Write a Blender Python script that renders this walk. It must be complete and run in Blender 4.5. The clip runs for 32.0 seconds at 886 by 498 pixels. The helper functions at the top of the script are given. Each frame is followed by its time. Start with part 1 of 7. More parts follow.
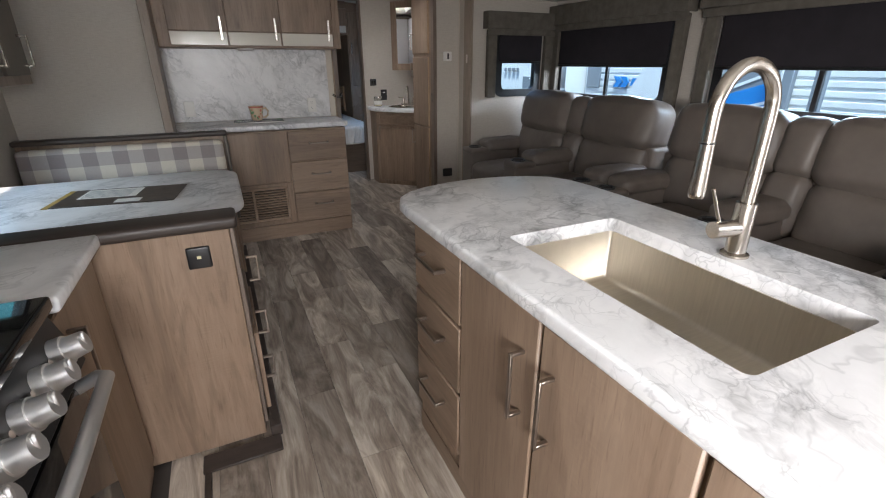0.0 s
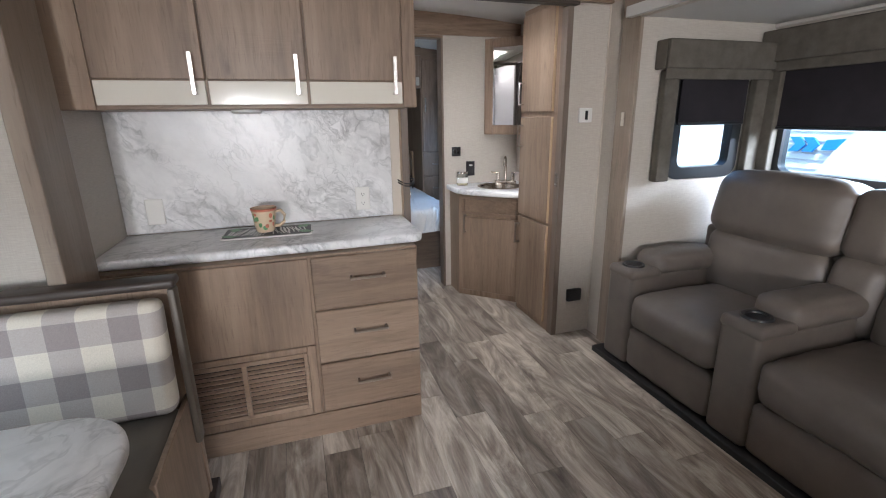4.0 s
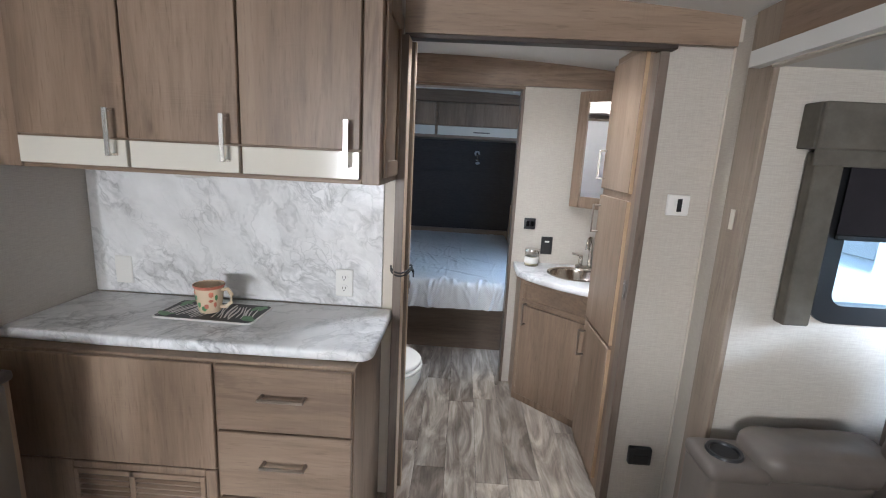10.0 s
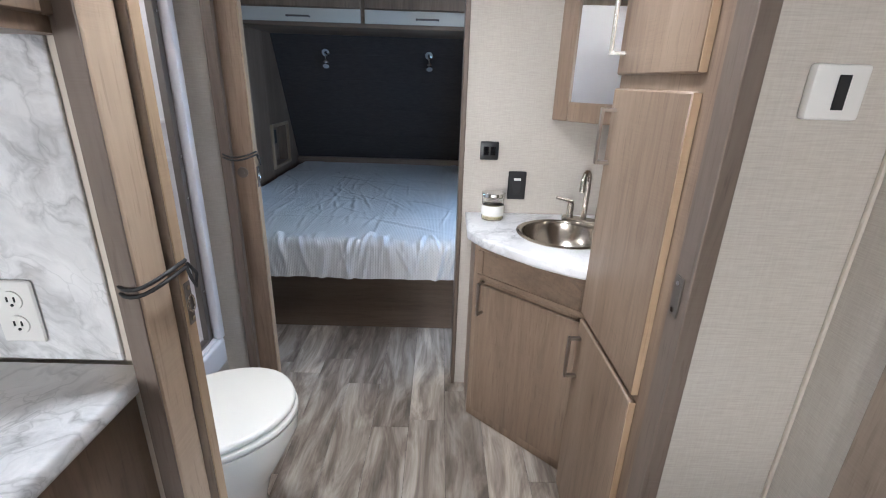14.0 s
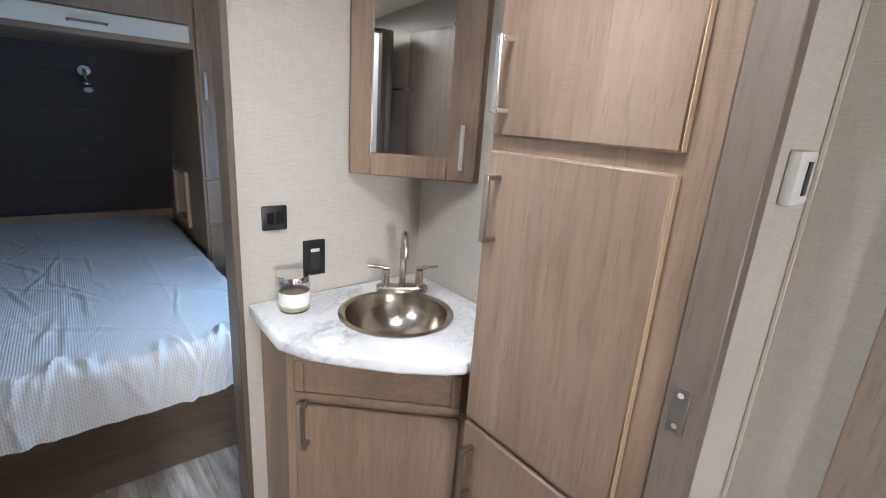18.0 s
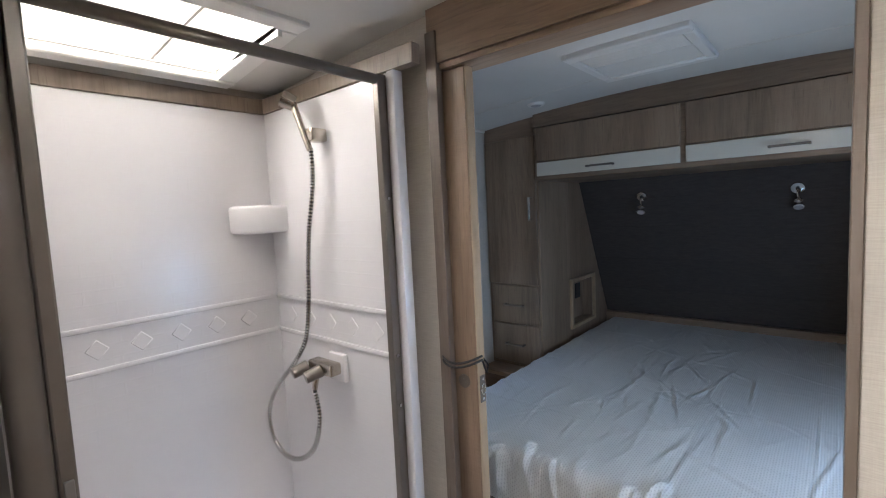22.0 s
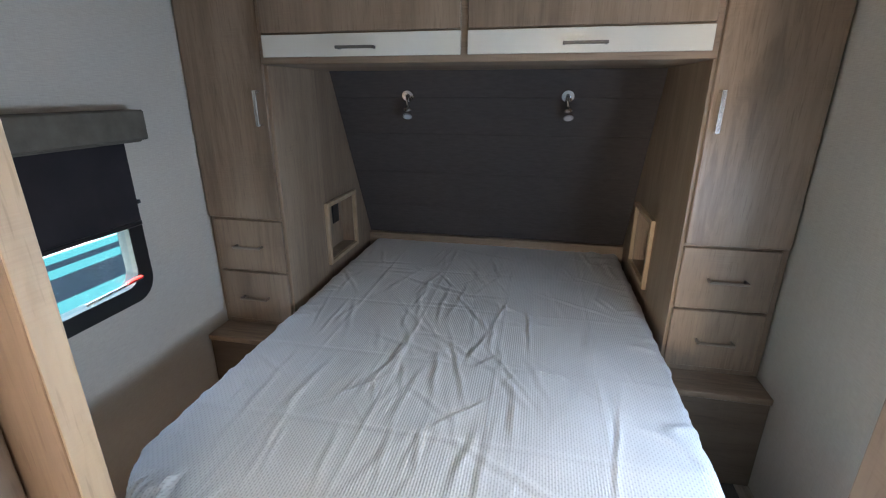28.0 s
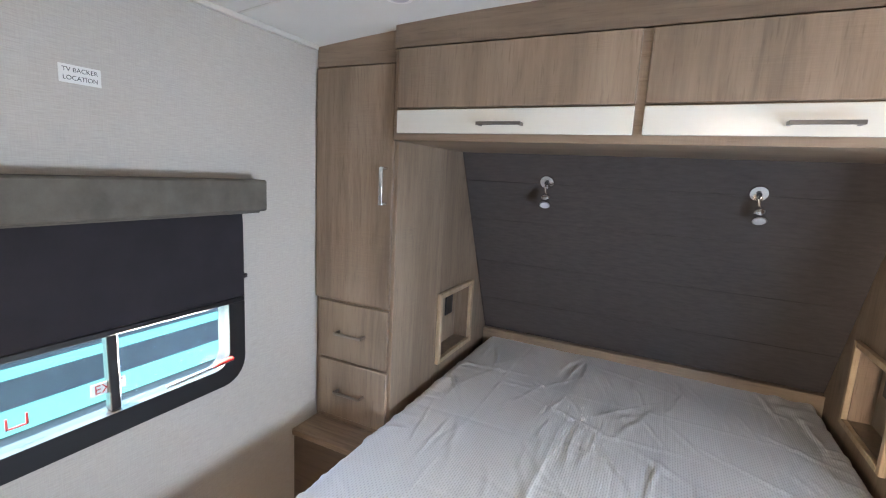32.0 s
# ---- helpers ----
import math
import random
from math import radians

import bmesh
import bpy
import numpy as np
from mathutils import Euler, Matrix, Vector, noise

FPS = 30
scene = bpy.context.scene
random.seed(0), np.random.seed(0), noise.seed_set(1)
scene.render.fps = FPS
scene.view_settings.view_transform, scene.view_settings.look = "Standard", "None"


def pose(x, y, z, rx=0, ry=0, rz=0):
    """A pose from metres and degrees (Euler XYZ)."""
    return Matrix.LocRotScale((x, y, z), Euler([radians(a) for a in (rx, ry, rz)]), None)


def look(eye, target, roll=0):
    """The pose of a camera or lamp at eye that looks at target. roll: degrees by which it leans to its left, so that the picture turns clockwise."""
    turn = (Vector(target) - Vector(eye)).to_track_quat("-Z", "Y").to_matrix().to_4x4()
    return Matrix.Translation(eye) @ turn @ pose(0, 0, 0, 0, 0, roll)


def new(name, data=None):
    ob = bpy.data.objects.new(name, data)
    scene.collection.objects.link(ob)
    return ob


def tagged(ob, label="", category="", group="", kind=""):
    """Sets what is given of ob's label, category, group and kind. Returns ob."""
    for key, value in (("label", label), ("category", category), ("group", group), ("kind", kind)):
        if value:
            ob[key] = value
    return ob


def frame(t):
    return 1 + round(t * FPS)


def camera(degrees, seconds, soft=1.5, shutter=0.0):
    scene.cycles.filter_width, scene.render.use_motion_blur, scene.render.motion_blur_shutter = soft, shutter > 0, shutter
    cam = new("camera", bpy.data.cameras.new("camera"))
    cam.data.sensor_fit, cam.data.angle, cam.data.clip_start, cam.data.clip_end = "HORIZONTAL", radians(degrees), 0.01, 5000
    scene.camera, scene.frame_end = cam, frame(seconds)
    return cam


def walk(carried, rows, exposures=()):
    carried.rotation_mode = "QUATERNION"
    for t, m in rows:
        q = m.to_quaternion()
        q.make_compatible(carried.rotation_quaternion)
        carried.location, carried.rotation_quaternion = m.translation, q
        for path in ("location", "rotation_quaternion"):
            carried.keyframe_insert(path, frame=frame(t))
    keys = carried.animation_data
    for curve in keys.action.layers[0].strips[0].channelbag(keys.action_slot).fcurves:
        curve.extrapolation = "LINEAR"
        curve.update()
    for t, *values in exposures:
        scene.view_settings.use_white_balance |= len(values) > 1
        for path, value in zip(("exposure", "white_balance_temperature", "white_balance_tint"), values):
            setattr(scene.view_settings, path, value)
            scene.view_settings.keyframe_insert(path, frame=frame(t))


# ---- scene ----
cam = camera(88.3, 32.0, soft=1.1)
METRES, EYE, TILT, LEAN, TURN = 7.05, 1.32, 0.0, 0.0, -24.2
PATH = [
    (0, (0.33, 0.027, 1.295), (1.12, 1.703, 0.542), -0.1),
    (0.5, (0.382, 0.095, 1.361), (1.066, 1.881, 0.778), 0.4),
    (1, (0.489, 0.235, 1.402), (1.104, 2.087, 0.964), 0.0),
    (1.5, (0.533, 0.424, 1.399), (1.13, 2.289, 0.994), -0.2),
    (2, (0.528, 0.7, 1.389), (1.184, 2.551, 1.007), -1.1),
    (2.5, (0.579, 1.02, 1.391), (1.288, 2.851, 1.01), -1.6),
    (3, (0.674, 1.326, 1.401), (1.41, 3.138, 0.983), -1.6),
    (3.5, (0.723, 1.622, 1.368), (1.466, 3.41, 0.87), -0.9),
    (4, (0.746, 1.861, 1.357), (1.324, 3.694, 0.804), -0.9),
    (4.5, (0.894, 2.075, 1.386), (1.191, 3.994, 0.905), 0.3),
    (6.5, (1.388, 2.409, 1.55), (1.178, 4.361, 1.171), 4.1),
    (7, (1.447, 2.427, 1.553), (1.293, 4.383, 1.165), 3.8),
    (7.5, (1.461, 2.428, 1.544), (1.387, 4.385, 1.136), 3.3),
    (8, (1.486, 2.411, 1.535), (1.45, 4.364, 1.107), 3.2),
    (8.5, (1.492, 2.401, 1.52), (1.476, 4.359, 1.115), 3.3),
    (9, (1.492, 2.395, 1.521), (1.437, 4.35, 1.106), 2.9),
    (9.5, (1.509, 2.394, 1.509), (1.451, 4.35, 1.093), 3.0),
    (10, (1.506, 2.384, 1.504), (1.437, 4.341, 1.099), 3.0),
    (10.5, (1.508, 2.38, 1.509), (1.418, 4.336, 1.104), 2.9),
    (11, (1.515, 2.41, 1.506), (1.406, 4.365, 1.095), 2.7),
    (11.5, (1.516, 2.523, 1.489), (1.453, 4.478, 1.073), 3.1),
    (12, (1.521, 2.692, 1.47), (1.587, 4.64, 1.024), 3.5),
    (12.5, (1.603, 2.884, 1.441), (1.695, 4.823, 0.958), 3.1),
    (13, (1.729, 3.053, 1.426), (1.732, 4.984, 0.905), 3.5),
    (13.5, (1.754, 3.252, 1.376), (1.732, 5.158, 0.769), 2.8),
    (14, (1.752, 3.47, 1.359), (1.778, 5.345, 0.663), 1.8),
    (14.5, (1.791, 3.626, 1.376), (1.852, 5.49, 0.654), 0.9),
    (16.5, (1.547, 4.041, 1.313), (2.396, 5.575, 0.349), 0.1),
    (17, (1.493, 4.018, 1.329), (2.51, 5.469, 0.402), 2.0),
    (17.5, (1.488, 4.003, 1.364), (2.668, 5.433, 0.614), 3.9),
    (18, (1.503, 4.0, 1.407), (2.739, 5.474, 0.86), 4.0),
    (18.5, (1.514, 4.001, 1.44), (2.719, 5.558, 1.092), 3.9),
    (19, (1.58, 4.009, 1.477), (2.546, 5.75, 1.288), 2.9),
    (19.5, (1.702, 4.046, 1.491), (2.274, 5.959, 1.368), 1.9),
    (20, (1.772, 4.12, 1.492), (1.936, 6.109, 1.362), 0.3),
    (20.5, (1.78, 4.226, 1.489), (1.423, 6.187, 1.324), -0.1),
    (21, (1.812, 4.27, 1.497), (0.983, 6.08, 1.305), -1.2),
    (21.5, (1.819, 4.284, 1.521), (0.732, 5.956, 1.366), -2.9),
    (22, (1.816, 4.249, 1.504), (0.509, 5.753, 1.338), -2.8),
    (22.5, (1.812, 4.232, 1.464), (0.396, 5.603, 1.126), -1.7),
    (23, (1.828, 4.22, 1.428), (0.388, 5.496, 0.883), -1.2),
    (23.5, (1.847, 4.192, 1.379), (0.436, 5.414, 0.659), -0.5),
    (24, (1.845, 4.161, 1.347), (0.455, 5.288, 0.453), 0.4),
    (24.5, (1.848, 4.153, 1.338), (0.454, 5.22, 0.381), 0.9),
    (26.5, (1.624, 4.481, 1.356), (0.546, 5.997, 0.622), -1.8),
    (27, (1.613, 4.62, 1.432), (0.705, 6.259, 0.732), -2.5),
    (27.5, (1.59, 4.804, 1.509), (0.897, 6.543, 0.807), -1.9),
    (28, (1.523, 4.979, 1.558), (1.138, 6.829, 0.905), 0.0),
    (28.5, (1.43, 5.095, 1.622), (1.346, 7.024, 1.103), 1.1),
    (29, (1.42, 5.176, 1.652), (1.482, 7.142, 1.294), 1.5),
    (29.5, (1.436, 5.232, 1.655), (1.53, 7.217, 1.434), 0.6),
    (30, (1.413, 5.235, 1.648), (1.461, 7.224, 1.446), -0.5),
    (30.5, (1.377, 5.232, 1.624), (1.257, 7.216, 1.396), 0.0),
    (31, (1.357, 5.242, 1.604), (1.042, 7.206, 1.389), 0.8),
    (31.5, (1.344, 5.271, 1.578), (0.773, 7.173, 1.341), 2.0),
    (32, (1.337, 5.313, 1.542), (0.473, 7.089, 1.224), 3.0),
]
EXPO = [(0.0, 1.15, 6200, 12), (1.0, 1.55, 6100, 12), (2.0, 1.87, 6000, 12), (3.0, 1.93, 6000, 12), (4.0, 2.18, 6050, 13), (7.0, 2.05, 5850, 10), (9.5, 2.32, 5850, 10), (12.0, 2.53, 5850, 11), (14.0, 2.55, 5850, 11), (16.5, 2.65, 5900, 12), (18.0, 2.6, 5900, 12), (20.0, 2.65, 5900, 11), (21.0, 2.5, 6200, 11), (22.0, 2.5, 6450, 12), (24.5, 2.58, 6550, 12), (26.5, 2.64, 6650, 13), (27.0, 2.64, 6950, 14), (28.0, 3.4, 7300, 15), (29.0, 4.18, 8300, 17), (30.0, 4.17, 7850, 16), (31.0, 4.2, 7500, 14), (32.0, 4.42, 7800, 19)]
walk(cam, [(t, look(eye, target, roll)) for t, eye, target, roll in PATH], EXPO)

# ---- light ----
world = bpy.data.worlds.new("sky")
scene.world = world
world.use_nodes = True
wnt = world.node_tree
sky = wnt.nodes.new("ShaderNodeTexSky")
sky.sky_type, sky.sun_disc = "NISHITA", False
sky.sun_elevation, sky.sun_rotation = radians(68), radians(219)
wnt.links.new(sky.outputs[0], wnt.nodes["Background"].inputs[0])
wnt.nodes["Background"].inputs[1].default_value = 0.15
sun = new("sun", bpy.data.lights.new("sun", "SUN"))
sun.data.energy, sun.data.angle, sun.data.color = 4.2, radians(6), (1.0, 0.95, 0.88)
sun.matrix_world = look((-2.0, -2.5, 8), (0, 0, 0))


def window_light(name, eye, target, w, h, power, color=(0.95, 0.97, 1.0)):
    lamp = bpy.data.lights.new(name, "AREA")
    lamp.shape, lamp.size, lamp.size_y, lamp.energy, lamp.color = "RECTANGLE", w, h, power, color
    ob = new(name, lamp)
    ob.matrix_world = look(eye, target)
    return ob


# Three lamps in unseen openings behind the camera, added to brighten the kitchen.
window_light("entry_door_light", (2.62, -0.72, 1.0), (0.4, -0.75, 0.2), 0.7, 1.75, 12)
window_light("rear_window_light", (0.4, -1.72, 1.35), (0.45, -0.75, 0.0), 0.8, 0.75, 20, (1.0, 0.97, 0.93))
window_light("left_rear_window_light", (-0.05, -1.0, 1.25), (1.3, 0.9, 0.5), 0.6, 0.6, 34, (1.0, 0.98, 0.95))
for y in (3.05, 1.6):
    window_light("slide_window_light", (3.66, y, 1.47), (2.5, y, 0.55), 0.9, 0.3, 27, (0.76, 0.87, 1.0))
window_light("dinette_window_light", (-1.3, 2.45, 1.15), (2.3, 2.6, 0.3), 1.0, 0.35, 8, (0.8, 0.93, 1.0))
window_light("skylight_light", (0.35, 4.71, 2.25), (0.35, 4.71, 0.0), 0.6, 0.6, 0.15, (1.0, 0.97, 0.92))
window_light("skylight_shaft_light", (0.155, 4.71, 2.14), (1.2, 4.66, 1.62), 0.5, 0.16, 2.4, (1.0, 0.97, 0.92))
window_light("bath_vent_light", (1.7, 4.43, 2.24), (1.65, 4.43, 0.0), 0.28, 0.28, 3.9)
window_light("bedroom_window_light", (2.56, 5.72, 1.0), (0.8, 6.6, 1.15), 0.6, 0.3, 2.8, (0.46, 0.68, 1.0))
window_light("bedroom_low_light", (-0.34, 6.45, 0.72), (1.5, 5.9, 1.35), 0.5, 0.3, 6.0, (1.0, 0.98, 0.96))


# ---- materials ----
def base_mat(name, rough=0.5, metal=0.0, spec=0.5):
    m = bpy.data.materials.new(name)
    m.use_nodes = True
    b = m.node_tree.nodes["Principled BSDF"]
    b.inputs["Roughness"].default_value, b.inputs["Metallic"].default_value = rough, metal
    b.inputs["Specular IOR Level"].default_value = spec
    return m, m.node_tree, b


def node(nt, kind, **kw):
    n = nt.nodes.new(kind)
    for k, v in kw.items():
        if k in n.inputs:
            n.inputs[k].default_value = v
    return n


def coords(nt, scale, vary=True):
    tc = node(nt, "ShaderNodeTexCoord")
    out = tc.outputs["Object"]
    if vary:
        oi = node(nt, "ShaderNodeObjectInfo")
        mul = node(nt, "ShaderNodeMath")
        mul.operation = "MULTIPLY"
        mul.inputs[1].default_value = 7.3
        nt.links.new(oi.outputs["Random"], mul.inputs[0])
        add = node(nt, "ShaderNodeVectorMath")
        nt.links.new(out, add.inputs[0])
        nt.links.new(mul.outputs[0], add.inputs[1])
        out = add.outputs[0]
    mp = node(nt, "ShaderNodeMapping", Scale=scale)
    nt.links.new(out, mp.inputs["Vector"])
    return mp.outputs[0]


def noise_tex(nt, vec, scale, detail=4.0, rough=0.55, dist=0.0):
    n = node(nt, "ShaderNodeTexNoise", Scale=scale, Detail=detail, Roughness=rough, Distortion=dist)
    nt.links.new(vec, n.inputs["Vector"])
    return n.outputs["Fac"]


def ramp(nt, fac, stops, mode="LINEAR"):
    r = node(nt, "ShaderNodeValToRGB")
    r.color_ramp.interpolation = mode
    el = r.color_ramp.elements
    while len(el) < len(stops):
        el.new(0.5)
    for e, (p, c) in zip(el, stops):
        e.position, e.color = p, (*c, 1)
    nt.links.new(fac, r.inputs[0])
    return r.outputs[0]


def mixc(nt, fac, a, b, mode="MIX"):
    x = node(nt, "ShaderNodeMix")
    x.data_type, x.blend_type = "RGBA", mode
    for sock, v in ((x.inputs[0], fac), (x.inputs[6], a), (x.inputs[7], b)):
        if isinstance(v, (int, float)):
            sock.default_value = v
        elif isinstance(v, tuple):
            sock.default_value = (*v, 1)
        else:
            nt.links.new(v, sock)
    return x.outputs[2]


def bump(nt, b, height, strength, dist):
    n = node(nt, "ShaderNodeBump", Strength=strength, Distance=dist)
    nt.links.new(height, n.inputs["Height"])
    nt.links.new(n.outputs[0], b.inputs["Normal"])


def wood(name, axis, dark, mid, light, rough=0.42):
    """Printed oak laminate with its grain along the axis (0, 1 or 2)."""
    m, nt, b = base_mat(name, rough, spec=0.4)
    def grain(across, along, detail, rgh=0.55, dist=0.0):
        sc = [across] * 3
        sc[axis] = along
        return noise_tex(nt, coords(nt, sc), 1.0, detail, rgh, dist)

    big = grain(5.0, 0.55, 3, 0.5, 0.5)
    streak = grain(15.0, 1.7, 7, 0.66, 1.9)
    fine = grain(70.0, 5.0, 4, 0.6)
    patch = grain(3.2, 1.4, 2)
    c = ramp(nt, big, [(0.34, dark), (0.5, mid), (0.66, light)])
    deep = tuple(0.66 * k for k in dark)
    c = mixc(nt, ramp(nt, patch, [(0.38, (0.1, 0.1, 0.1)), (0.66, (0.5, 0.5, 0.5))]), c, ramp(nt, streak, [(0.32, deep), (0.43, dark), (0.5, mid), (0.72, light)]))
    c = mixc(nt, 0.2, c, ramp(nt, fine, [(0.35, dark), (0.65, light)]))
    pore = ramp(nt, grain(150.0, 11.0, 2, 0.5), [(0.6, (1, 1, 1)), (0.68, (0.62, 0.59, 0.56))])
    c = mixc(nt, 0.42, c, pore, "MULTIPLY")
    saw = ramp(nt, grain(16.0, 420.0, 2, 0.5), [(0.4, (0.84, 0.83, 0.82)), (0.6, (1.0, 1.0, 1.0))])
    c = mixc(nt, ramp(nt, grain(4.0, 6.0, 2), [(0.45, (0.0, 0.0, 0.0)), (0.65, (0.5, 0.5, 0.5))]), c, saw, "MULTIPLY")
    s4 = [4.2, 4.2, 4.2]
    s4[axis] = 1.7
    kn = node(nt, "ShaderNodeTexVoronoi", Scale=1.0)
    nt.links.new(coords(nt, s4), kn.inputs["Vector"])
    knot = ramp(nt, kn.outputs["Distance"], [(0.02, (0.42, 0.38, 0.35)), (0.05, (0.8, 0.78, 0.76)), (0.14, (1, 1, 1))])
    c = mixc(nt, 0.6, c, knot, "MULTIPLY")
    nt.links.new(c, b.inputs["Base Color"])
    bump(nt, b, fine, 0.15, 0.0006)
    return m


TAN = ((0.165, 0.111, 0.075), (0.256, 0.177, 0.121), (0.34, 0.245, 0.174))
WOODZ = wood("tan_oak_upright", 2, *TAN)
WOODX = wood("tan_oak_across", 0, *TAN)
WOODY = wood("tan_oak_along", 1, *TAN)
EDGE = wood("pale_oak_edge", 2, (0.36, 0.25, 0.155), (0.47, 0.335, 0.21), (0.54, 0.4, 0.27))
DKW = wood("dark_walnut_trim", 2, (0.105, 0.077, 0.058), (0.15, 0.114, 0.089), (0.195, 0.152, 0.122))
DKWX = wood("dark_walnut_across", 0, (0.03, 0.022, 0.018), (0.05, 0.038, 0.032), (0.075, 0.058, 0.048))
TAUPE = wood("taupe_oak_upright", 2, (0.17, 0.125, 0.092), (0.245, 0.19, 0.145), (0.31, 0.25, 0.195))
# Darker than the tan oak; used on the bed base and ledge bodies.
BEDW = wood("dark_oak_across", 0, (0.09, 0.06, 0.042), (0.128, 0.09, 0.063), (0.165, 0.12, 0.086))
JAMBW = wood("pale_taupe_oak", 2, (0.42, 0.31, 0.215), (0.53, 0.4, 0.285), (0.6, 0.465, 0.345))


def make_marble():
    """White laminate with smoky grey clusters and fine branching cracks running aslant."""
    m, nt, b = base_mat("white_marble_laminate", 0.3, spec=0.45)
    v = coords(nt, (1, 1, 1))

    def warped(vec, scale, amount):
        w = node(nt, "ShaderNodeTexNoise", Scale=scale, Detail=4.0, Roughness=0.6)
        nt.links.new(vec, w.inputs["Vector"])
        add = node(nt, "ShaderNodeVectorMath")
        add.operation = "MULTIPLY_ADD"
        add.inputs[1].default_value = (amount, amount, amount)
        nt.links.new(w.outputs["Color"], add.inputs[0])
        nt.links.new(vec, add.inputs[2])
        return add.outputs[0]

    along = Vector((0.62, 0.5, -0.6)).normalized()
    side = Vector((0.63, -0.77, 0.0)).normalized()
    com = node(nt, "ShaderNodeCombineXYZ")
    bent = warped(v, 3.0, 0.22)
    for i, (d, k) in enumerate(((along, 1.0), (side, 2.5), (along.cross(side), 2.5))):
        dot = node(nt, "ShaderNodeVectorMath")
        dot.operation = "DOT_PRODUCT"
        dot.inputs[1].default_value = d * k
        nt.links.new(bent, dot.inputs[0])
        nt.links.new(dot.outputs["Value"], com.inputs[i])
    q = com.outputs[0]

    def grey(*stops):
        return [(p, (g, g, g * 1.004)) for p, g in stops]

    def crack(scale, amount, stops):
        vo = node(nt, "ShaderNodeTexVoronoi", Scale=scale)
        vo.feature = "DISTANCE_TO_EDGE"
        nt.links.new(warped(q, 7.0, amount), vo.inputs["Vector"])
        return ramp(nt, vo.outputs["Distance"], grey(*stops))

    cluster = noise_tex(nt, q, 1.5, 4, 0.55)
    c = ramp(nt, noise_tex(nt, q, 2.0, 4), [(0.3, (0.68, 0.67, 0.66)), (0.6, (0.83, 0.82, 0.81))])
    smoke = ramp(nt, noise_tex(nt, q, 5.5, 8, 0.68), grey((0.38, 0.45), (0.58, 1.0)))
    c = mixc(nt, ramp(nt, cluster, grey((0.44, 0.08), (0.64, 0.75))), c, smoke, "MULTIPLY")
    c = mixc(nt, ramp(nt, cluster, grey((0.47, 0.0), (0.62, 0.7))), c, crack(6.0, 0.22, ((0.0, 0.4), (0.03, 0.66), (0.11, 1.0))), "MULTIPLY")
    c = mixc(nt, ramp(nt, noise_tex(nt, q, 2.6, 3), grey((0.48, 0.0), (0.66, 0.55))), c, crack(15.0, 0.12, ((0.0, 0.5), (0.07, 1.0))), "MULTIPLY")
    vein = ramp(nt, noise_tex(nt, q, 1.1, 5, 0.6), grey((0.482, 1.0), (0.498, 0.6), (0.502, 0.5), (0.515, 1.0)))
    c = mixc(nt, 0.4, c, vein, "MULTIPLY")
    nt.links.new(c, b.inputs["Base Color"])
    bump(nt, b, noise_tex(nt, v, 300, 2), 0.05, 0.0004)
    return m


MARBLE = make_marble()


def make_wall(name, dark, light):
    """Vinyl wall board with a fine woven linen print."""
    m, nt, b = base_mat(name, 0.7, spec=0.25)
    thread = noise_tex(nt, coords(nt, (25, 25, 420)), 1.0, 3, 0.6)
    weft = noise_tex(nt, coords(nt, (300, 300, 22)), 1.0, 3, 0.6)
    c = ramp(nt, thread, [(0.3, dark), (0.7, light)])
    c = mixc(nt, 0.35, c, ramp(nt, weft, [(0.3, dark), (0.7, light)]))
    c = mixc(nt, 0.15, c, ramp(nt, noise_tex(nt, coords(nt, (1, 1, 1)), 1.3, 3), [(0.3, dark), (0.7, light)]))
    nt.links.new(c, b.inputs["Base Color"])
    bump(nt, b, thread, 0.12, 0.0006)
    return m


WALL = make_wall("linen_wall_board", (0.42, 0.375, 0.32), (0.56, 0.515, 0.455))


def plain(name, col, rough=0.5, metal=0.0, var=0.12, scale=6.0, bmp=0.0, bscale=200.0, spec=0.5, stretch=(1, 1, 1)):
    m, nt, b = base_mat(name, rough, metal, spec)
    n = noise_tex(nt, coords(nt, stretch), scale, 5, 0.6)
    lo = tuple(max(0.0, c * (1 - var)) for c in col)
    hi = tuple(min(1.0, c * (1 + var)) for c in col)
    nt.links.new(ramp(nt, n, [(0.3, lo), (0.7, hi)]), b.inputs["Base Color"])
    if bmp:
        bump(nt, b, noise_tex(nt, coords(nt, stretch), bscale, 3), bmp, 0.001)
    return m


CEIL = plain("ceiling_board", (0.66, 0.64, 0.6), 0.75, var=0.03, scale=3, bmp=0.15, bscale=160, spec=0.2)
SEAM = plain("ceiling_batten", (0.62, 0.585, 0.53), 0.5, var=0.03)
CREAM = plain("cream_trim", (0.56, 0.5, 0.42), 0.5, var=0.04)
WHITE = plain("white_plastic", (0.74, 0.72, 0.68), 0.35, var=0.02)
GLOSSW = plain("gloss_white_panel", (0.66, 0.62, 0.54), 0.1, var=0.01)
BLACK = plain("black_plastic", (0.012, 0.012, 0.013), 0.35, var=0.1)
RUBBER = plain("black_rubber", (0.015, 0.014, 0.014), 0.6, var=0.1)
BLIND = plain("black_roller_shade", (0.026, 0.023, 0.026), 0.8, var=0.15, bmp=0.2, bscale=500, spec=0.15)
GREYTRIM = plain("grey_trim", (0.17, 0.155, 0.14), 0.5, var=0.06)
BLADE = plain("ceramic_white", (0.78, 0.75, 0.68), 0.12, var=0.01)
ACRYL = plain("white_acrylic", (0.74, 0.72, 0.73), 0.22, var=0.01)
NICKEL = plain("brushed_nickel", (0.52, 0.47, 0.41), 0.24, 1.0, var=0.05, scale=40)
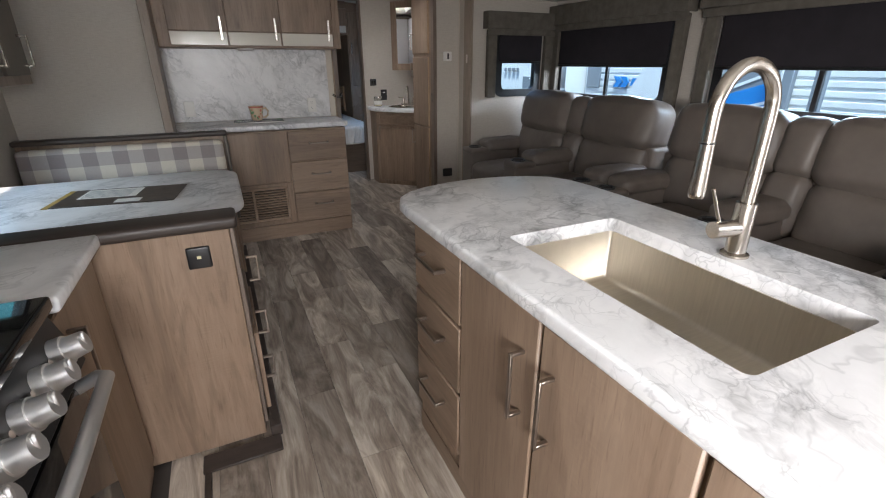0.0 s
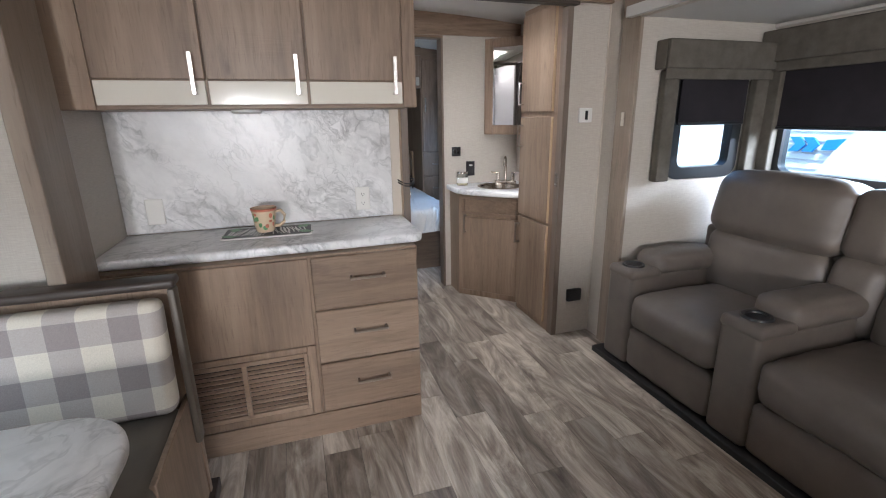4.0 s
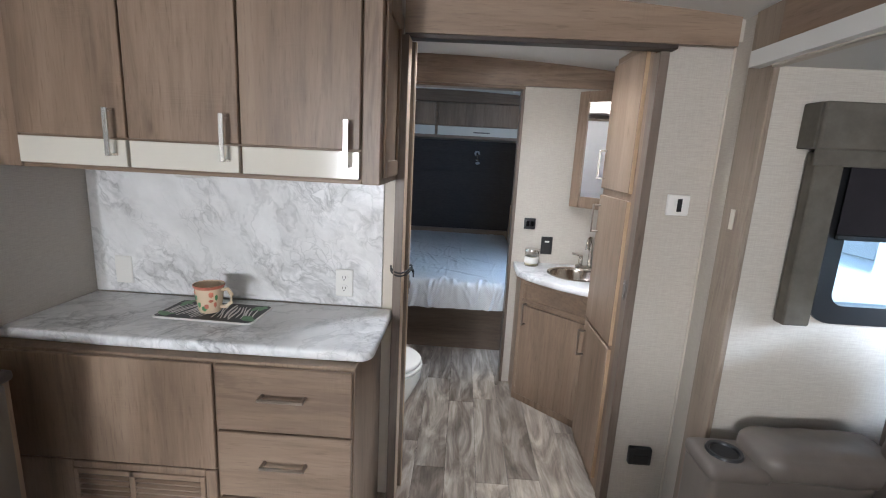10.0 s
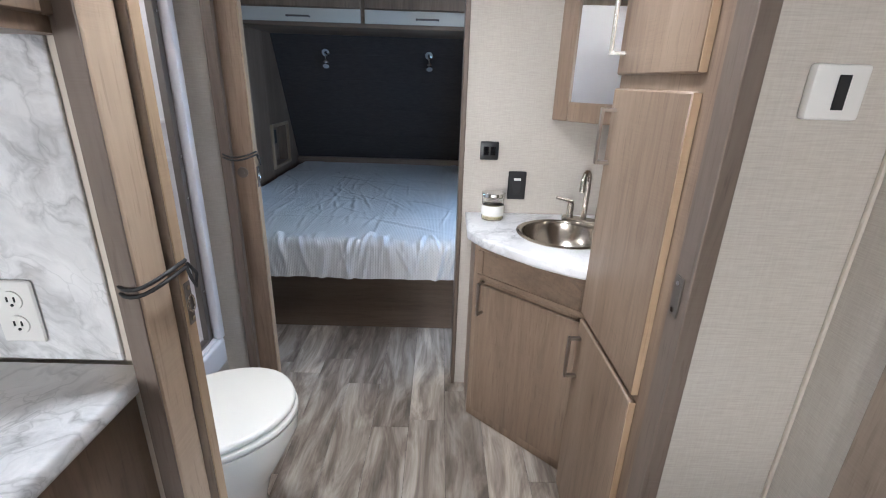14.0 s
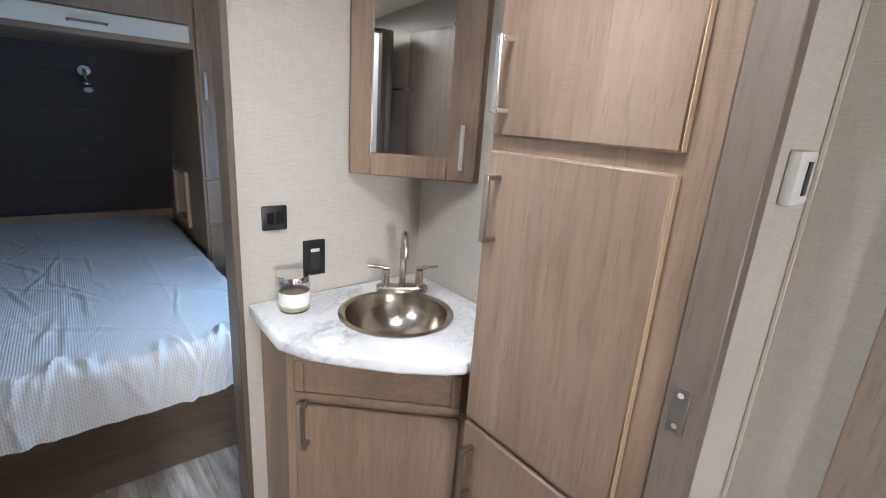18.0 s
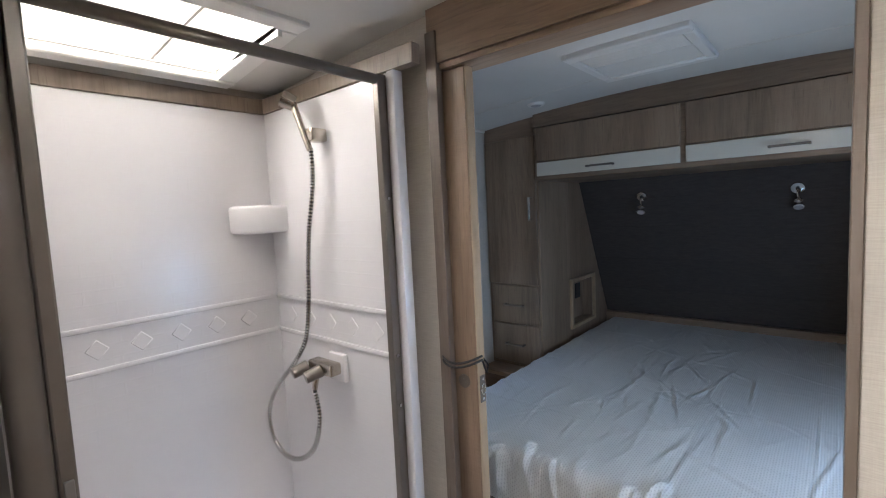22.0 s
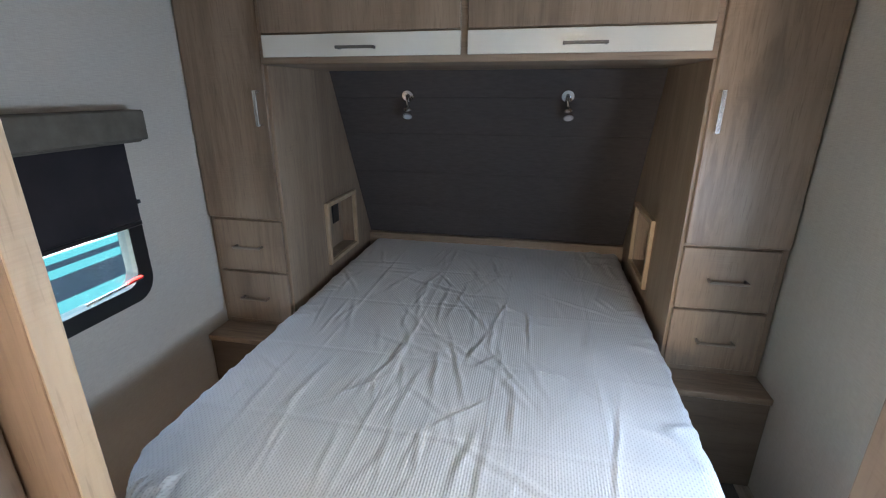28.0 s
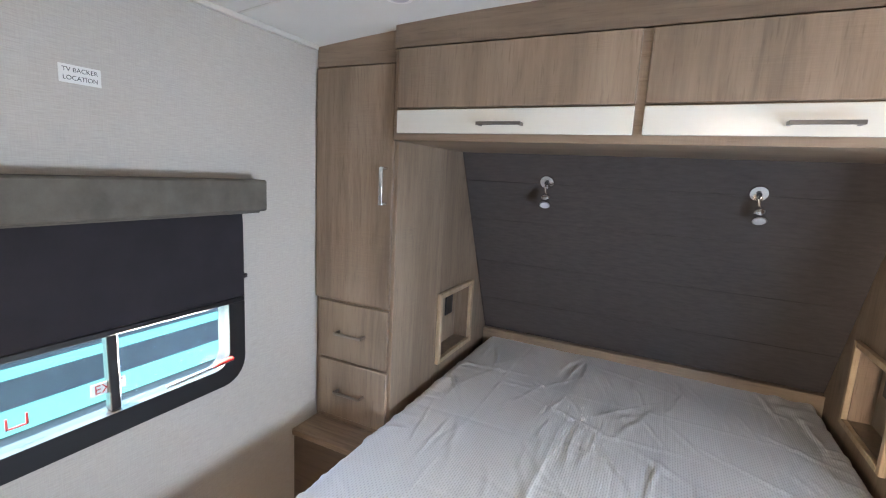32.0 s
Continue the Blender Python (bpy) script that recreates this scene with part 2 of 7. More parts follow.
KNOB = plain("satin_aluminium", (0.72, 0.71, 0.7), 0.38, 0.85, var=0.05)
CHROME = plain("chrome", (0.75, 0.74, 0.72), 0.1, 1.0, var=0.02)
STEEL = plain("brushed_steel", (0.66, 0.61, 0.53), 0.36, 1.0, var=0.06, scale=3, bmp=0.008, bscale=60, stretch=(4, 60, 4))
BASINS = plain("satin_steel", (0.5, 0.45, 0.39), 0.2, 1.0, var=0.08, scale=3, bmp=0.02, bscale=60, stretch=(4, 4, 60))
BRONZE = plain("dark_bronze_metal", (0.15, 0.128, 0.11), 0.34, 0.4, var=0.08)
POLISH = plain("polished_nickel_pull", (0.84, 0.81, 0.76), 0.25, 0.8, var=0.03)
PULL = plain("antique_nickel_pull", (0.3, 0.25, 0.21), 0.3, 0.9, var=0.06)
GLASSB = plain("black_glass", (0.006, 0.006, 0.007), 0.06, var=0.1)
VALANCE = plain("grey_brown_valance_fabric", (0.115, 0.102, 0.084), 0.85, var=0.2, scale=14, bmp=0.5, bscale=420, spec=0.15)
HEADB = plain("charcoal_woven_fabric", (0.072, 0.061, 0.057), 0.85, var=0.13, scale=30, bmp=0.5, bscale=300, spec=0.15, stretch=(0.6, 3, 3))
LEATHER = plain("grey_brown_leather", (0.142, 0.117, 0.098), 0.44, var=0.18, scale=4, bmp=0.5, bscale=42, spec=0.35)
VINYL = plain("dark_taupe_vinyl", (0.1, 0.083, 0.064), 0.45, var=0.15, bmp=0.3, bscale=160)
# Brighter copy of the taupe vinyl, with strong light put into the colour.
LITVINYL = plain("lit_taupe_vinyl", (0.17, 0.13, 0.094), 0.45, var=0.15, bmp=0.3, bscale=160)
MUGC = plain("cream_glaze", (0.68, 0.54, 0.38), 0.2, var=0.05)
WAX = plain("pale_yellow_wax", (0.75, 0.68, 0.42), 0.5, var=0.03)
PAPER = plain("white_paper", (0.75, 0.73, 0.68), 0.6, var=0.03)
DPAPER = plain("dark_print_paper", (0.06, 0.045, 0.035), 0.4, var=0.5, scale=25)
YPAPER = plain("ochre_print", (0.45, 0.3, 0.08), 0.5, var=0.1)
RED = plain("red_plastic", (0.55, 0.03, 0.03), 0.4, var=0.05)
TEAL = plain("dark_blue_grey_panel", (0.022, 0.036, 0.046), 0.8, var=0.2)
BLUE = plain("blue_vinyl", (0.02, 0.2, 0.55), 0.4, var=0.05)
GREEN = plain("leaf_green_glaze", (0.12, 0.28, 0.12), 0.3, var=0.3, scale=40)
PINK = plain("rust_pink_glaze", (0.5, 0.16, 0.1), 0.3, var=0.3, scale=40)
SIDING = plain("white_siding", (0.72, 0.73, 0.74), 0.4, var=0.03)
GREYS = plain("grey_siding", (0.2, 0.22, 0.25), 0.4, var=0.06)
ASPHALT = plain("asphalt", (0.05, 0.05, 0.052), 0.9, var=0.3, scale=40)
# Near-black that paints the shade inside hollows.
DARKGAP = plain("hollow_shade", (0.012, 0.01, 0.009), 0.8, var=0.1)
SUBFLOOR = plain("subfloor", (0.05, 0.042, 0.036), 0.8, var=0.1)


def glass_mat(name, tint, alpha_gloss=0.0):
    m, nt, b = base_mat(name, 0.02)
    b.inputs["Base Color"].default_value = (*tint, 1)
    b.inputs["Transmission Weight"].default_value = 1.0
    b.inputs["IOR"].default_value = 1.45
    return m


def pane_mat(name, tint):
    """Thin window glass: mostly clear, a little gloss."""
    m, nt, b = base_mat(name, 0.03)
    out = nt.nodes["Material Output"]
    tr = node(nt, "ShaderNodeBsdfTransparent", Color=(*tint, 1))
    gl = node(nt, "ShaderNodeBsdfGlossy", Roughness=0.02)
    lw = node(nt, "ShaderNodeLayerWeight", Blend=0.5)
    steep = node(nt, "ShaderNodeMath")
    steep.operation = "POWER"
    steep.inputs[1].default_value = 4.0
    nt.links.new(lw.outputs["Facing"], steep.inputs[0])
    gloss = node(nt, "ShaderNodeMath")
    gloss.operation = "MULTIPLY_ADD"
    gloss.inputs[1].default_value, gloss.inputs[2].default_value = 0.45, 0.02
    nt.links.new(steep.outputs[0], gloss.inputs[0])
    mx = node(nt, "ShaderNodeMixShader")
    nt.links.new(gloss.outputs[0], mx.inputs[0])
    nt.links.new(tr.outputs[0], mx.inputs[1])
    nt.links.new(gl.outputs[0], mx.inputs[2])
    nt.links.new(mx.outputs[0], out.inputs[0])
    return m


PANE = pane_mat("window_glass", (0.82, 0.93, 0.97))
JAR = glass_mat("jar_glass", (0.97, 0.97, 0.95))
MIRROR = plain("mirror_silver", (0.86, 0.87, 0.86), 0.01, 1.0, var=0.0)


def make_skylight():
    m, nt, b = base_mat("frosted_skylight", 0.4)
    b.inputs["Base Color"].default_value = (0.8, 0.8, 0.78, 1)
    b.inputs["Emission Color"].default_value = (1.0, 0.97, 0.9, 1)
    b.inputs["Emission Strength"].default_value = 0.14
    return m


SKYL = make_skylight()


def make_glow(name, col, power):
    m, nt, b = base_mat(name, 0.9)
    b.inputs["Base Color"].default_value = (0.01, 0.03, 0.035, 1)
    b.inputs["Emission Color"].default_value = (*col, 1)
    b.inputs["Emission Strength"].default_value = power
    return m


# Emissive cyan for added sheets that give the panes their daylight brightness.
GLOWD = make_glow("cyan_glow_near", (0.3, 0.84, 0.92), 0.42)
GLOW = make_glow("cyan_glow", (0.16, 0.8, 0.9), 0.1)
GLOWU = make_glow("cyan_glow_upper", (0.25, 0.86, 0.95), 0.5)


def make_lens():
    m, nt, b = base_mat("frosted_lamp_lens", 0.35)
    b.inputs["Base Color"].default_value = (0.45, 0.44, 0.45, 1)
    return m


LENS = make_lens()


def make_plaid():
    m, nt, b = base_mat("plaid_upholstery", 0.9, spec=0.1)
    tc = node(nt, "ShaderNodeTexCoord")
    sep = node(nt, "ShaderNodeSeparateXYZ")
    nt.links.new(tc.outputs["Object"], sep.inputs[0])

    def band(sock):
        a = node(nt, "ShaderNodeMath")
        a.operation = "MULTIPLY"
        a.inputs[1].default_value = 1 / 0.155
        nt.links.new(sock, a.inputs[0])
        f = node(nt, "ShaderNodeMath")
        f.operation = "FRACT"
        nt.links.new(a.outputs[0], f.inputs[0])
        g = node(nt, "ShaderNodeMath")
        g.operation = "GREATER_THAN"
        g.inputs[1].default_value = 0.5
        nt.links.new(f.outputs[0], g.inputs[0])
        return g.outputs[0]

    s = node(nt, "ShaderNodeMath")
    nt.links.new(band(sep.outputs[0]), s.inputs[0])
    nt.links.new(band(sep.outputs[2]), s.inputs[1])
    h = node(nt, "ShaderNodeMath")
    h.operation = "MULTIPLY"
    h.inputs[1].default_value = 0.5
    nt.links.new(s.outputs[0], h.inputs[0])
    c = ramp(nt, h.outputs[0], [(0.0, (0.62, 0.57, 0.48)), (0.4, (0.42, 0.375, 0.345)), (0.9, (0.28, 0.245, 0.235))], "CONSTANT")
    wv = noise_tex(nt, coords(nt, (1, 1, 1)), 350, 3)
    c = mixc(nt, 0.3, c, ramp(nt, wv, [(0.3, (0.4, 0.4, 0.4)), (0.7, (1, 1, 1))]), "MULTIPLY")
    nt.links.new(c, b.inputs["Base Color"])
    bump(nt, b, wv, 0.5, 0.001)
    return m


PLAID = make_plaid()


def make_cover():
    """White-grey bedspread with fine woven ribs."""
    m, nt, b = base_mat("ribbed_bedspread", 0.75, spec=0.25)
    b.inputs["Sheen Weight"].default_value = 0.2
    rib = node(nt, "ShaderNodeTexWave", Scale=1.0, Distortion=0.6, Detail=1.0)
    rib.bands_direction = "X"
    nt.links.new(coords(nt, (38, 1, 1), False), rib.inputs["Vector"])
    across = node(nt, "ShaderNodeTexWave", Scale=1.0, Distortion=0.3, Detail=1.0)
    across.bands_direction = "X"
    nt.links.new(coords(nt, (19, 1, 1), False), across.inputs["Vector"])
    row = node(nt, "ShaderNodeTexWave", Scale=1.0, Distortion=0.3, Detail=1.0)
    row.bands_direction = "DIAGONAL"
    nt.links.new(coords(nt, (0, 36, 36), False), row.inputs["Vector"])
    parts = []
    for w in (across, row):
        q = node(nt, "ShaderNodeMath")
        q.operation = "SUBTRACT"
        nt.links.new(w.outputs["Fac"], q.inputs[0])
        q.inputs[1].default_value = 0.5
        parts.append(q)
    dot = node(nt, "ShaderNodeMath")
    dot.operation = "MULTIPLY"
    nt.links.new(parts[0].outputs[0], dot.inputs[0])
    nt.links.new(parts[1].outputs[0], dot.inputs[1])
    n = noise_tex(nt, coords(nt, (1, 1, 1), False), 3.0, 4)
    c = ramp(nt, n, [(0.3, (0.56, 0.55, 0.54)), (0.7, (0.63, 0.62, 0.61))])
    c = mixc(nt, 0.24, c, ramp(nt, rib.outputs["Fac"], [(0.2, (0.72, 0.72, 0.72)), (0.8, (1, 1, 1))]), "MULTIPLY")
    c = mixc(nt, 0.36, c, ramp(nt, dot.outputs[0], [(0.1, (1, 1, 1)), (0.17, (0.5, 0.48, 0.47))]), "MULTIPLY")
    nt.links.new(c, b.inputs["Base Color"])
    bump(nt, b, rib.outputs["Fac"], 0.35, 0.002)
    return m


COVER = make_cover()


def make_floor():
    """Weathered grey-brown plank print, each plank its own tone."""
    m, nt, b = base_mat("weathered_plank_vinyl", 0.36, spec=0.45)
    v = coords(nt, (9, 2.0, 9))
    big = noise_tex(nt, v, 1.0, 7, 0.62, 1.7)
    fine = noise_tex(nt, coords(nt, (90, 5, 90)), 1.0, 4, 0.6)
    c = ramp(nt, big, [(0.3, (0.125, 0.095, 0.074)), (0.43, (0.25, 0.203, 0.163)), (0.53, (0.41, 0.35, 0.288)), (0.64, (0.6, 0.54, 0.465))])
    c = mixc(nt, 0.2, c, ramp(nt, fine, [(0.35, (0.08, 0.06, 0.05)), (0.65, (0.5, 0.45, 0.39))]))
    oi = node(nt, "ShaderNodeObjectInfo")
    tone = ramp(nt, oi.outputs["Random"], [(0.0, (0.55, 0.52, 0.5)), (0.5, (0.88, 0.86, 0.84)), (1.0, (1.25, 1.23, 1.2))])
    c = mixc(nt, 1.0, c, tone, "MULTIPLY")
    nt.links.new(c, b.inputs["Base Color"])
    bump(nt, b, fine, 0.15, 0.0008)
    return m


FLOORM = make_floor()


def make_shower():
    """Moulded white surround with faint pressed brick courses."""
    m, nt, b = base_mat("moulded_shower_panel", 0.25)
    b.inputs["Base Color"].default_value = (0.72, 0.7, 0.715, 1)
    tc = node(nt, "ShaderNodeTexCoord")
    sep = node(nt, "ShaderNodeSeparateXYZ")
    nt.links.new(tc.outputs["Object"], sep.inputs[0])
    add = node(nt, "ShaderNodeMath")
    nt.links.new(sep.outputs[0], add.inputs[0])
    nt.links.new(sep.outputs[1], add.inputs[1])
    com = node(nt, "ShaderNodeCombineXYZ")
    nt.links.new(add.outputs[0], com.inputs[0])
    nt.links.new(sep.outputs[2], com.inputs[1])
    br = node(nt, "ShaderNodeTexBrick", Scale=1.0)
    br.inputs["Mortar Size"].default_value = 0.003
    br.inputs["Brick Width"].default_value = 0.17
    br.inputs["Row Height"].default_value = 0.045
    nt.links.new(com.outputs[0], br.inputs["Vector"])
    bump(nt, b, br.outputs["Fac"], 0.25, 0.001)
    return m


SHWR = make_shower()


# ---- mesh helpers ----
BASE = {}


def box_bm(x0, x1, y0, y1, z0, z1, b=0.002, seg=1):
    bm = bmesh.new()
    bmesh.ops.create_cube(bm, size=1)
    for v in bm.verts:
        v.co = Vector((x0 + (v.co.x + 0.5) * (x1 - x0), y0 + (v.co.y + 0.5) * (y1 - y0), z0 + (v.co.z + 0.5) * (z1 - z0)))
    b = min(b, 0.45 * min(x1 - x0, y1 - y0, z1 - z0))
    if b > 0:
        bmesh.ops.bevel(bm, geom=list(bm.edges), offset=b, segments=seg, affect="EDGES", profile=0.5)
    return bm


def cyl_bm(p, q, r, n=20, r2=None):
    """A rod or cone between two points."""
    bm = bmesh.new()
    p, q = Vector(p), Vector(q)
    bmesh.ops.create_cone(bm, cap_ends=True, segments=n, radius1=r, radius2=r if r2 is None else r2, depth=(q - p).length)
    bmesh.ops.transform(bm, verts=bm.verts, matrix=Matrix.Translation((p + q) / 2) @ (q - p).to_track_quat("Z", "Y").to_matrix().to_4x4())
    return bm


def tube_bm(pts, r, n=10):
    """A round tube along points."""
    bm = bmesh.new()
    pts = [Vector(p) for p in pts]
    rings = []
    up = Vector((0.31, 0.17, 0.93))
    for i, p in enumerate(pts):
        d = (pts[min(i + 1, len(pts) - 1)] - pts[max(i - 1, 0)]).normalized()
        a = d.cross(up)
        if a.length < 1e-3:
            a = d.cross(Vector((1, 0, 0)))
        a.normalize()
        c = d.cross(a)
        rings.append([bm.verts.new(p + r * (math.cos(2 * math.pi * k / n) * a + math.sin(2 * math.pi * k / n) * c)) for k in range(n)])
    for ra, rb in zip(rings, rings[1:]):
        for k in range(n):
            bm.faces.new((ra[k], ra[(k + 1) % n], rb[(k + 1) % n], rb[k]))
    bm.faces.new(rings[0])
    bm.faces.new(rings[-1][::-1])
    bmesh.ops.recalc_face_normals(bm, faces=bm.faces)
    return bm


def lathe_bm(profile, centre, n=28):
    """Turned round the upright axis: (radius, height) pairs."""
    bm = bmesh.new()
    cx, cy = centre
    rings = [[bm.verts.new((cx + r * math.cos(2 * math.pi * k / n), cy + r * math.sin(2 * math.pi * k / n), z)) for k in range(n)] for r, z in profile]
    for ra, rb in zip(rings, rings[1:]):
        for k in range(n):
            bm.faces.new((ra[k], ra[(k + 1) % n], rb[(k + 1) % n], rb[k]))
    if min(profile[0][0], profile[-1][0]) > 1e-4:
        for k in range(n):
            bm.faces.new((rings[-1][k], rings[-1][(k + 1) % n], rings[0][(k + 1) % n], rings[0][k]))
    for ring in (rings[0], rings[-1]) if min(profile[0][0], profile[-1][0]) < 1e-4 else ():
        if (ring[0].co - ring[n // 2].co).length > 1e-4:
            bm.faces.new(ring)
    bmesh.ops.remove_doubles(bm, verts=bm.verts, dist=1e-5)
    bmesh.ops.recalc_face_normals(bm, faces=bm.faces)
    return bm


def slab_bm(outline, z0, z1, b=0.006, seg=2):
    """An upright prism on an outline of (x, y)."""
    bm = bmesh.new()
    f = bm.faces.new([bm.verts.new((x, y, z0)) for x, y in outline])
    up = bmesh.ops.extrude_face_region(bm, geom=[f])
    bmesh.ops.translate(bm, verts=[v for v in up["geom"] if isinstance(v, bmesh.types.BMVert)], vec=(0, 0, z1 - z0))
    bmesh.ops.recalc_face_normals(bm, faces=bm.faces)
    if b:
        rim = [e for e in bm.edges if abs(e.verts[0].co.z - e.verts[1].co.z) < 1e-6]
        bmesh.ops.bevel(bm, geom=rim, offset=b, segments=seg, affect="EDGES", profile=0.5)
    return bm


def joined(*bms):
    out = bmesh.new()
    for b in bms:
        me = bpy.data.meshes.new("tmp")
        b.to_mesh(me)
        out.from_mesh(me)
        b.free()
        bpy.data.meshes.remove(me)
    return out


def turned(bm, m):
    bmesh.ops.transform(bm, verts=bm.verts, matrix=m)
    return bm


def about(p, rx=0, ry=0, rz=0):
    return Matrix.Translation(p) @ pose(0, 0, 0, rx, ry, rz) @ Matrix.Translation(-Vector(p))


def rounded(x0, x1, y0, y1, r, corners="1111", n=7):
    """Outline of a rectangle; corners in the order x0y0, x1y0, x1y1, x0y1."""
    out = []
    for k, (cx, cy, a) in enumerate(((x0, y0, 180), (x1, y0, 270), (x1, y1, 0), (x0, y1, 90))):
        if corners[k] == "0":
            out.append((cx, cy))
            continue
        ox, oy = cx + (r if cx == x0 else -r), cy + (r if cy == y0 else -r)
        out += [(ox + r * math.cos(radians(a + 90 * i / n)), oy + r * math.sin(radians(a + 90 * i / n))) for i in range(n + 1)]
    return out


def mesh_of(name, bm, material, shift, smooth):
    me = bpy.data.meshes.new(name)
    bmesh.ops.translate(bm, verts=bm.verts, vec=-shift)
    bm.to_mesh(me)
    bm.free()
    me.materials.append(material)
    if smooth:
        for p in me.polygons:
            p.use_smooth = True
        me.set_sharp_from_angle(angle=radians(38))
    return me


def thing(name, label, category, loc=(0, 0, 0), group="", kind=""):
    ob = new(name)
    ob.location = loc
    ob.empty_display_size = 0.05
    BASE[ob] = Vector(loc)
    return tagged(ob, label, category, group, kind)


def part(name, bm, material, parent, label="", smooth=True):
    ob = new(name, mesh_of(name, bm, material, BASE[parent], smooth))
    ob.parent = parent
    BASE[ob] = BASE[parent]
    return tagged(ob, label)


def solid(name, bm, material, label="", category="", kind="", group="", smooth=True):
    lo = Vector([min(v.co[i] for v in bm.verts) for i in range(3)])
    hi = Vector([max(v.co[i] for v in bm.verts) for i in range(3)])
    loc = Vector(((lo.x + hi.x) / 2, (lo.y + hi.y) / 2, lo.z))
    ob = new(name, mesh_of(name, bm, material, loc, smooth))
    ob.location = loc
    BASE[ob] = loc
    return tagged(ob, label, category, group, kind)


def structure(name, bm, material, label=""):
    return solid(name, bm, material, label, name.split("_")[0], "structure")


def pull(p, axis, length, out, w=0.011):
    """A square bar pull: middle p, bar along axis, standing off along out."""
    p, out = Vector(p), Vector(out)
    a = Vector((axis == "x", axis == "y", axis == "z"))
    s = out.cross(a)
    h = length / 2

    def bar(c, la, lo, ls):
        bm = box_bm(-0.5, 0.5, -0.5, 0.5, -0.5, 0.5, 0)
        for v in bm.verts:
            v.co = c + a * v.co.x * la + out * v.co.y * lo + s * v.co.z * ls
        bmesh.ops.recalc_face_normals(bm, faces=bm.faces)
        bmesh.ops.bevel(bm, geom=list(bm.edges), offset=0.0015, segments=1, affect="EDGES")
        return bm

    return joined(bar(p + out * 0.034, length, 0.007, w), bar(p + a * (h - 0.005) + out * 0.016, 0.009, 0.032, w), bar(p - a * (h - 0.005) + out * 0.016, 0.009, 0.032, w))


def writing(text, size, m, material, parent, name="writing"):
    cu = bpy.data.curves.new("t", "FONT")
    cu.body, cu.size, cu.align_x, cu.align_y = text, size, "CENTER", "CENTER"
    tmp = bpy.data.objects.new("t", cu)
    me = bpy.data.meshes.new_from_object(tmp)
    bpy.data.objects.remove(tmp)
    bm = bmesh.new()
    bm.from_mesh(me)
    bpy.data.meshes.remove(me)
    turned(bm, m)
    return part(name, bm, material, parent, smooth=False)


W = 2.47  # inner face of the off-door side wall
Y1, Y2 = 4.17, 5.30  # faces of the two cross walls


def arch(x):
    return 2.024 + 0.066 * (1 - ((x - 1.235) / 1.235) ** 2)


def arched_bm(x0, x1, y0, y1, z0, n=14, b=0.0):
    """A board whose top follows the arched ceiling."""
    bm = bmesh.new()
    xs = [x0 + (x1 - x0) * i / n for i in range(n + 1)]
    ring = [(x, arch(x)) for x in xs]
    lo = [bm.verts.new((x0, y0, z0)), bm.verts.new((x1, y0, z0))]
    top = [bm.verts.new((x, y0, z)) for x, z in ring]
    f = bm.faces.new(lo + top[::-1])
    up = bmesh.ops.extrude_face_region(bm, geom=[f])
    bmesh.ops.translate(bm, verts=[v for v in up["geom"] if isinstance(v, bmesh.types.BMVert)], vec=(0, y1 - y0, 0))
    bmesh.ops.recalc_face_normals(bm, faces=bm.faces)
    return bm

# ---- setting ----
def hole_wall(name, axis, a, b, u0, u1, z0, z1, holes, material, label=""):
    """A wall between a and b across the axis, built of blocks round its openings (u0, u1, z0, z1)."""
    us = sorted({u0, u1, *[h[0] for h in holes], *[h[1] for h in holes]})
    zs = sorted({z0, z1, *[h[2] for h in holes], *[h[3] for h in holes]})
    bm = bmesh.new()
    for p, q in zip(us, us[1:]):
        run = []
        for r, s in zip(zs, zs[1:]):
            cu, cz = (p + q) / 2, (r + s) / 2
            if any(h[0] < cu < h[1] and h[2] < cz < h[3] for h in holes):
                continue
            if run and abs(run[-1][1] - r) < 1e-6:
                run[-1][1] = s
            else:
                run.append([r, s])
        for r, s in run:
            g = box_bm(a, b, p, q, r, s, 0) if axis == "x" else box_bm(p, q, a, b, r, s, 0)
            me = bpy.data.meshes.new("tmp")
            g.to_mesh(me)
            g.free()
            bm.from_mesh(me)
            bpy.data.meshes.remove(me)
    return structure(name, bm, material, label)


def arch_wall(name, y0, y1, spans, material, label=""):
    """A cross wall under the arched ceiling: spans of (x0, x1, z0)."""
    return structure(name, joined(*[arched_bm(x0, x1, y0, y1, z0) for x0, x1, z0 in spans]), material, label)


floor = structure("floor", joined(box_bm(-0.02, W + 0.03, -1.75, 8.02, -0.06, -0.005, 0), box_bm(W, 3.48, -0.3, 3.98, -0.06, -0.001, 0), box_bm(-0.9, 0.0, -0.3, 3.6, -0.06, -0.001, 0)), SUBFLOOR, "weathered grey-brown wood plank vinyl floor")


def ceiling_bm():
    bm = bmesh.new()
    n = 16
    rows = []
    for y in (-1.75, 8.02):
        rows.append([bm.verts.new((-0.06 + (W + 0.12) * i / n, y, arch(-0.06 + (W + 0.12) * i / n))) for i in range(n + 1)])
    faces = [bm.faces.new((rows[0][i], rows[1][i], rows[1][i + 1], rows[0][i + 1])) for i in range(n)]
    up = bmesh.ops.extrude_face_region(bm, geom=faces)
    bmesh.ops.translate(bm, verts=[v for v in up["geom"] if isinstance(v, bmesh.types.BMVert)], vec=(0, 0, 0.05))
    bmesh.ops.recalc_face_normals(bm, faces=bm.faces)
    return bm


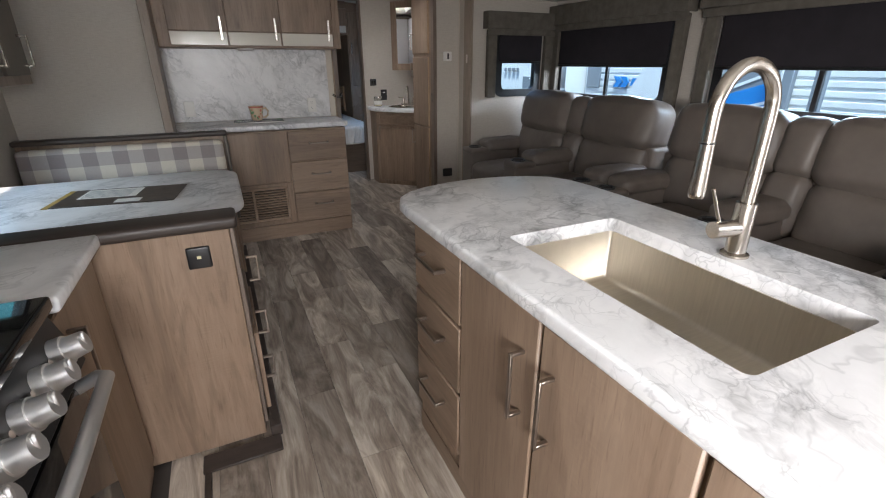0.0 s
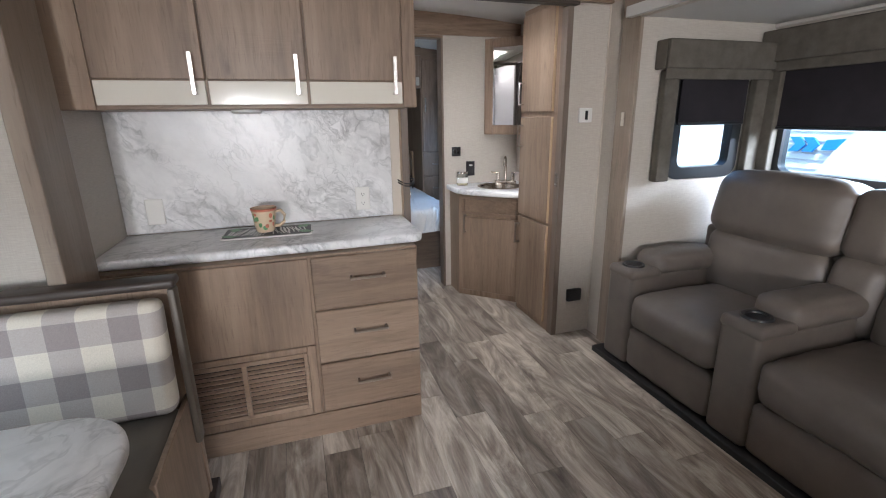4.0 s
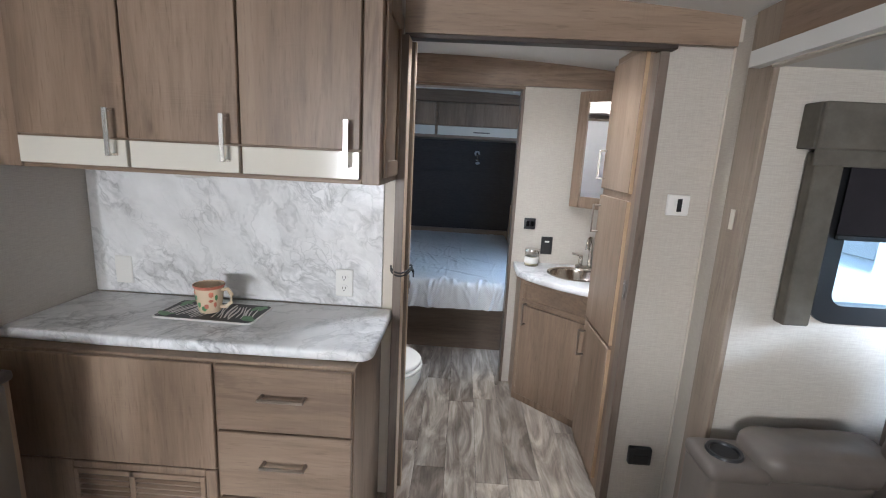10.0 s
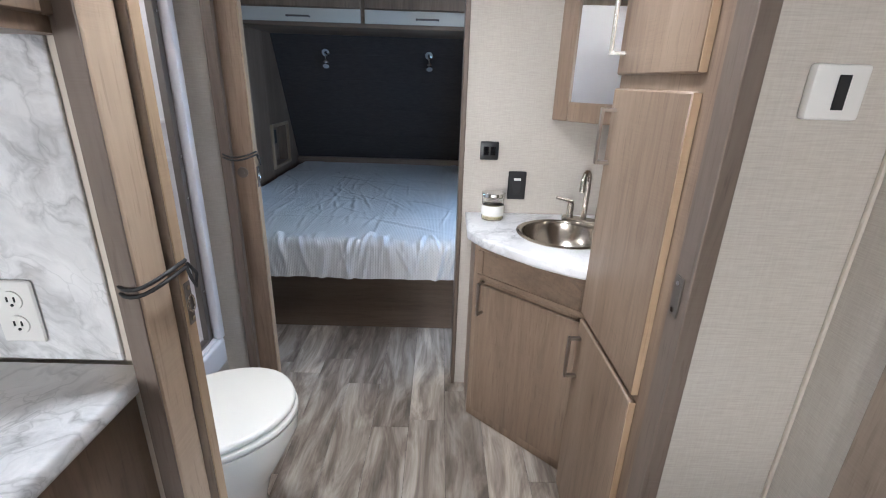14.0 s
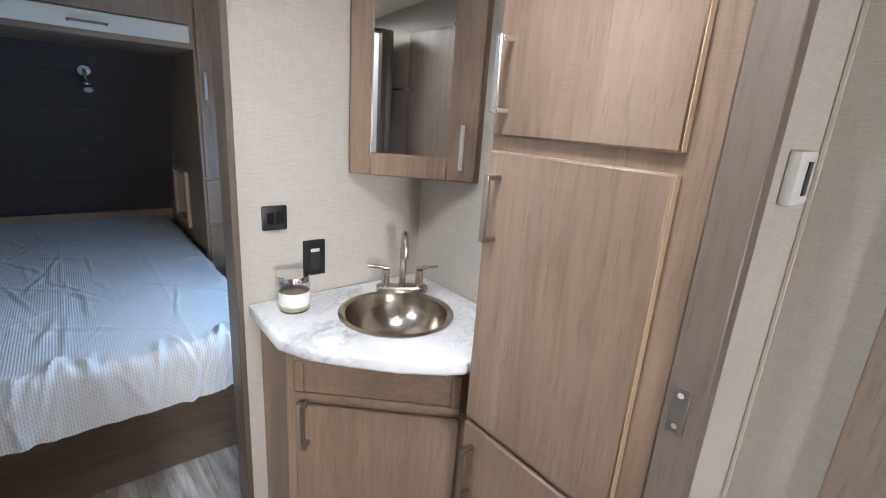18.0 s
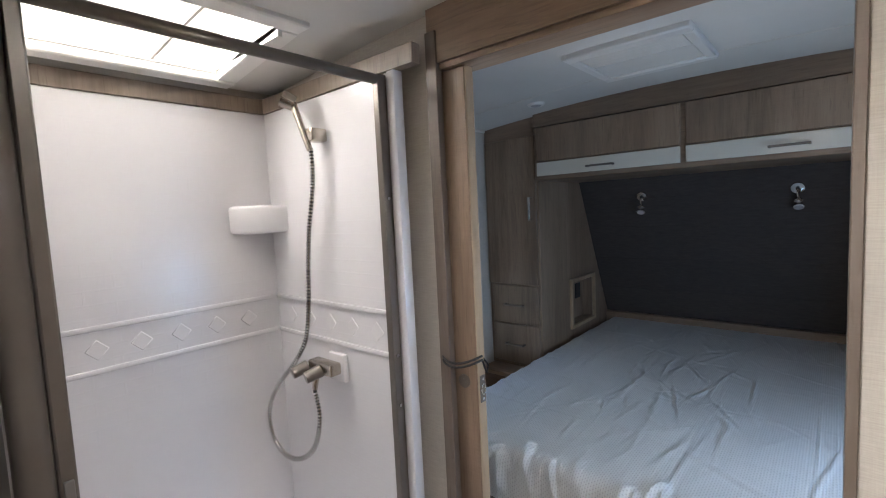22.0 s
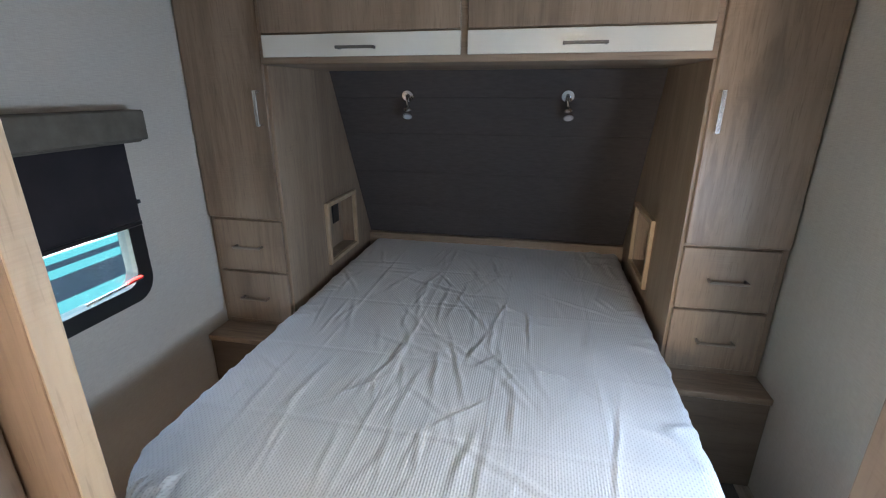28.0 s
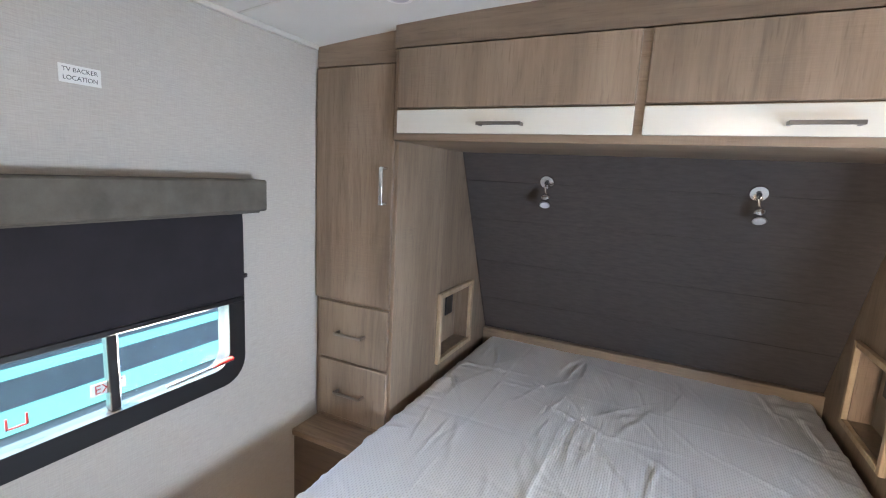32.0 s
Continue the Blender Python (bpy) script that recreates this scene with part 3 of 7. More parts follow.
def cut(ob, x0, x1, y0, y1, z0, z1):
    """Cuts a rectangular opening through a mesh."""
    cb = box_bm(x0, x1, y0, y1, z0, z1, 0)
    me = bpy.data.meshes.new("cutter")
    cb.to_mesh(me)
    cb.free()
    cutter = bpy.data.objects.new("cutter", me)
    scene.collection.objects.link(cutter)
    mod = ob.modifiers.new("cut", "BOOLEAN")
    mod.operation, mod.object, mod.solver = "DIFFERENCE", cutter, "EXACT"
    dg = bpy.context.evaluated_depsgraph_get()
    done = bpy.data.meshes.new_from_object(ob.evaluated_get(dg))
    ob.modifiers.clear()
    ob.data = done
    bpy.data.objects.remove(cutter)


ceiling = structure("ceiling", ceiling_bm(), CEIL, "off-white arched ceiling board with thin battens")
cut(ceiling, 1.54, 1.86, 4.27, 4.59, 1.8, 2.4)
cut(ceiling, 0.14, 0.56, 4.42, 5.0, 1.8, 2.4)

for y in (-0.2, 1.05, 2.3, 3.55, 4.8, 6.42):
    xs = [0.0 + W * i / 16 for i in range(17)]
    structure("trim_ceiling_batten", tube_bm([(x, y, arch(x) + 0.004) for x in xs], 0.008, 6), SEAM, "pale ceiling batten")
for x in (0.012, W - 0.012):
    structure("trim_ceiling_edge", box_bm(x - 0.01, x + 0.01, Y2 + 0.05, 6.8, 2.008, 2.026, 0.003), SEAM, "pale corner bead along the ceiling")

# side walls
BW = (5.60, 6.40, 0.80, 1.40)  # bedroom window opening y0 y1 z0 z1
hole_wall("wall_left", "x", -0.06, 0.0, 3.56, 8.02, 0, 2.03, [BW], WALL, "beige linen-textured wall board")
# The hole here is an unseen opening added for the left rear lamp.
hole_wall("wall_left_rear", "x", -0.06, 0.0, -1.75, -0.25, 0, 2.03, [(-1.3, -0.7, 0.95, 1.55)], WALL, "beige linen-textured wall board")
structure("wall_left_header", box_bm(-0.06, 0.0, -0.25, 3.56, 1.84, 2.03, 0), WALL, "beige board over the slide opening")
BD = (5.42, 6.08, 0.72, 1.60)  # second bedroom window
hole_wall("wall_right", "x", W, W + 0.06, 4.001, 8.02, 0, 2.03, [BD], WALL, "beige linen-textured wall board")
ED = (-1.1, -0.35, 0.05, 1.9)  # unseen entry door opening, added for its lamp
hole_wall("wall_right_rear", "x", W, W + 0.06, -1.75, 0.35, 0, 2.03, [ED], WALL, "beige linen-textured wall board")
structure("wall_right_header", box_bm(W, W + 0.06, 0.35, 3.95, 1.84, 2.03, 0), WALL, "beige board over the slide opening")
RW = (0.0, 1.0, 0.95, 1.75)  # unseen rear opening, added for its lamp
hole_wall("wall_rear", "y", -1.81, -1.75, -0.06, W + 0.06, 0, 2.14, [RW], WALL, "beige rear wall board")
structure("wall_front", box_bm(-0.06, W + 0.06, 8.02, 8.08, 0, 2.14, 0), WALL, "plain front wall board")
arch_wall("wall_kitchen_bath", Y1, Y1 + 0.028, [(0.0, 1.265, 0.0)], WALL, "beige linen-textured cross wall")
YR = Y1 + 0.035  # front of the wall beside the sofa slide
arch_wall("wall_kitchen_bath_right", YR, YR + 0.04, [(2.236, W, 0.0)], WALL, "beige linen-textured cross wall")
arch_wall("wall_bath_bedroom", Y2, Y2 + 0.07, [(0.0, 0.9, 0.0), (1.845, W, 0.0)], WALL, "beige linen-textured cross wall")
arch_wall("wall_bath_bedroom_header", Y2, Y2 + 0.07, [(0.9, 1.845, 1.95)], WALL, "beige board over the bedroom doorway")
arch_wall("wall_kitchen_bath_header", Y1, Y1 + 0.04, [(1.265, W, 1.95)], WALL, "beige board over the bathroom doorway")
structure("trim_door_header", arched_bm(1.265, 2.446, Y1 - 0.022, Y1 - 0.002, 1.93), WOODX, "tan oak header board with arched top")
structure("trim_wall_bead", box_bm(1.205, 1.2515, Y1 - 0.006, Y1 - 0.001, 0, 2.1, 0.001), CREAM, "cream cover strip at the wall end")
structure("trim_door_header_dark", box_bm(1.265, 2.245, Y1 - 0.012, Y1 + 0.044, 1.915, 1.931, 0.002), DKWX, "dark walnut door track")
structure("trim_bedroom_header", arched_bm(0.9, W - 0.002, Y2 - 0.024, Y2 - 0.002, 1.93), WOODX, "tan oak header board with arched top")
structure("trim_bedroom_track", box_bm(0.9, 1.85, Y2 - 0.014, Y2 + 0.08, 1.912, 1.93, 0.002), WOODX, "tan oak door track")
# doorway linings
structure("trim_jamb_bath_left", box_bm(1.252, 1.288, Y1 - 0.05, Y1 + 0.0265, 0, 1.9145, 0.003), JAMBW, "taupe oak door lining")
# Thin front strip, coloured darker than the lining's pale side.
structure("trim_jamb_bath_front", box_bm(1.252, 1.286, Y1 - 0.055, Y1 - 0.0505, 0, 1.9145, 0.001), DKW, "dark front face of the door lining")
structure("trim_jamb_bath_right", box_bm(2.2, 2.235, YR - 0.008, YR + 0.05, 0, 1.915, 0.002), DKW, "dark walnut door lining")
structure("trim_corner_bead", box_bm(W - 0.008, W - 0.001, YR - 0.008, YR - 0.001, 0, 1.948, 0.001), CREAM, "cream corner bead")
structure("trim_jamb_bedroom_left", box_bm(0.895, 0.935, Y2 - 0.03, Y2 - 0.003, 0, 2.02, 0.002), DKW, "dark walnut door lining")
structure("trim_jamb_bedroom_right", box_bm(1.832, 1.85, Y2 - 0.012, Y2 + 0.085, 0, 1.912, 0.002), DKW, "dark walnut door lining")
# slide-out openings
structure("trim_slide_post", box_bm(2.448, W - 0.001, 3.93, 4.068, 0, 2.02, 0.003), TAUPE, "taupe oak post beside the slide-out")
structure("trim_slide_fascia", box_bm(2.446, W - 0.001, 0.3, 3.929, 1.882, 2.02, 0.003), WOODY, "tan oak fascia over the sofa slide-out")
structure("trim_slide_fascia_white", box_bm(2.438, W - 0.001, 0.3, 3.929, 1.822, 1.881, 0.003), CREAM, "cream lip under the fascia")
structure("trim_left_slide_post", box_bm(0.0, 0.05, 3.45, 3.68, 0.0, 2.02, 0.003), TAUPE, "taupe oak post beside the dinette slide-out")
structure("trim_left_slide_fascia", box_bm(0.0, 0.03, -0.25, 3.45, 1.86, 2.03, 0.003), DKWX, "dark walnut fascia over the dinette slide-out")
structure("trim_left_slide_lip", box_bm(-0.03, 0.045, -0.25, 3.45, 1.80, 1.859, 0.003), CREAM, "cream lip over the dinette")
# right slide box
SB = 3.38
WIN1, WIN2, WIN3 = (2.60, 3.83, 1.0, 1.68), (1.02, 2.19, 1.0, 1.68), (2.75, 3.19, 1.03, 1.60)
hole_wall("wall_slide_back", "x", SB, SB + 0.05, 0.3, 4.0, 0, 1.88, [WIN1, WIN2], WALL, "beige slide-out wall board")
slide_end = structure("wall_slide_end", box_bm(W, SB, 3.95, 4.0, 0, 1.88, 0), WALL, "beige slide-out end wall")
cut(slide_end, WIN3[0], WIN3[1], 3.9, 4.05, WIN3[2], WIN3[3])
structure("wall_slide_near", box_bm(W, SB, 0.25, 0.3, 0, 1.88, 0), WALL, "beige slide-out end wall")
structure("ceiling_slide", box_bm(W - 0.06, SB + 0.05, 0.3, 4.0, 1.83, 1.88, 0), CEIL, "off-white slide-out ceiling")
structure("trim_slide_corner", box_bm(SB - 0.012, SB, 0.3, 3.95, 1.81, 1.83, 0.003), SEAM, "pale bead under the slide ceiling")
# left slide box
LB = -0.76
WIN4 = (1.9, 3.08, 0.78, 1.4)
hole_wall("wall_left_slide_back", "x", LB - 0.05, LB, -0.25, 3.58, 0, 1.86, [WIN4], WALL, "beige slide-out wall board")
structure("wall_left_slide_end", box_bm(LB, 0.0, 3.55, 3.60, 0, 1.86, 0), WALL, "beige slide-out end wall")
structure("wall_left_slide_near", box_bm(LB, 0.0, -0.3, -0.25, 0, 1.86, 0), WALL, "beige slide-out end wall")
structure("ceiling_left_slide", box_bm(LB - 0.05, 0.0, -0.25, 3.6, 1.81, 1.86, 0), CEIL, "off-white slide-out ceiling")
structure("trim_slide_floor_edge", joined(box_bm(0.313, 0.352, 1.491, 3.5, 0, 0.05, 0.003), box_bm(0.083, 0.344, 1.408, 1.49, 0.0005, 0.012, 0.003), box_bm(0.088, 0.11, -0.25, 1.4075, 0.0005, 0.012, 0.002)), DKWX, "dark walnut slide-out floor edge")
structure("floor_left_slide", box_bm(-0.76, 0.309, 1.606, 3.55, 0, 0.045, 0), SUBFLOOR, "raised slide-out floor")
structure("floor_right_slide", box_bm(2.33, SB, 0.3, 3.95, 0, 0.035, 0.004), RUBBER, "raised slide-out floor with black edge")


# ---- windows and shades ----
def window(name, axis, at, inward, opening, blind_to, valance, depth=0.1, mull=(), corner=0.0, label="", legs=True, shade_gap=0.03):
    """A dark-framed window in a wall: panes, frame, roller shade and fabric box valance."""
    u0, u1, z0, z1 = opening

    def bx(d0, d1, a, b, c, d, bev=0.002):
        lo, hi = sorted((at + inward * d0, at + inward * d1))
        return box_bm(lo, hi, a, b, c, d, bev) if axis == "x" else box_bm(a, b, lo, hi, c, d, bev)

    loc = (at, (u0 + u1) / 2, z0) if axis == "x" else ((u0 + u1) / 2, at, z0)
    win = thing(name, label, "window", loc, kind="structure")
    f = 0.035
    r_in = corner or 0.045
    g = bmesh.new()
    loops = []
    for d0, out in ((-0.045, 1), (0.012, 1), (0.012, 0), (-0.045, 0)):
        ring = rounded(u0 - 0.03, u1 + 0.03, z0 - 0.03, z1 + 0.03, r_in + 0.03) if out else rounded(u0 + f, u1 - f, z0 + f, z1 - f, r_in)
        d = at + inward * d0
        loops.append([g.verts.new((d, u, z) if axis == "x" else (u, d, z)) for u, z in ring])
    n = len(loops[0])
    for la, lb in zip(loops, loops[1:] + loops[:1]):
        for k in range(n):
            g.faces.new((la[k], la[(k + 1) % n], lb[(k + 1) % n], lb[k]))
    bmesh.ops.recalc_face_normals(g, faces=g.faces)
    part("window_frame", g, BLACK, win, "black aluminium frame with rounded corners")
    edges = [u0 + f, *mull, u1 - f]
    for a, b in zip(edges, edges[1:]):
        p = part("pane", bx(-0.014, -0.01, a, b, z0 + f, z1 - f, 0), PANE, win, "tinted glass pane", smooth=False)
        p.visible_shadow = False
    for mu in mull:
        part("mullion", bx(-0.03, -0.002, mu - 0.014, mu + 0.014, z0 + f, z1 - f, 0.003), BLACK, win)
    s = thing("roller_shade", "black roller shade drawn part way down a window", "window shade", loc)
    part("cloth", bx(shade_gap, shade_gap + 0.003, u0 - 0.01, u1 + 0.01, blind_to, z1 + 0.06, 0), BLIND, s, smooth=False)
    part("bottom_rail", bx(shade_gap - 0.004, shade_gap + 0.009, u0 - 0.01, u1 + 0.01, blind_to - 0.014, blind_to + 0.004, 0.003), BLACK, s)
    part("roller", bx(shade_gap - 0.01, shade_gap + 0.02, u0 - 0.015, u1 + 0.015, z1 + 0.06, z1 + 0.09, 0.01), BLACK, s)
    v0, v1, vz0, vz1 = valance
    val = thing("window_valance", "padded grey-brown fabric valance over a window", "valance", loc)
    part("front_board", joined(bx(depth - 0.02, depth, v0, v1, vz0, vz1, 0.006), bx(0.0, depth - 0.02, v0, v0 + 0.02, vz0, vz1, 0.004), bx(0.0, depth - 0.02, v1 - 0.02, v1, vz0, vz1, 0.004), bx(0.0, depth - 0.02, v0 + 0.02, v1 - 0.02, vz1 - 0.02, vz1, 0.004)), VALANCE, val)
    part("lower_board", bx(depth - 0.035, depth - 0.021, v0 + 0.012, v1 - 0.012, vz0 - (0.05 if legs else 0.008), vz0 + 0.02, 0.004), VALANCE, val)
    if legs:
        for a, b in ((v0 + 0.03, v0 + 0.12), (v1 - 0.12, v1 - 0.03)):
            part("side_panel", bx(0.012, depth - 0.037, a, b, z0 - 0.03, vz0 - 0.005, 0.006), VALANCE, val)
    return win


window("window_1", "x", SB, -1, WIN1, 1.28, (2.43, 3.945, 1.62, 1.785), mull=(3.22,), label="wide window beside parked trailers, shade half down")
window("window_2", "x", SB, -1, WIN2, 1.27, (0.9, 2.345, 1.62, 1.785), mull=(1.58,), label="wide window beside parked trailers, shade half down")
window("window_3", "y", 3.95, -1, WIN3, 1.31, (2.575, 3.35, 1.58, 1.72), label="narrow window with its shade half down")
window("window_4", "x", LB, 1, WIN4, 1.2, (1.8, 3.16, 1.05, 1.19), depth=0.07, label="dinette window with rounded black frame", legs=False)
bw = window("window_5", "x", 0.0, 1, BW, 1.085, (5.545, 6.46, 1.39, 1.495), mull=(6.0,), corner=0.06, label="bedroom escape window with red handle", legs=False)
part("release_lever", turned(box_bm(0.014, 0.026, 6.13, 6.33, 0.853, 0.862, 0.002), about((0, 6.2, 0.86), 2)), CHROME, bw, "thin chrome release lever")
part("lever_grip", turned(box_bm(0.012, 0.03, 6.30, 6.37, 0.856, 0.868, 0.003), about((0, 6.2, 0.86), 2)), RED, bw, "red plastic grip")
part("exit_label", box_bm(-0.0175, -0.0165, 5.945, 6.035, 0.89, 0.925, 0), PAPER, bw, "pale exit label", smooth=False)
writing("EXIT", 0.036, Matrix.Translation((-0.0155, 5.99, 0.9065)) @ pose(0, 0, 0, 90, 0, 90), RED, bw)
part("shade_clip", box_bm(0.012, 0.03, 6.415, 6.432, 1.15, 1.165, 0.003), BLACK, bw)
part("warning_mark", turned(joined(box_bm(-0.022, -0.02, 5.765, 5.81, 0.882, 0.886, 0), box_bm(-0.022, -0.02, 5.765, 5.77, 0.882, 0.912, 0), box_bm(-0.022, -0.02, 5.805, 5.81, 0.882, 0.912, 0)), Matrix()), RED, bw, "red outlined mark on the glass", smooth=False)

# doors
# Unseen door frame, added round the entry lamp.
ed = thing("door_1", "unseen entry door opening with dark frame, added to let light in", "door", (W, -0.72, 0), kind="structure")
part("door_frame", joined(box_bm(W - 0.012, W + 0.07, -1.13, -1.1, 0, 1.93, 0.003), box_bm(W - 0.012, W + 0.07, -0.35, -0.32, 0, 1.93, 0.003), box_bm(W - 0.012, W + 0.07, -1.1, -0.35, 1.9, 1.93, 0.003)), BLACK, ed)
window("window_6", "x", W, -1, BD, 1.19, (5.39, 6.13, 1.63, 1.77), mull=(5.75,), label="bedroom window with its black shade half down", legs=False)


def pocket_door(name, x0, x1, y, label, face, h=0.018):
    d = thing(name, label, "door", ((x0 + x1) / 2, y, 0.012), kind="structure")
    part("leaf", box_bm(x0, x1 - 0.004, y - h, y + h, 0.012, 1.91, 0.002), face, d)
    part("edge_strip", box_bm(x1 - 0.003, x1, y - h, y + h, 0.012, 1.91, 0.001), EDGE, d, "pale oak door edge")
    lp = part("latch_plate", box_bm(x1 + 0.0005, x1 + 0.003, y - 0.7 * h, y + 0.7 * h, 0.925, 1.008, 0.001), BRONZE, d, "small bronze latch plate")
    for z in (0.936, 0.997):
        part("screw", cyl_bm((x1 + 0.002, y, z), (x1 + 0.0045, y, z), 0.0045, 10), CHROME, lp)
    part("pull_ring", tube_bm([(x1 + 0.005, y + 0.009 * math.cos(a), 0.966 + 0.016 * math.sin(a)) for a in [2 * math.pi * i / 16 for i in range(17)]], 0.0022, 8), CHROME, lp)
    xf = x1 - 0.052
    part("finger_pull", joined(cyl_bm((xf, y - h - 0.003, 0.985), (xf, y - h + 0.001, 0.985), 0.021, 24), cyl_bm((xf, y - h - 0.005, 0.985), (xf, y - h - 0.002, 0.985), 0.008, 14)), BRONZE, d, "round bronze finger pull")
    return d


pocket_door("door_3", 0.83, 1.305, Y1 + 0.0425, "sliding oak bathroom door tied open", TAUPE, 0.0135)
pocket_door("door_4", 0.9025, 1.015, Y2 + 0.02, "sliding oak bedroom door tied open", WOODZ)


def bungee(x, y, z, w, h=0.048):
    """A doubled elastic tie round a stowed door."""
    t = thing("elastic_tie", "black elastic cord tied round a stowed sliding door", "cord", (x, y, z))
    for k in (0, 1):
        pts = [(x + w * math.cos(a), y + h * math.sin(a), z + 0.012 * k + 0.008 * math.cos(a * 2)) for a in [2 * math.pi * i / 28 for i in range(29)]]
        part("cord", tube_bm(pts, 0.0035, 8), RUBBER, t)
    yk = y + 0.6 * h
    part("knot", tube_bm([(x + 0.85 * w, yk, z + 0.01), (x + w + 0.004, yk + 0.008, z - 0.012), (x + w + 0.004, yk, z - 0.035), (x + w + 0.004, yk - 0.01, z - 0.015), (x + 0.85 * w, yk - 0.004, z + 0.008)], 0.003, 8), RUBBER, t)


bungee(1.278, Y1 + 0.004, 1.035, 0.042, 0.064)
bungee(0.955, Y2 + 0.004, 1.048, 0.066)
st = thing("strike_plate", "small nickel strike plate in the dark door lining", "plate", (2.198, YR + 0.025, 0.95))
part("plate", box_bm(2.1965, 2.1995, YR + 0.013, YR + 0.039, 0.955, 1.035, 0.001), BRONZE, st)
for zz in (0.968, 1.022):
    part("screw", cyl_bm((2.194, YR + 0.026, zz), (2.197, YR + 0.026, zz), 0.005, 12), CHROME, st)

# ---- hutch ----
FY = 3.69
hutch = thing("hutch_base_cabinet", "tan oak base cabinet with three drawers and a floor vent", "cabinet", (0.6, 3.95, 0))
part("carcass", box_bm(0.003, 1.205, FY + 0.002, Y1 - 0.003, 0.0, 0.834, 0.003), WOODZ, hutch)
part("door", box_bm(0.02, 0.752, FY - 0.016, FY, 0.45, 0.826, 0.003), WOODZ, hutch)
part("lower_panel", joined(box_bm(0.02, 0.265, FY - 0.016, FY, 0.12, 0.446, 0.003), box_bm(0.715, 0.752, FY - 0.016, FY, 0.12, 0.446, 0.003), box_bm(0.265, 0.715, FY - 0.016, FY, 0.42, 0.446, 0.003), box_bm(0.265, 0.715, FY - 0.016, FY, 0.12, 0.155, 0.003)), WOODZ, hutch)
part("toe_board", box_bm(0.02, 1.2, FY - 0.012, FY, 0.0, 0.112, 0.003), WOODX, hutch)
for z0, z1 in ((0.602, 0.826), (0.358, 0.594), (0.122, 0.35)):
    d = part("drawer", box_bm(0.762, 1.2, FY - 0.018, FY, z0, z1, 0.004), WOODX, hutch)
    part("handle", pull((0.985, FY - 0.018, (z0 + z1) / 2 + 0.02), "x", 0.145, (0, -1, 0)), PULL, d, "dark nickel bar pull")
# Flat dark plate gives the vent its shaded depth by colour.
vent = part("vent_back", box_bm(0.266, 0.714, FY - 0.004, FY - 0.001, 0.156, 0.419, 0), DARKGAP, hutch, "dark plate painted as the shade behind the grille")
part("grille_frame", joined(box_bm(0.266, 0.282, FY - 0.02, FY - 0.005, 0.156, 0.419, 0.002), box_bm(0.698, 0.714, FY - 0.02, FY - 0.005, 0.156, 0.419, 0.002), box_bm(0.455, 0.475, FY - 0.02, FY - 0.005, 0.156, 0.419, 0.002), box_bm(0.282, 0.698, FY - 0.02, FY - 0.005, 0.4, 0.419, 0.002), box_bm(0.282, 0.698, FY - 0.02, FY - 0.005, 0.156, 0.175, 0.002)), WOODX, hutch)
for i in range(11):
    z = 0.184 + i * 0.0198
    for a, b in ((0.283, 0.454), (0.476, 0.697)):
        part("vent_slat", turned(box_bm(a, b, FY - 0.019, FY - 0.006, z, z + 0.009, 0.001), about((0, FY - 0.012, z), 25)), WOODX, vent)
part("countertop", slab_bm([(0.002, Y1 - 0.012), (0.002, FY + 0.045), (0.35, FY + 0.035), (0.75, FY + 0.034)] + rounded(0.9, 1.25, FY + 0.038, Y1 - 0.012, 0.05, "0100")[1:], 0.836, 0.875, 0.012, 3), MARBLE, hutch, "white marble-pattern laminate worktop")
structure("trim_backsplash", box_bm(0.002, 1.203, Y1 - 0.011, Y1 - 0.002, 0.876, 1.42, 0.002), MARBLE, "white marble-pattern backsplash panel")

UY = 3.80
up = thing("hutch_wall_cabinet", "tan oak wall cabinet with three doors and white lower panels", "cabinet", (0.62, 4.0, 1.4))
part("carcass", arched_bm(0.003, 1.25, UY + 0.002, Y1 - 0.013, 1.40), WOODZ, up)
part("face_top_rail", arched_bm(0.06, 1.248, UY - 0.006, UY + 0.001, 1.985), WOODX, up)
part("face_stile", box_bm(1.195, 1.25, UY - 0.008, UY + 0.001, 1.40, 1.983, 0.002), WOODZ, up)
part("face_stile", box_bm(0.003, 0.11, UY - 0.008, UY + 0.001, 1.40, 1.983, 0.002), WOODZ, up)
part("face_bottom_rail", box_bm(0.111, 1.194, UY - 0.006, UY + 0.001, 1.40, 1.411, 0.002), WOODX, up)
for x0, x1 in ((0.115, 0.465), (0.472, 0.818), (0.825, 1.19)):
    d = part("door", box_bm(x0, x1, UY - 0.02, UY - 0.001, 1.502, 1.98, 0.003), WOODZ, up)
    part("white_panel", box_bm(x0 + 0.002, x1 - 0.002, UY - 0.02, UY - 0.001, 1.415, 1.497, 0.002), GLOSSW, d, "glossy white lower panel")
    part("handle", pull((x1 - 0.035, UY - 0.02, 1.519), "z", 0.142, (0, -1, 0), 0.015), POLISH, d, "polished bar pull")
for ya, yb, za, zb in ((UY + 0.03, UY + 0.085, 1.42, 1.98), (Y1 - 0.07, Y1 - 0.014, 1.42, 1.98), (UY + 0.0855, Y1 - 0.0705, 1.42, 1.475), (UY + 0.0855, Y1 - 0.0705, 1.925, 1.98)):
    part("side_frame", box_bm(1.2505, 1.26, ya, yb, za, zb, 0.003), WOODZ, up)
light = thing("puck_light", "white round light under the wall cabinet", "light", (0.58, 3.95, 1.4))
part("body", lathe_bm([(0.0, 1.385), (0.05, 1.385), (0.058, 1.39), (0.058, 1.3995), (0.0, 1.3995)], (0.58, 3.93)), WHITE, light)

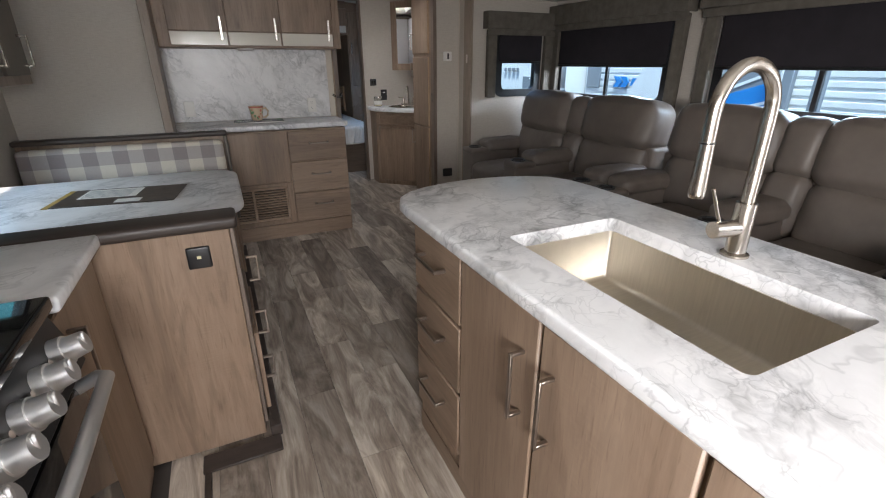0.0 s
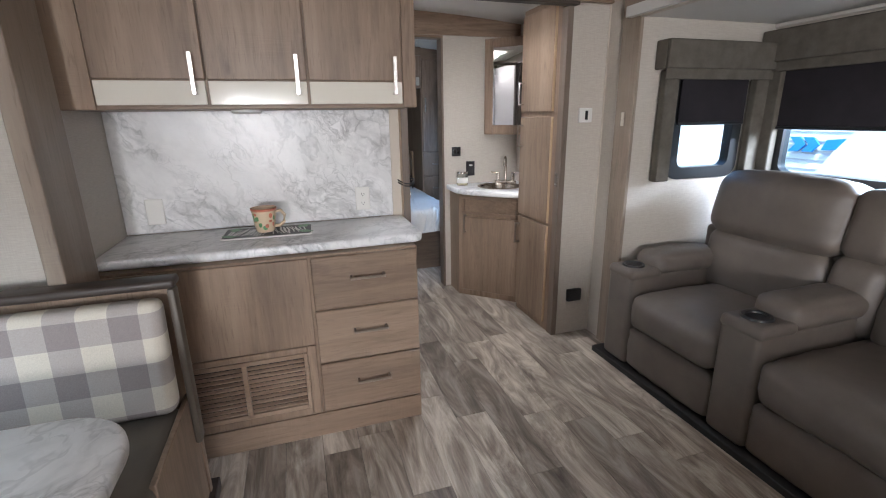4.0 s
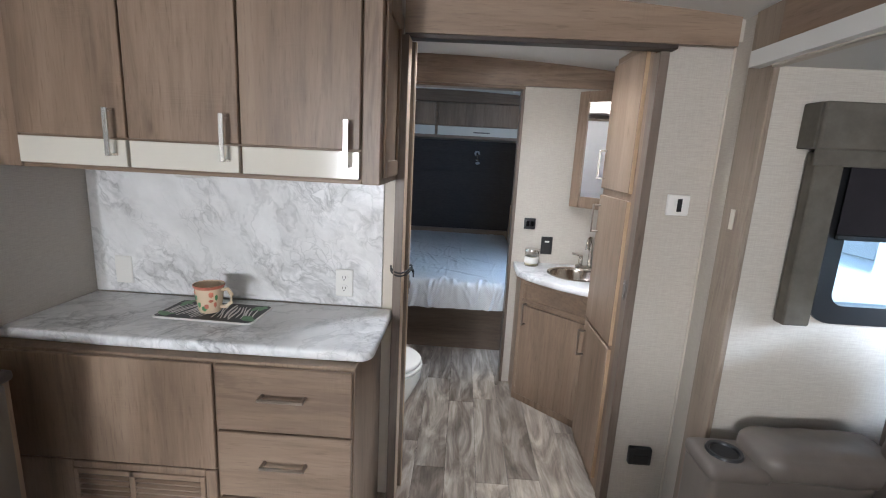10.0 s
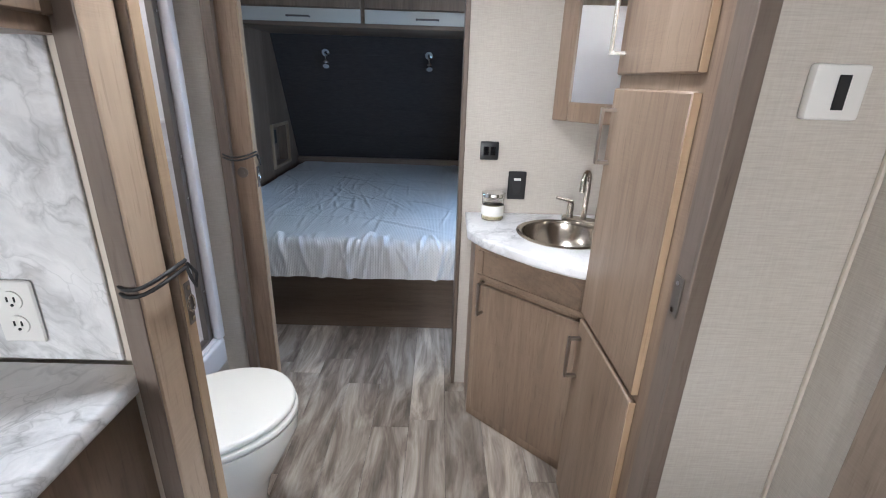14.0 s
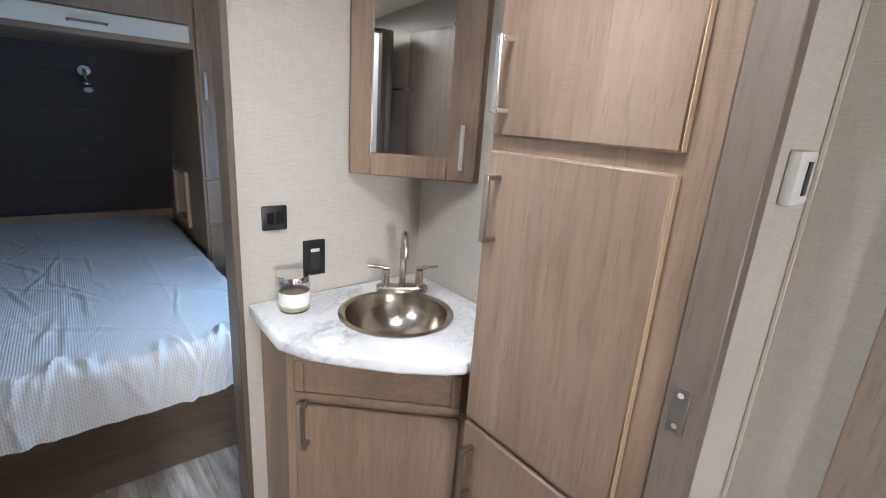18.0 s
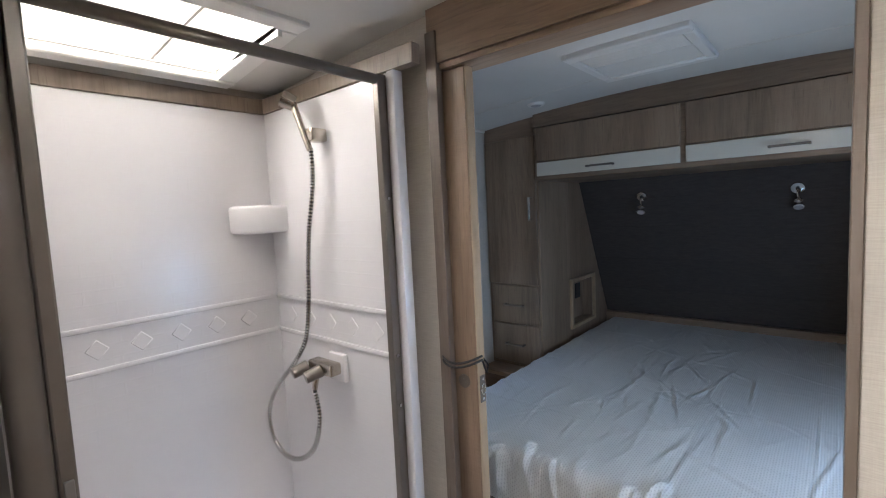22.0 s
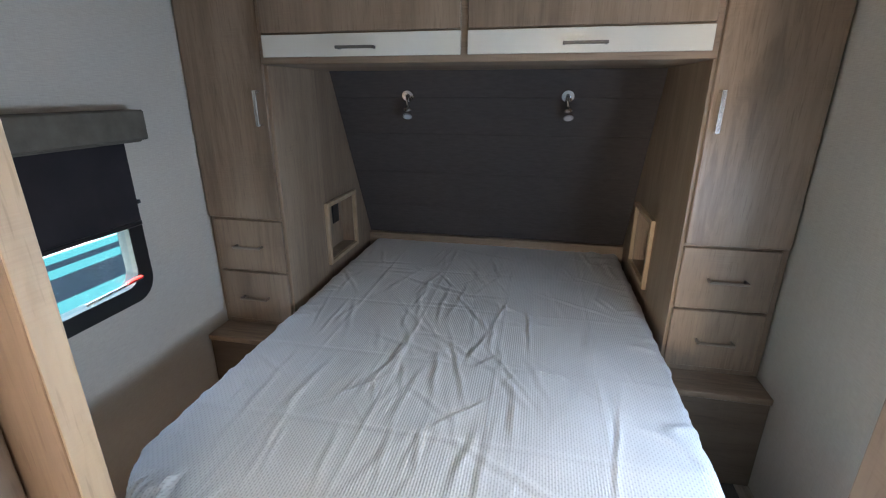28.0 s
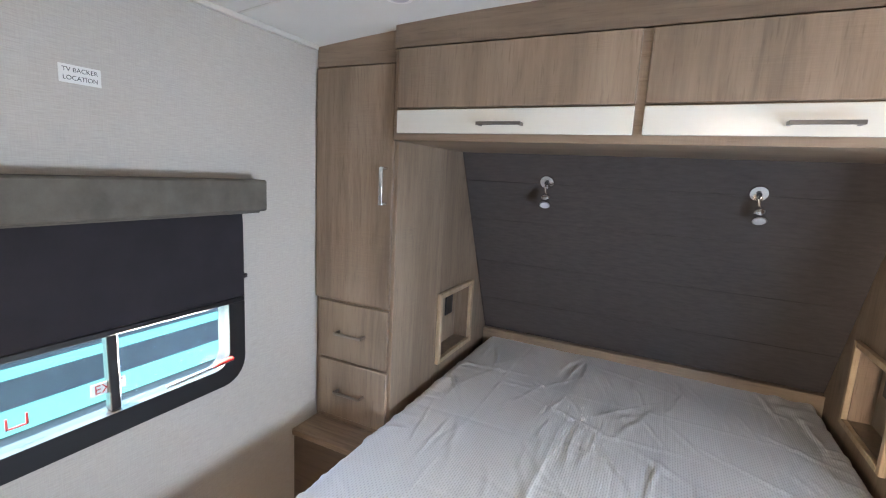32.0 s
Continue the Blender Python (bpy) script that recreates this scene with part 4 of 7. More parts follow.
for x in (0.13, 1.05):
    o = thing("wall_outlet", "white wall outlet plate on the marble backsplash", "outlet", (x, Y1 - 0.015, 0.97))
    part("plate", box_bm(x - 0.036, x + 0.036, Y1 - 0.018, Y1 - 0.0115, 0.915, 1.03, 0.003), WHITE, o)
    if x > 1:
        for z in (0.95, 0.995):
            s = part("socket", cyl_bm((x, Y1 - 0.0205, z), (x, Y1 - 0.017, z), 0.017, 20), WHITE, o)
            part("slot", joined(box_bm(x - 0.007, x - 0.005, Y1 - 0.022, Y1 - 0.0195, z - 0.002, z + 0.007, 0), box_bm(x + 0.005, x + 0.007, Y1 - 0.022, Y1 - 0.0195, z - 0.002, z + 0.007, 0), cyl_bm((x, Y1 - 0.022, z - 0.008), (x, Y1 - 0.0195, z - 0.008), 0.0025, 8)), BLACK, s)
    else:
        part("screw", cyl_bm((x, Y1 - 0.02, 0.972), (x, Y1 - 0.017, 0.972), 0.004, 10), WHITE, o)

# tray and mug
tray = thing("serving_tray", "black and white leaf-print serving tray on the worktop", "tray", (0.6, 4.0, 0.876))
TM = about((0.6, 3.985, 0), 0, 0, -2)
part("base", turned(slab_bm(rounded(0.415, 0.79, 3.885, 4.08, 0.02), 0.8765, 0.8825, 0.002, 1), TM), WHITE, tray, "white tray rim")
part("printed_face", turned(slab_bm(rounded(0.421, 0.784, 3.891, 4.074, 0.017), 0.8826, 0.8832, 0), TM), BLACK, tray, "black printed face", smooth=False)
rng = random.Random(4)
for i in range(23):
    x = 0.44 + i * 0.0145
    sl = 0.028 * (1 if i < 12 else -1) + 0.008 * (rng.random() - 0.5)
    w0, w1 = 0.0015 + 0.002 * rng.random(), 0.002 + 0.003 * rng.random()
    ya, yb = 3.9 + 0.03 * rng.random(), 4.03 + 0.035 * rng.random()
    g = bmesh.new()
    lft, rgt = [], []
    for k in range(7):
        f = k / 6
        xm = x + sl * (f - 0.5) + 0.004 * math.sin(5 * f + i)
        hw = w0 + (w1 - w0) * math.sin(math.pi * f)
        lft.append(g.verts.new((xm - hw, ya + (yb - ya) * f, 0.8835)))
        rgt.append(g.verts.new((xm + hw, ya + (yb - ya) * f, 0.8835)))
    for k in range(6):
        g.faces.new((lft[k], rgt[k], rgt[k + 1], lft[k + 1]))
    part("stripe", turned(g, TM), WHITE, tray, "white brush stripe", smooth=False)
for i in range(16):
    cx, cy = ((0.455, 4.04), (0.745, 4.04), (0.45, 3.925), (0.755, 3.92))[i % 4]
    x, y, a = cx + 0.03 * (rng.random() - 0.5), cy + 0.025 * (rng.random() - 0.5), rng.random() * 360
    lf = bmesh.new()
    vs = [lf.verts.new((0.027 * math.cos(t), 0.01 * math.sin(t) * (1 - 0.3 * math.cos(t)), 0)) for t in [2 * math.pi * k / 12 for k in range(12)]]
    lf.faces.new(vs)
    part("leaf_print", turned(lf, TM @ Matrix.Translation((x, y, 0.8838 + 0.0002 * i)) @ pose(0, 0, 0, 0, 0, a)), GREEN, tray, smooth=False)
mug = thing("mug", "cream mug with painted flowers on a tray", "mug", (0.592, 3.97, 0.887))
MX, MY = 0.592, 3.97
part("cup", lathe_bm([(0.0, 0.8875), (0.034, 0.8875), (0.039, 0.895), (0.046, 0.94), (0.051, 0.985), (0.0535, 0.992), (0.05, 0.99), (0.043, 0.94), (0.034, 0.9), (0.0, 0.897)], (MX, MY)), MUGC, mug)
part("handle", tube_bm([(MX + 0.044, MY, 0.972), (MX + 0.07, MY, 0.977), (MX + 0.085, MY, 0.955), (MX + 0.08, MY, 0.925), (MX + 0.06, MY, 0.908), (MX + 0.04, MY, 0.908)], 0.007, 10), MUGC, mug)
part("rim_band", lathe_bm([(0.0515, 0.981), (0.0545, 0.986), (0.0552, 0.9915), (0.0538, 0.9928)], (MX, MY)), PINK, mug, "rust rim band")
for i in range(13):
    a, z = -2.6 + 2.1 * rng.random(), 0.91 + 0.06 * rng.random()
    r = 0.0395 + (z - 0.895) * 0.133 + 0.0006
    blob = bmesh.new()
    bmesh.ops.create_icosphere(blob, subdivisions=1, radius=1)
    turned(blob, Matrix.Translation((MX + r * math.cos(a), MY + r * math.sin(a), z)) @ pose(0, 0, 0, 0, 0, math.degrees(a)) @ Matrix.Diagonal((0.0012, 0.006 + 0.006 * rng.random(), 0.006 + 0.007 * rng.random(), 1)))
    part("painted_flower" if i % 2 else "painted_leaf", blob, PINK if i % 2 else GREEN, mug)

# thermostat and low outlet
th = thing("thermostat", "white square thermostat on the beige wall", "thermostat", (2.36, YR, 1.36))
part("case", box_bm(2.302, 2.386, YR - 0.018, YR - 0.0005, 1.318, 1.398, 0.005, 2), WHITE, th)
part("screen", box_bm(2.338, 2.356, YR - 0.0205, YR - 0.0185, 1.333, 1.383, 0.0005), BLACK, th, "small dark display")
lo = thing("low_outlet", "black outlet box low on the beige wall", "outlet", (2.36, YR, 0.22))
part("box", box_bm(2.295, 2.393, YR - 0.03, YR - 0.0005, 0.225, 0.305, 0.008, 2), BLACK, lo)
part("flap", box_bm(2.31, 2.378, YR - 0.036, YR - 0.0305, 0.237, 0.275, 0.002), RUBBER, lo)
sw = thing("wall_switch", "small cream switch on the oak post", "switch", (2.445, 4.0, 1.32))
part("plate", box_bm(2.442, 2.4475, 3.99, 4.01, 1.3, 1.37, 0.001), CREAM, sw)

# ---- kitchen ----
isl = thing("kitchen_island", "tan oak kitchen island with drawers, doors and a marble-pattern top", "island", (1.17, 0.4, 0))
part("carcass", box_bm(0.856, 1.44, -0.55, 1.315, 0.0, 0.845, 0.003), WOODZ, isl)
part("face_frame", box_bm(0.85, 0.855, -0.55, 1.315, 0.0, 0.845, 0.001), WOODZ, isl)
for z0, z1 in ((0.622, 0.828), (0.39, 0.61), (0.15, 0.378)):
    d = part("drawer", box_bm(0.832, 0.8495, 0.99, 1.305, z0, z1, 0.004), WOODY, isl)
    part("handle", pull((0.832, 1.148, (z0 + z1) / 2 + 0.03), "y", 0.15, (-1, 0, 0)), PULL, d, "dark nickel bar pull")
for y0, y1, hy in ((0.646, 0.98, 0.69), (0.29, 0.636, 0.59), (-0.53, 0.28, 0.23)):
    d = part("door", box_bm(0.832, 0.8495, y0, y1, 0.085, 0.828, 0.004), WOODZ, isl)
    part("handle", pull((0.832, hy, 0.65), "z", 0.17, (-1, 0, 0)), PULL, d, "dark nickel bar pull")
part("toe_kick", box_bm(0.846, 0.8495, -0.55, 1.315, 0.0, 0.08, 0.001), WOODY, isl)
far = [(0.803, 1.31), (0.81, 1.375), (0.832, 1.428), (0.88, 1.475), (0.95, 1.512), (1.06, 1.54), (1.17, 1.548), (1.28, 1.535), (1.39, 1.5), (1.465, 1.445), (1.502, 1.37), (1.514, 1.26), (1.515, 1.12)]
top = slab_bm([(0.803, -0.6)] + [(1.515, -0.6)] + far[::-1], 0.846, 0.885, 0.012, 3)
topo = part("countertop", top, MARBLE, isl, "white marble-pattern laminate top with rounded end")


def cut_part(ob, outline, z0, z1):
    cb = slab_bm([(x - BASE[ob].x, y - BASE[ob].y) for x, y in outline], z0, z1, 0)
    me = bpy.data.meshes.new("cutter")
    cb.to_mesh(me)
    cb.free()
    cutter = bpy.data.objects.new("cutter", me)
    scene.collection.objects.link(cutter)
    cutter.location = BASE[ob]
    mod = ob.modifiers.new("cut", "BOOLEAN")
    mod.operation, mod.object, mod.solver = "DIFFERENCE", cutter, "EXACT"
    bpy.context.view_layer.update()
    dg = bpy.context.evaluated_depsgraph_get()
    done = bpy.data.meshes.new_from_object(ob.evaluated_get(dg))
    ob.modifiers.clear()
    ob.data = done
    bpy.data.objects.remove(cutter)


SX0, SX1, SYA, SYB = 0.945, 1.302, 0.318, 0.945
cut_part(topo, rounded(SX0, SX1, SYA, SYB, 0.018), 0.6, 1.0)
body = [c for c in isl.children if c.name.startswith("carcass")][0]
cut_part(body, rounded(SX0 - 0.012, SX1 + 0.012, SYA - 0.012, SYB + 0.012, 0.03), 0.58, 1.0)


def basin_bm(x0, x1, y0, y1, zt, zb, r, taper=0.01):
    """An open box sink with thick walls."""
    bm = bmesh.new()

    def ring(d, z, rr):
        return [bm.verts.new((x, y, z)) for x, y in rounded(x0 + d, x1 - d, y0 + d, y1 - d, rr)]

    rings = [ring(-0.008, zt, r + 0.008), ring(0.0, zt, r), ring(taper, zb + 0.012, r), ring(taper + 0.004, zb + 0.004, r), ring(taper + 0.012, zb, r)]
    n = len(rings[0])
    for a, b in zip(rings, rings[1:]):
        for k in range(n):
            bm.faces.new((a[k], a[(k + 1) % n], b[(k + 1) % n], b[k]))
    bm.faces.new(rings[-1])
    bmesh.ops.recalc_face_normals(bm, faces=bm.faces)
    bmesh.ops.reverse_faces(bm, faces=bm.faces)
    bmesh.ops.solidify(bm, geom=list(bm.faces), thickness=0.002)
    return bm


sink = thing("kitchen_sink", "large undermount brushed steel sink in the island", "sink", (1.145, 0.66, 0.64))
part("bowl", basin_bm(SX0 + 0.001, SX1 - 0.001, SYA + 0.001, SYB - 0.001, 0.845, 0.7, 0.014, 0.004), STEEL, sink)
dr = part("drain", lathe_bm([(0.026, 0.7025), (0.03, 0.708), (0.044, 0.709), (0.056, 0.7045), (0.057, 0.7015), (0.026, 0.7015)], (1.165, 0.62)), CHROME, sink, "chrome drain flange")
part("strainer", lathe_bm([(0.0, 0.715), (0.006, 0.7145), (0.007, 0.706), (0.022, 0.7045), (0.025, 0.7025), (0.0, 0.702)], (1.165, 0.62)), BRONZE, dr, "dark basket strainer")
part("strainer_hole", joined(*[cyl_bm((1.1 + 0.02 * math.cos(a), 0.62 + 0.02 * math.sin(a), 0.6575), (1.1 + 0.02 * math.cos(a), 0.62 + 0.02 * math.sin(a), 0.6582), 0.004, 8) for a in [k * math.pi / 4 for k in range(8)]]), BLACK, dr)
fau = thing("kitchen_faucet", "tall brushed nickel pull-down faucet with arched neck", "faucet", (1.35, 0.618, 0.885))
FX, FYY = 1.35, 0.618
part("base_body", cyl_bm((FX, FYY, 0.8855), (FX, FYY, 1.01), 0.022, 28), NICKEL, fau)
part("flange", lathe_bm([(0.0, 0.8855), (0.03, 0.8855), (0.03, 0.891), (0.024, 0.895), (0.0, 0.895)], (FX, FYY)), NICKEL, fau)
R = 0.088
arc = [(FX, FYY, 0.99), (FX, FYY, 1.1), (FX, FYY, 1.2)] + [(FX - R + R * math.cos(a), FYY, 1.205 + R * math.sin(a)) for a in [math.pi * k / 24 for k in range(1, 25)]] + [(FX - 2 * R, FYY, 1.15)]
part("neck", tube_bm(arc, 0.014, 22), NICKEL, fau)
part("spray_head", joined(cyl_bm((FX - 2 * R, FYY, 1.15), (FX - 2 * R, FYY, 1.05), 0.0145, 24, 0.0165), cyl_bm((FX - 2 * R, FYY, 1.05), (FX - 2 * R, FYY, 1.043), 0.0165, 24, 0.014)), NICKEL, fau)
part("head_ring", cyl_bm((FX - 2 * R, FYY, 1.153), (FX - 2 * R, FYY, 1.1505), 0.0149, 24), BLACK, fau, "thin dark joint ring")
hv = part("valve", cyl_bm((FX, FYY, 0.952), (FX - 0.074, FYY + 0.016, 0.952), 0.019, 24), NICKEL, fau)
part("lever", cyl_bm((FX - 0.06, FYY + 0.013, 0.967), (FX - 0.09, FYY + 0.024, 1.045), 0.0042, 12), NICKEL, hv)

kc = thing("kitchen_base_cabinet", "tan oak corner base cabinet with marble-pattern top", "cabinet", (-0.4, 1.3, 0.0))
part("carcass", box_bm(-0.755, -0.07, 1.095, 1.505, 0.0, 0.822, 0.003), WOODZ, kc)
d = part("door", box_bm(-0.069, -0.052, 1.11, 1.475, 0.08, 0.805, 0.004), WOODZ, kc)
part("handle", pull((-0.052, 1.16, 0.68), "z", 0.15, (1, 0, 0)), PULL, d, "dark nickel bar pull")
part("countertop", slab_bm(rounded(-0.755, -0.027, 1.095, 1.505, 0.012, "0100"), 0.823, 0.862, 0.012, 3), MARBLE, kc, "white marble-pattern laminate top")
kc2 = thing("kitchen_base_cabinet", "tan oak base cabinet with marble-pattern top", "cabinet", (-0.4, 0.0, 0.0))
part("carcass", box_bm(-0.755, -0.07, -0.24, 0.54, 0.0, 0.822, 0.003), WOODZ, kc2)
part("countertop", slab_bm(rounded(-0.755, -0.027, -0.24, 0.54, 0.012, "0000"), 0.823, 0.862, 0.012, 3), MARBLE, kc2, "white marble-pattern laminate top")
stove = thing("range_cooker", "black glass gas range with steel knobs and bar handle", "cooker", (-0.35, 0.82, 0))
part("body", box_bm(-0.755, -0.075, 0.55, 1.085, 0.06, 0.845, 0.004), BLACK, stove)
part("glass_top", slab_bm(rounded(-0.755, -0.03, 0.55, 1.085, 0.012), 0.846, 0.872, 0.004, 2), GLASSB, stove, "black glass cover")
part("oven_door", box_bm(-0.074, -0.025, 0.56, 1.075, 0.2, 0.68, 0.006, 2), GLASSB, stove, "black glass oven door")
part("lower_panel", box_bm(-0.074, -0.03, 0.56, 1.075, 0.07, 0.19, 0.004), BLACK, stove)
panel = part("control_panel", turned(box_bm(-0.074, -0.025, 0.56, 1.075, 0.7, 0.842, 0.004), about((-0.075, 0, 0.77), 0, -18)), BLACK, stove, "black sloping knob panel")
for i in range(5):
    y = 1.005 - i * 0.096
    k = joined(cyl_bm((-0.03, y, 0.78), (-0.007, y, 0.787), 0.031, 26, 0.029), cyl_bm((-0.007, y, 0.787), (0.023, y, 0.797), 0.025, 26, 0.022), box_bm(0.018, 0.025, y - 0.006, y + 0.006, 0.775, 0.818, 0.003))
    part("knob", k, KNOB, panel, "satin aluminium knob")
    part("igniter_dot", cyl_bm((-0.028, y - 0.048, 0.79), (-0.021, y - 0.048, 0.792), 0.007, 12), CHROME, panel)
part("oven_handle", tube_bm([(-0.03, 1.045, 0.672), (0.012, 1.045, 0.69), (0.03, 1.03, 0.695), (0.032, 0.82, 0.695), (0.03, 0.61, 0.695), (0.012, 0.595, 0.69), (-0.03, 0.595, 0.672)], 0.0145, 14), KNOB, stove, "brushed steel bar handle")

# ---- dinette ----
near = thing("dinette_bench", "oak-panelled dinette bench with charging outlet and taupe vinyl seat", "bench", (-0.2, 1.8, 0.045))
part("back_panel", box_bm(-0.755, 0.298, 1.51, 1.605, 0.013, 0.825, 0.003), WOODZ, near)
part("cap", box_bm(-0.755, 0.325, 1.494, 1.62, 0.826, 0.864, 0.012, 3), DKWX, near, "dark walnut cap")
part("seat_box", box_bm(-0.75, 0.31, 1.63, 2.03, 0.046, 0.36, 0.003), WOODZ, near)
part("end_panel", box_bm(0.311, 0.33, 1.606, 2.03, 0.046, 0.815 - 0.43, 0.003), WOODZ, near)
part("edge_post", box_bm(0.2985, 0.312, 1.53, 1.655, 0.046, 0.824, 0.002), DKW, near)
part("seat_cushion", box_bm(-0.74, 0.32, 1.66, 2.08, 0.365, 0.47, 0.03, 3), LITVINYL, near, "taupe vinyl seat cushion with strong light in its colour")
part("back_cushion", turned(box_bm(-0.74, 0.31, 1.61, 1.70, 0.47, 0.805, 0.03, 3), about((0, 1.61, 0.47), 0)), PLAID, near, "plaid fabric back cushion")
for z in (0.62, 0.4, 0.2):
    part("storage_catch", pull((0.331, 1.66, z), "z", 0.1, (1, 0, 0)), PULL, near)
usb = part("charging_outlet", box_bm(0.17, 0.236, 1.498, 1.5095, 0.712, 0.782, 0.012, 3), BLACK, near, "black charging outlet")
part("outlet_light", box_bm(0.197, 0.209, 1.4965, 1.498, 0.745, 0.754, 0), WAX, usb)
farb = thing("dinette_bench", "dinette bench with plaid cushion and taupe vinyl seat", "bench", (-0.2, 3.2, 0.045))
part("back_panel", box_bm(-0.755, 0.335, 3.425, 3.449, 0.046, 0.862, 0.003), WOODZ, farb)
part("cap", box_bm(-0.755, 0.352, 3.37, 3.449, 0.863, 0.892, 0.01, 3), DKWX, farb, "dark walnut cap")
part("seat_box", box_bm(-0.75, 0.31, 2.98, 3.42, 0.046, 0.36, 0.003), WOODZ, farb)
part("end_panel", box_bm(0.3105, 0.328, 2.99, 3.424, 0.046, 0.47, 0.003), WOODZ, farb)
part("end_bolster", box_bm(0.328, 0.35, 3.37, 3.424, 0.3, 0.862, 0.008, 2), VINYL, farb, "taupe vinyl edge")
part("seat_cushion", box_bm(-0.74, 0.322, 2.93, 3.36, 0.365, 0.475, 0.035, 3), VINYL, farb, "taupe vinyl seat cushion")
part("back_cushion", turned(box_bm(-0.735, 0.318, 3.275, 3.365, 0.475, 0.845, 0.03, 3), about((0, 3.36, 0.475), -4)), PLAID, farb, "plaid fabric back cushion")
tab = thing("dinette_table", "marble-pattern dinette table with rounded corners", "table", (-0.2, 2.5, 0.045))
part("tabletop", slab_bm(rounded(-0.755, 0.365, 2.06, 2.94, 0.16, "0110", 9), 0.695, 0.735, 0.012, 3), MARBLE, tab)
for y in (2.3, 2.7):
    part("leg", cyl_bm((-0.25, y, 0.05), (-0.25, y, 0.694), 0.03, 20), CHROME, tab)
    part("foot_plate", lathe_bm([(0.0, 0.0455), (0.09, 0.0455), (0.085, 0.055), (0.04, 0.062), (0.0, 0.062)], (-0.25, y)), CHROME, tab)
lit = thing("product_booklet", "dark printed folder with white sheet on the table", "leaflet", (-0.15, 2.48, 0.736))
LM = about((-0.12, 2.5, 0), 0, 0, -8)
part("folder", turned(box_bm(-0.36, 0.11, 2.34, 2.64, 0.7355, 0.739, 0.0005), LM), DPAPER, lit)
part("sheet", turned(box_bm(-0.3, -0.07, 2.46, 2.62, 0.7393, 0.7403, 0), LM), PAPER, lit, "white printed sheet", smooth=False)
part("label_bar", turned(box_bm(-0.13, -0.03, 2.36, 2.42, 0.7393, 0.7398, 0), LM), PAPER, lit, smooth=False)
part("stripe", turned(box_bm(-0.385, -0.361, 2.34, 2.64, 0.7355, 0.738, 0), LM), YPAPER, lit, "ochre stripe", smooth=False)
for i in range(6):
    part("text_bar", turned(box_bm(-0.29, -0.1, 2.475 + i * 0.022, 2.481 + i * 0.022, 0.7405, 0.7408, 0), LM), GREYS, lit, smooth=False)
oc = thing("overhead_cabinet", "overhead cabinet with dark doors above the dinette", "cabinet", (-0.6, 2.3, 1.21))
part("carcass", box_bm(-0.757, -0.43, -0.2, 2.88, 1.21, 1.795, 0.003), TAUPE, oc)
for y0, y1 in ((1.15, 1.8), (1.84, 2.5), (2.54, 2.83)):
    d = part("door", box_bm(-0.4295, -0.412, y0, y1, 1.25, 1.76, 0.003), VINYL, oc, "dark smoked door")
    part("handle", pull((-0.412, y1 - 0.05, 1.35), "z", 0.13, (1, 0, 0)), NICKEL, d, "nickel bar pull")


# ---- theatre seating ----
def pillow_bm(x0, x1, y0, y1, z0, z1, r, puff):
    """A stuffed leather pad: rounded box, bulging faces, soft wrinkles."""
    bm = bmesh.new()
    bmesh.ops.create_cube(bm, size=2)
    bmesh.ops.subdivide_edges(bm, edges=list(bm.edges), cuts=13, use_grid_fill=True)
    lo, hi = Vector((x0, y0, z0)), Vector((x1, y1, z1))
    mid, half = (lo + hi) / 2, (hi - lo) / 2
    for v in bm.verts:
        q = Vector(v.co)
        p = Vector([q[i] * half[i] for i in range(3)])
        core = Vector([max(-half[i] + r, min(half[i] - r, p[i])) for i in range(3)])
        d = p - core
        if d.length > 1e-6:
            p = core + d.normalized() * r
        f = [1 - k * k for k in q]
        p += puff * Vector((q.x * f[1] * f[2], q.y * f[0] * f[2], q.z * f[0] * f[1]))
        w = mid + p
        edge = max(abs(q.y), abs(q.z)) ** 4
        k = 0.0035 * noise.noise(w * 7.0) + (0.002 + 0.004 * edge) * noise.noise(Vector((w.x * 16, w.y * 22, w.z * 16)))
        v.co = w + k * q.normalized()
    bmesh.ops.recalc_face_normals(bm, faces=bm.faces)
    return bm


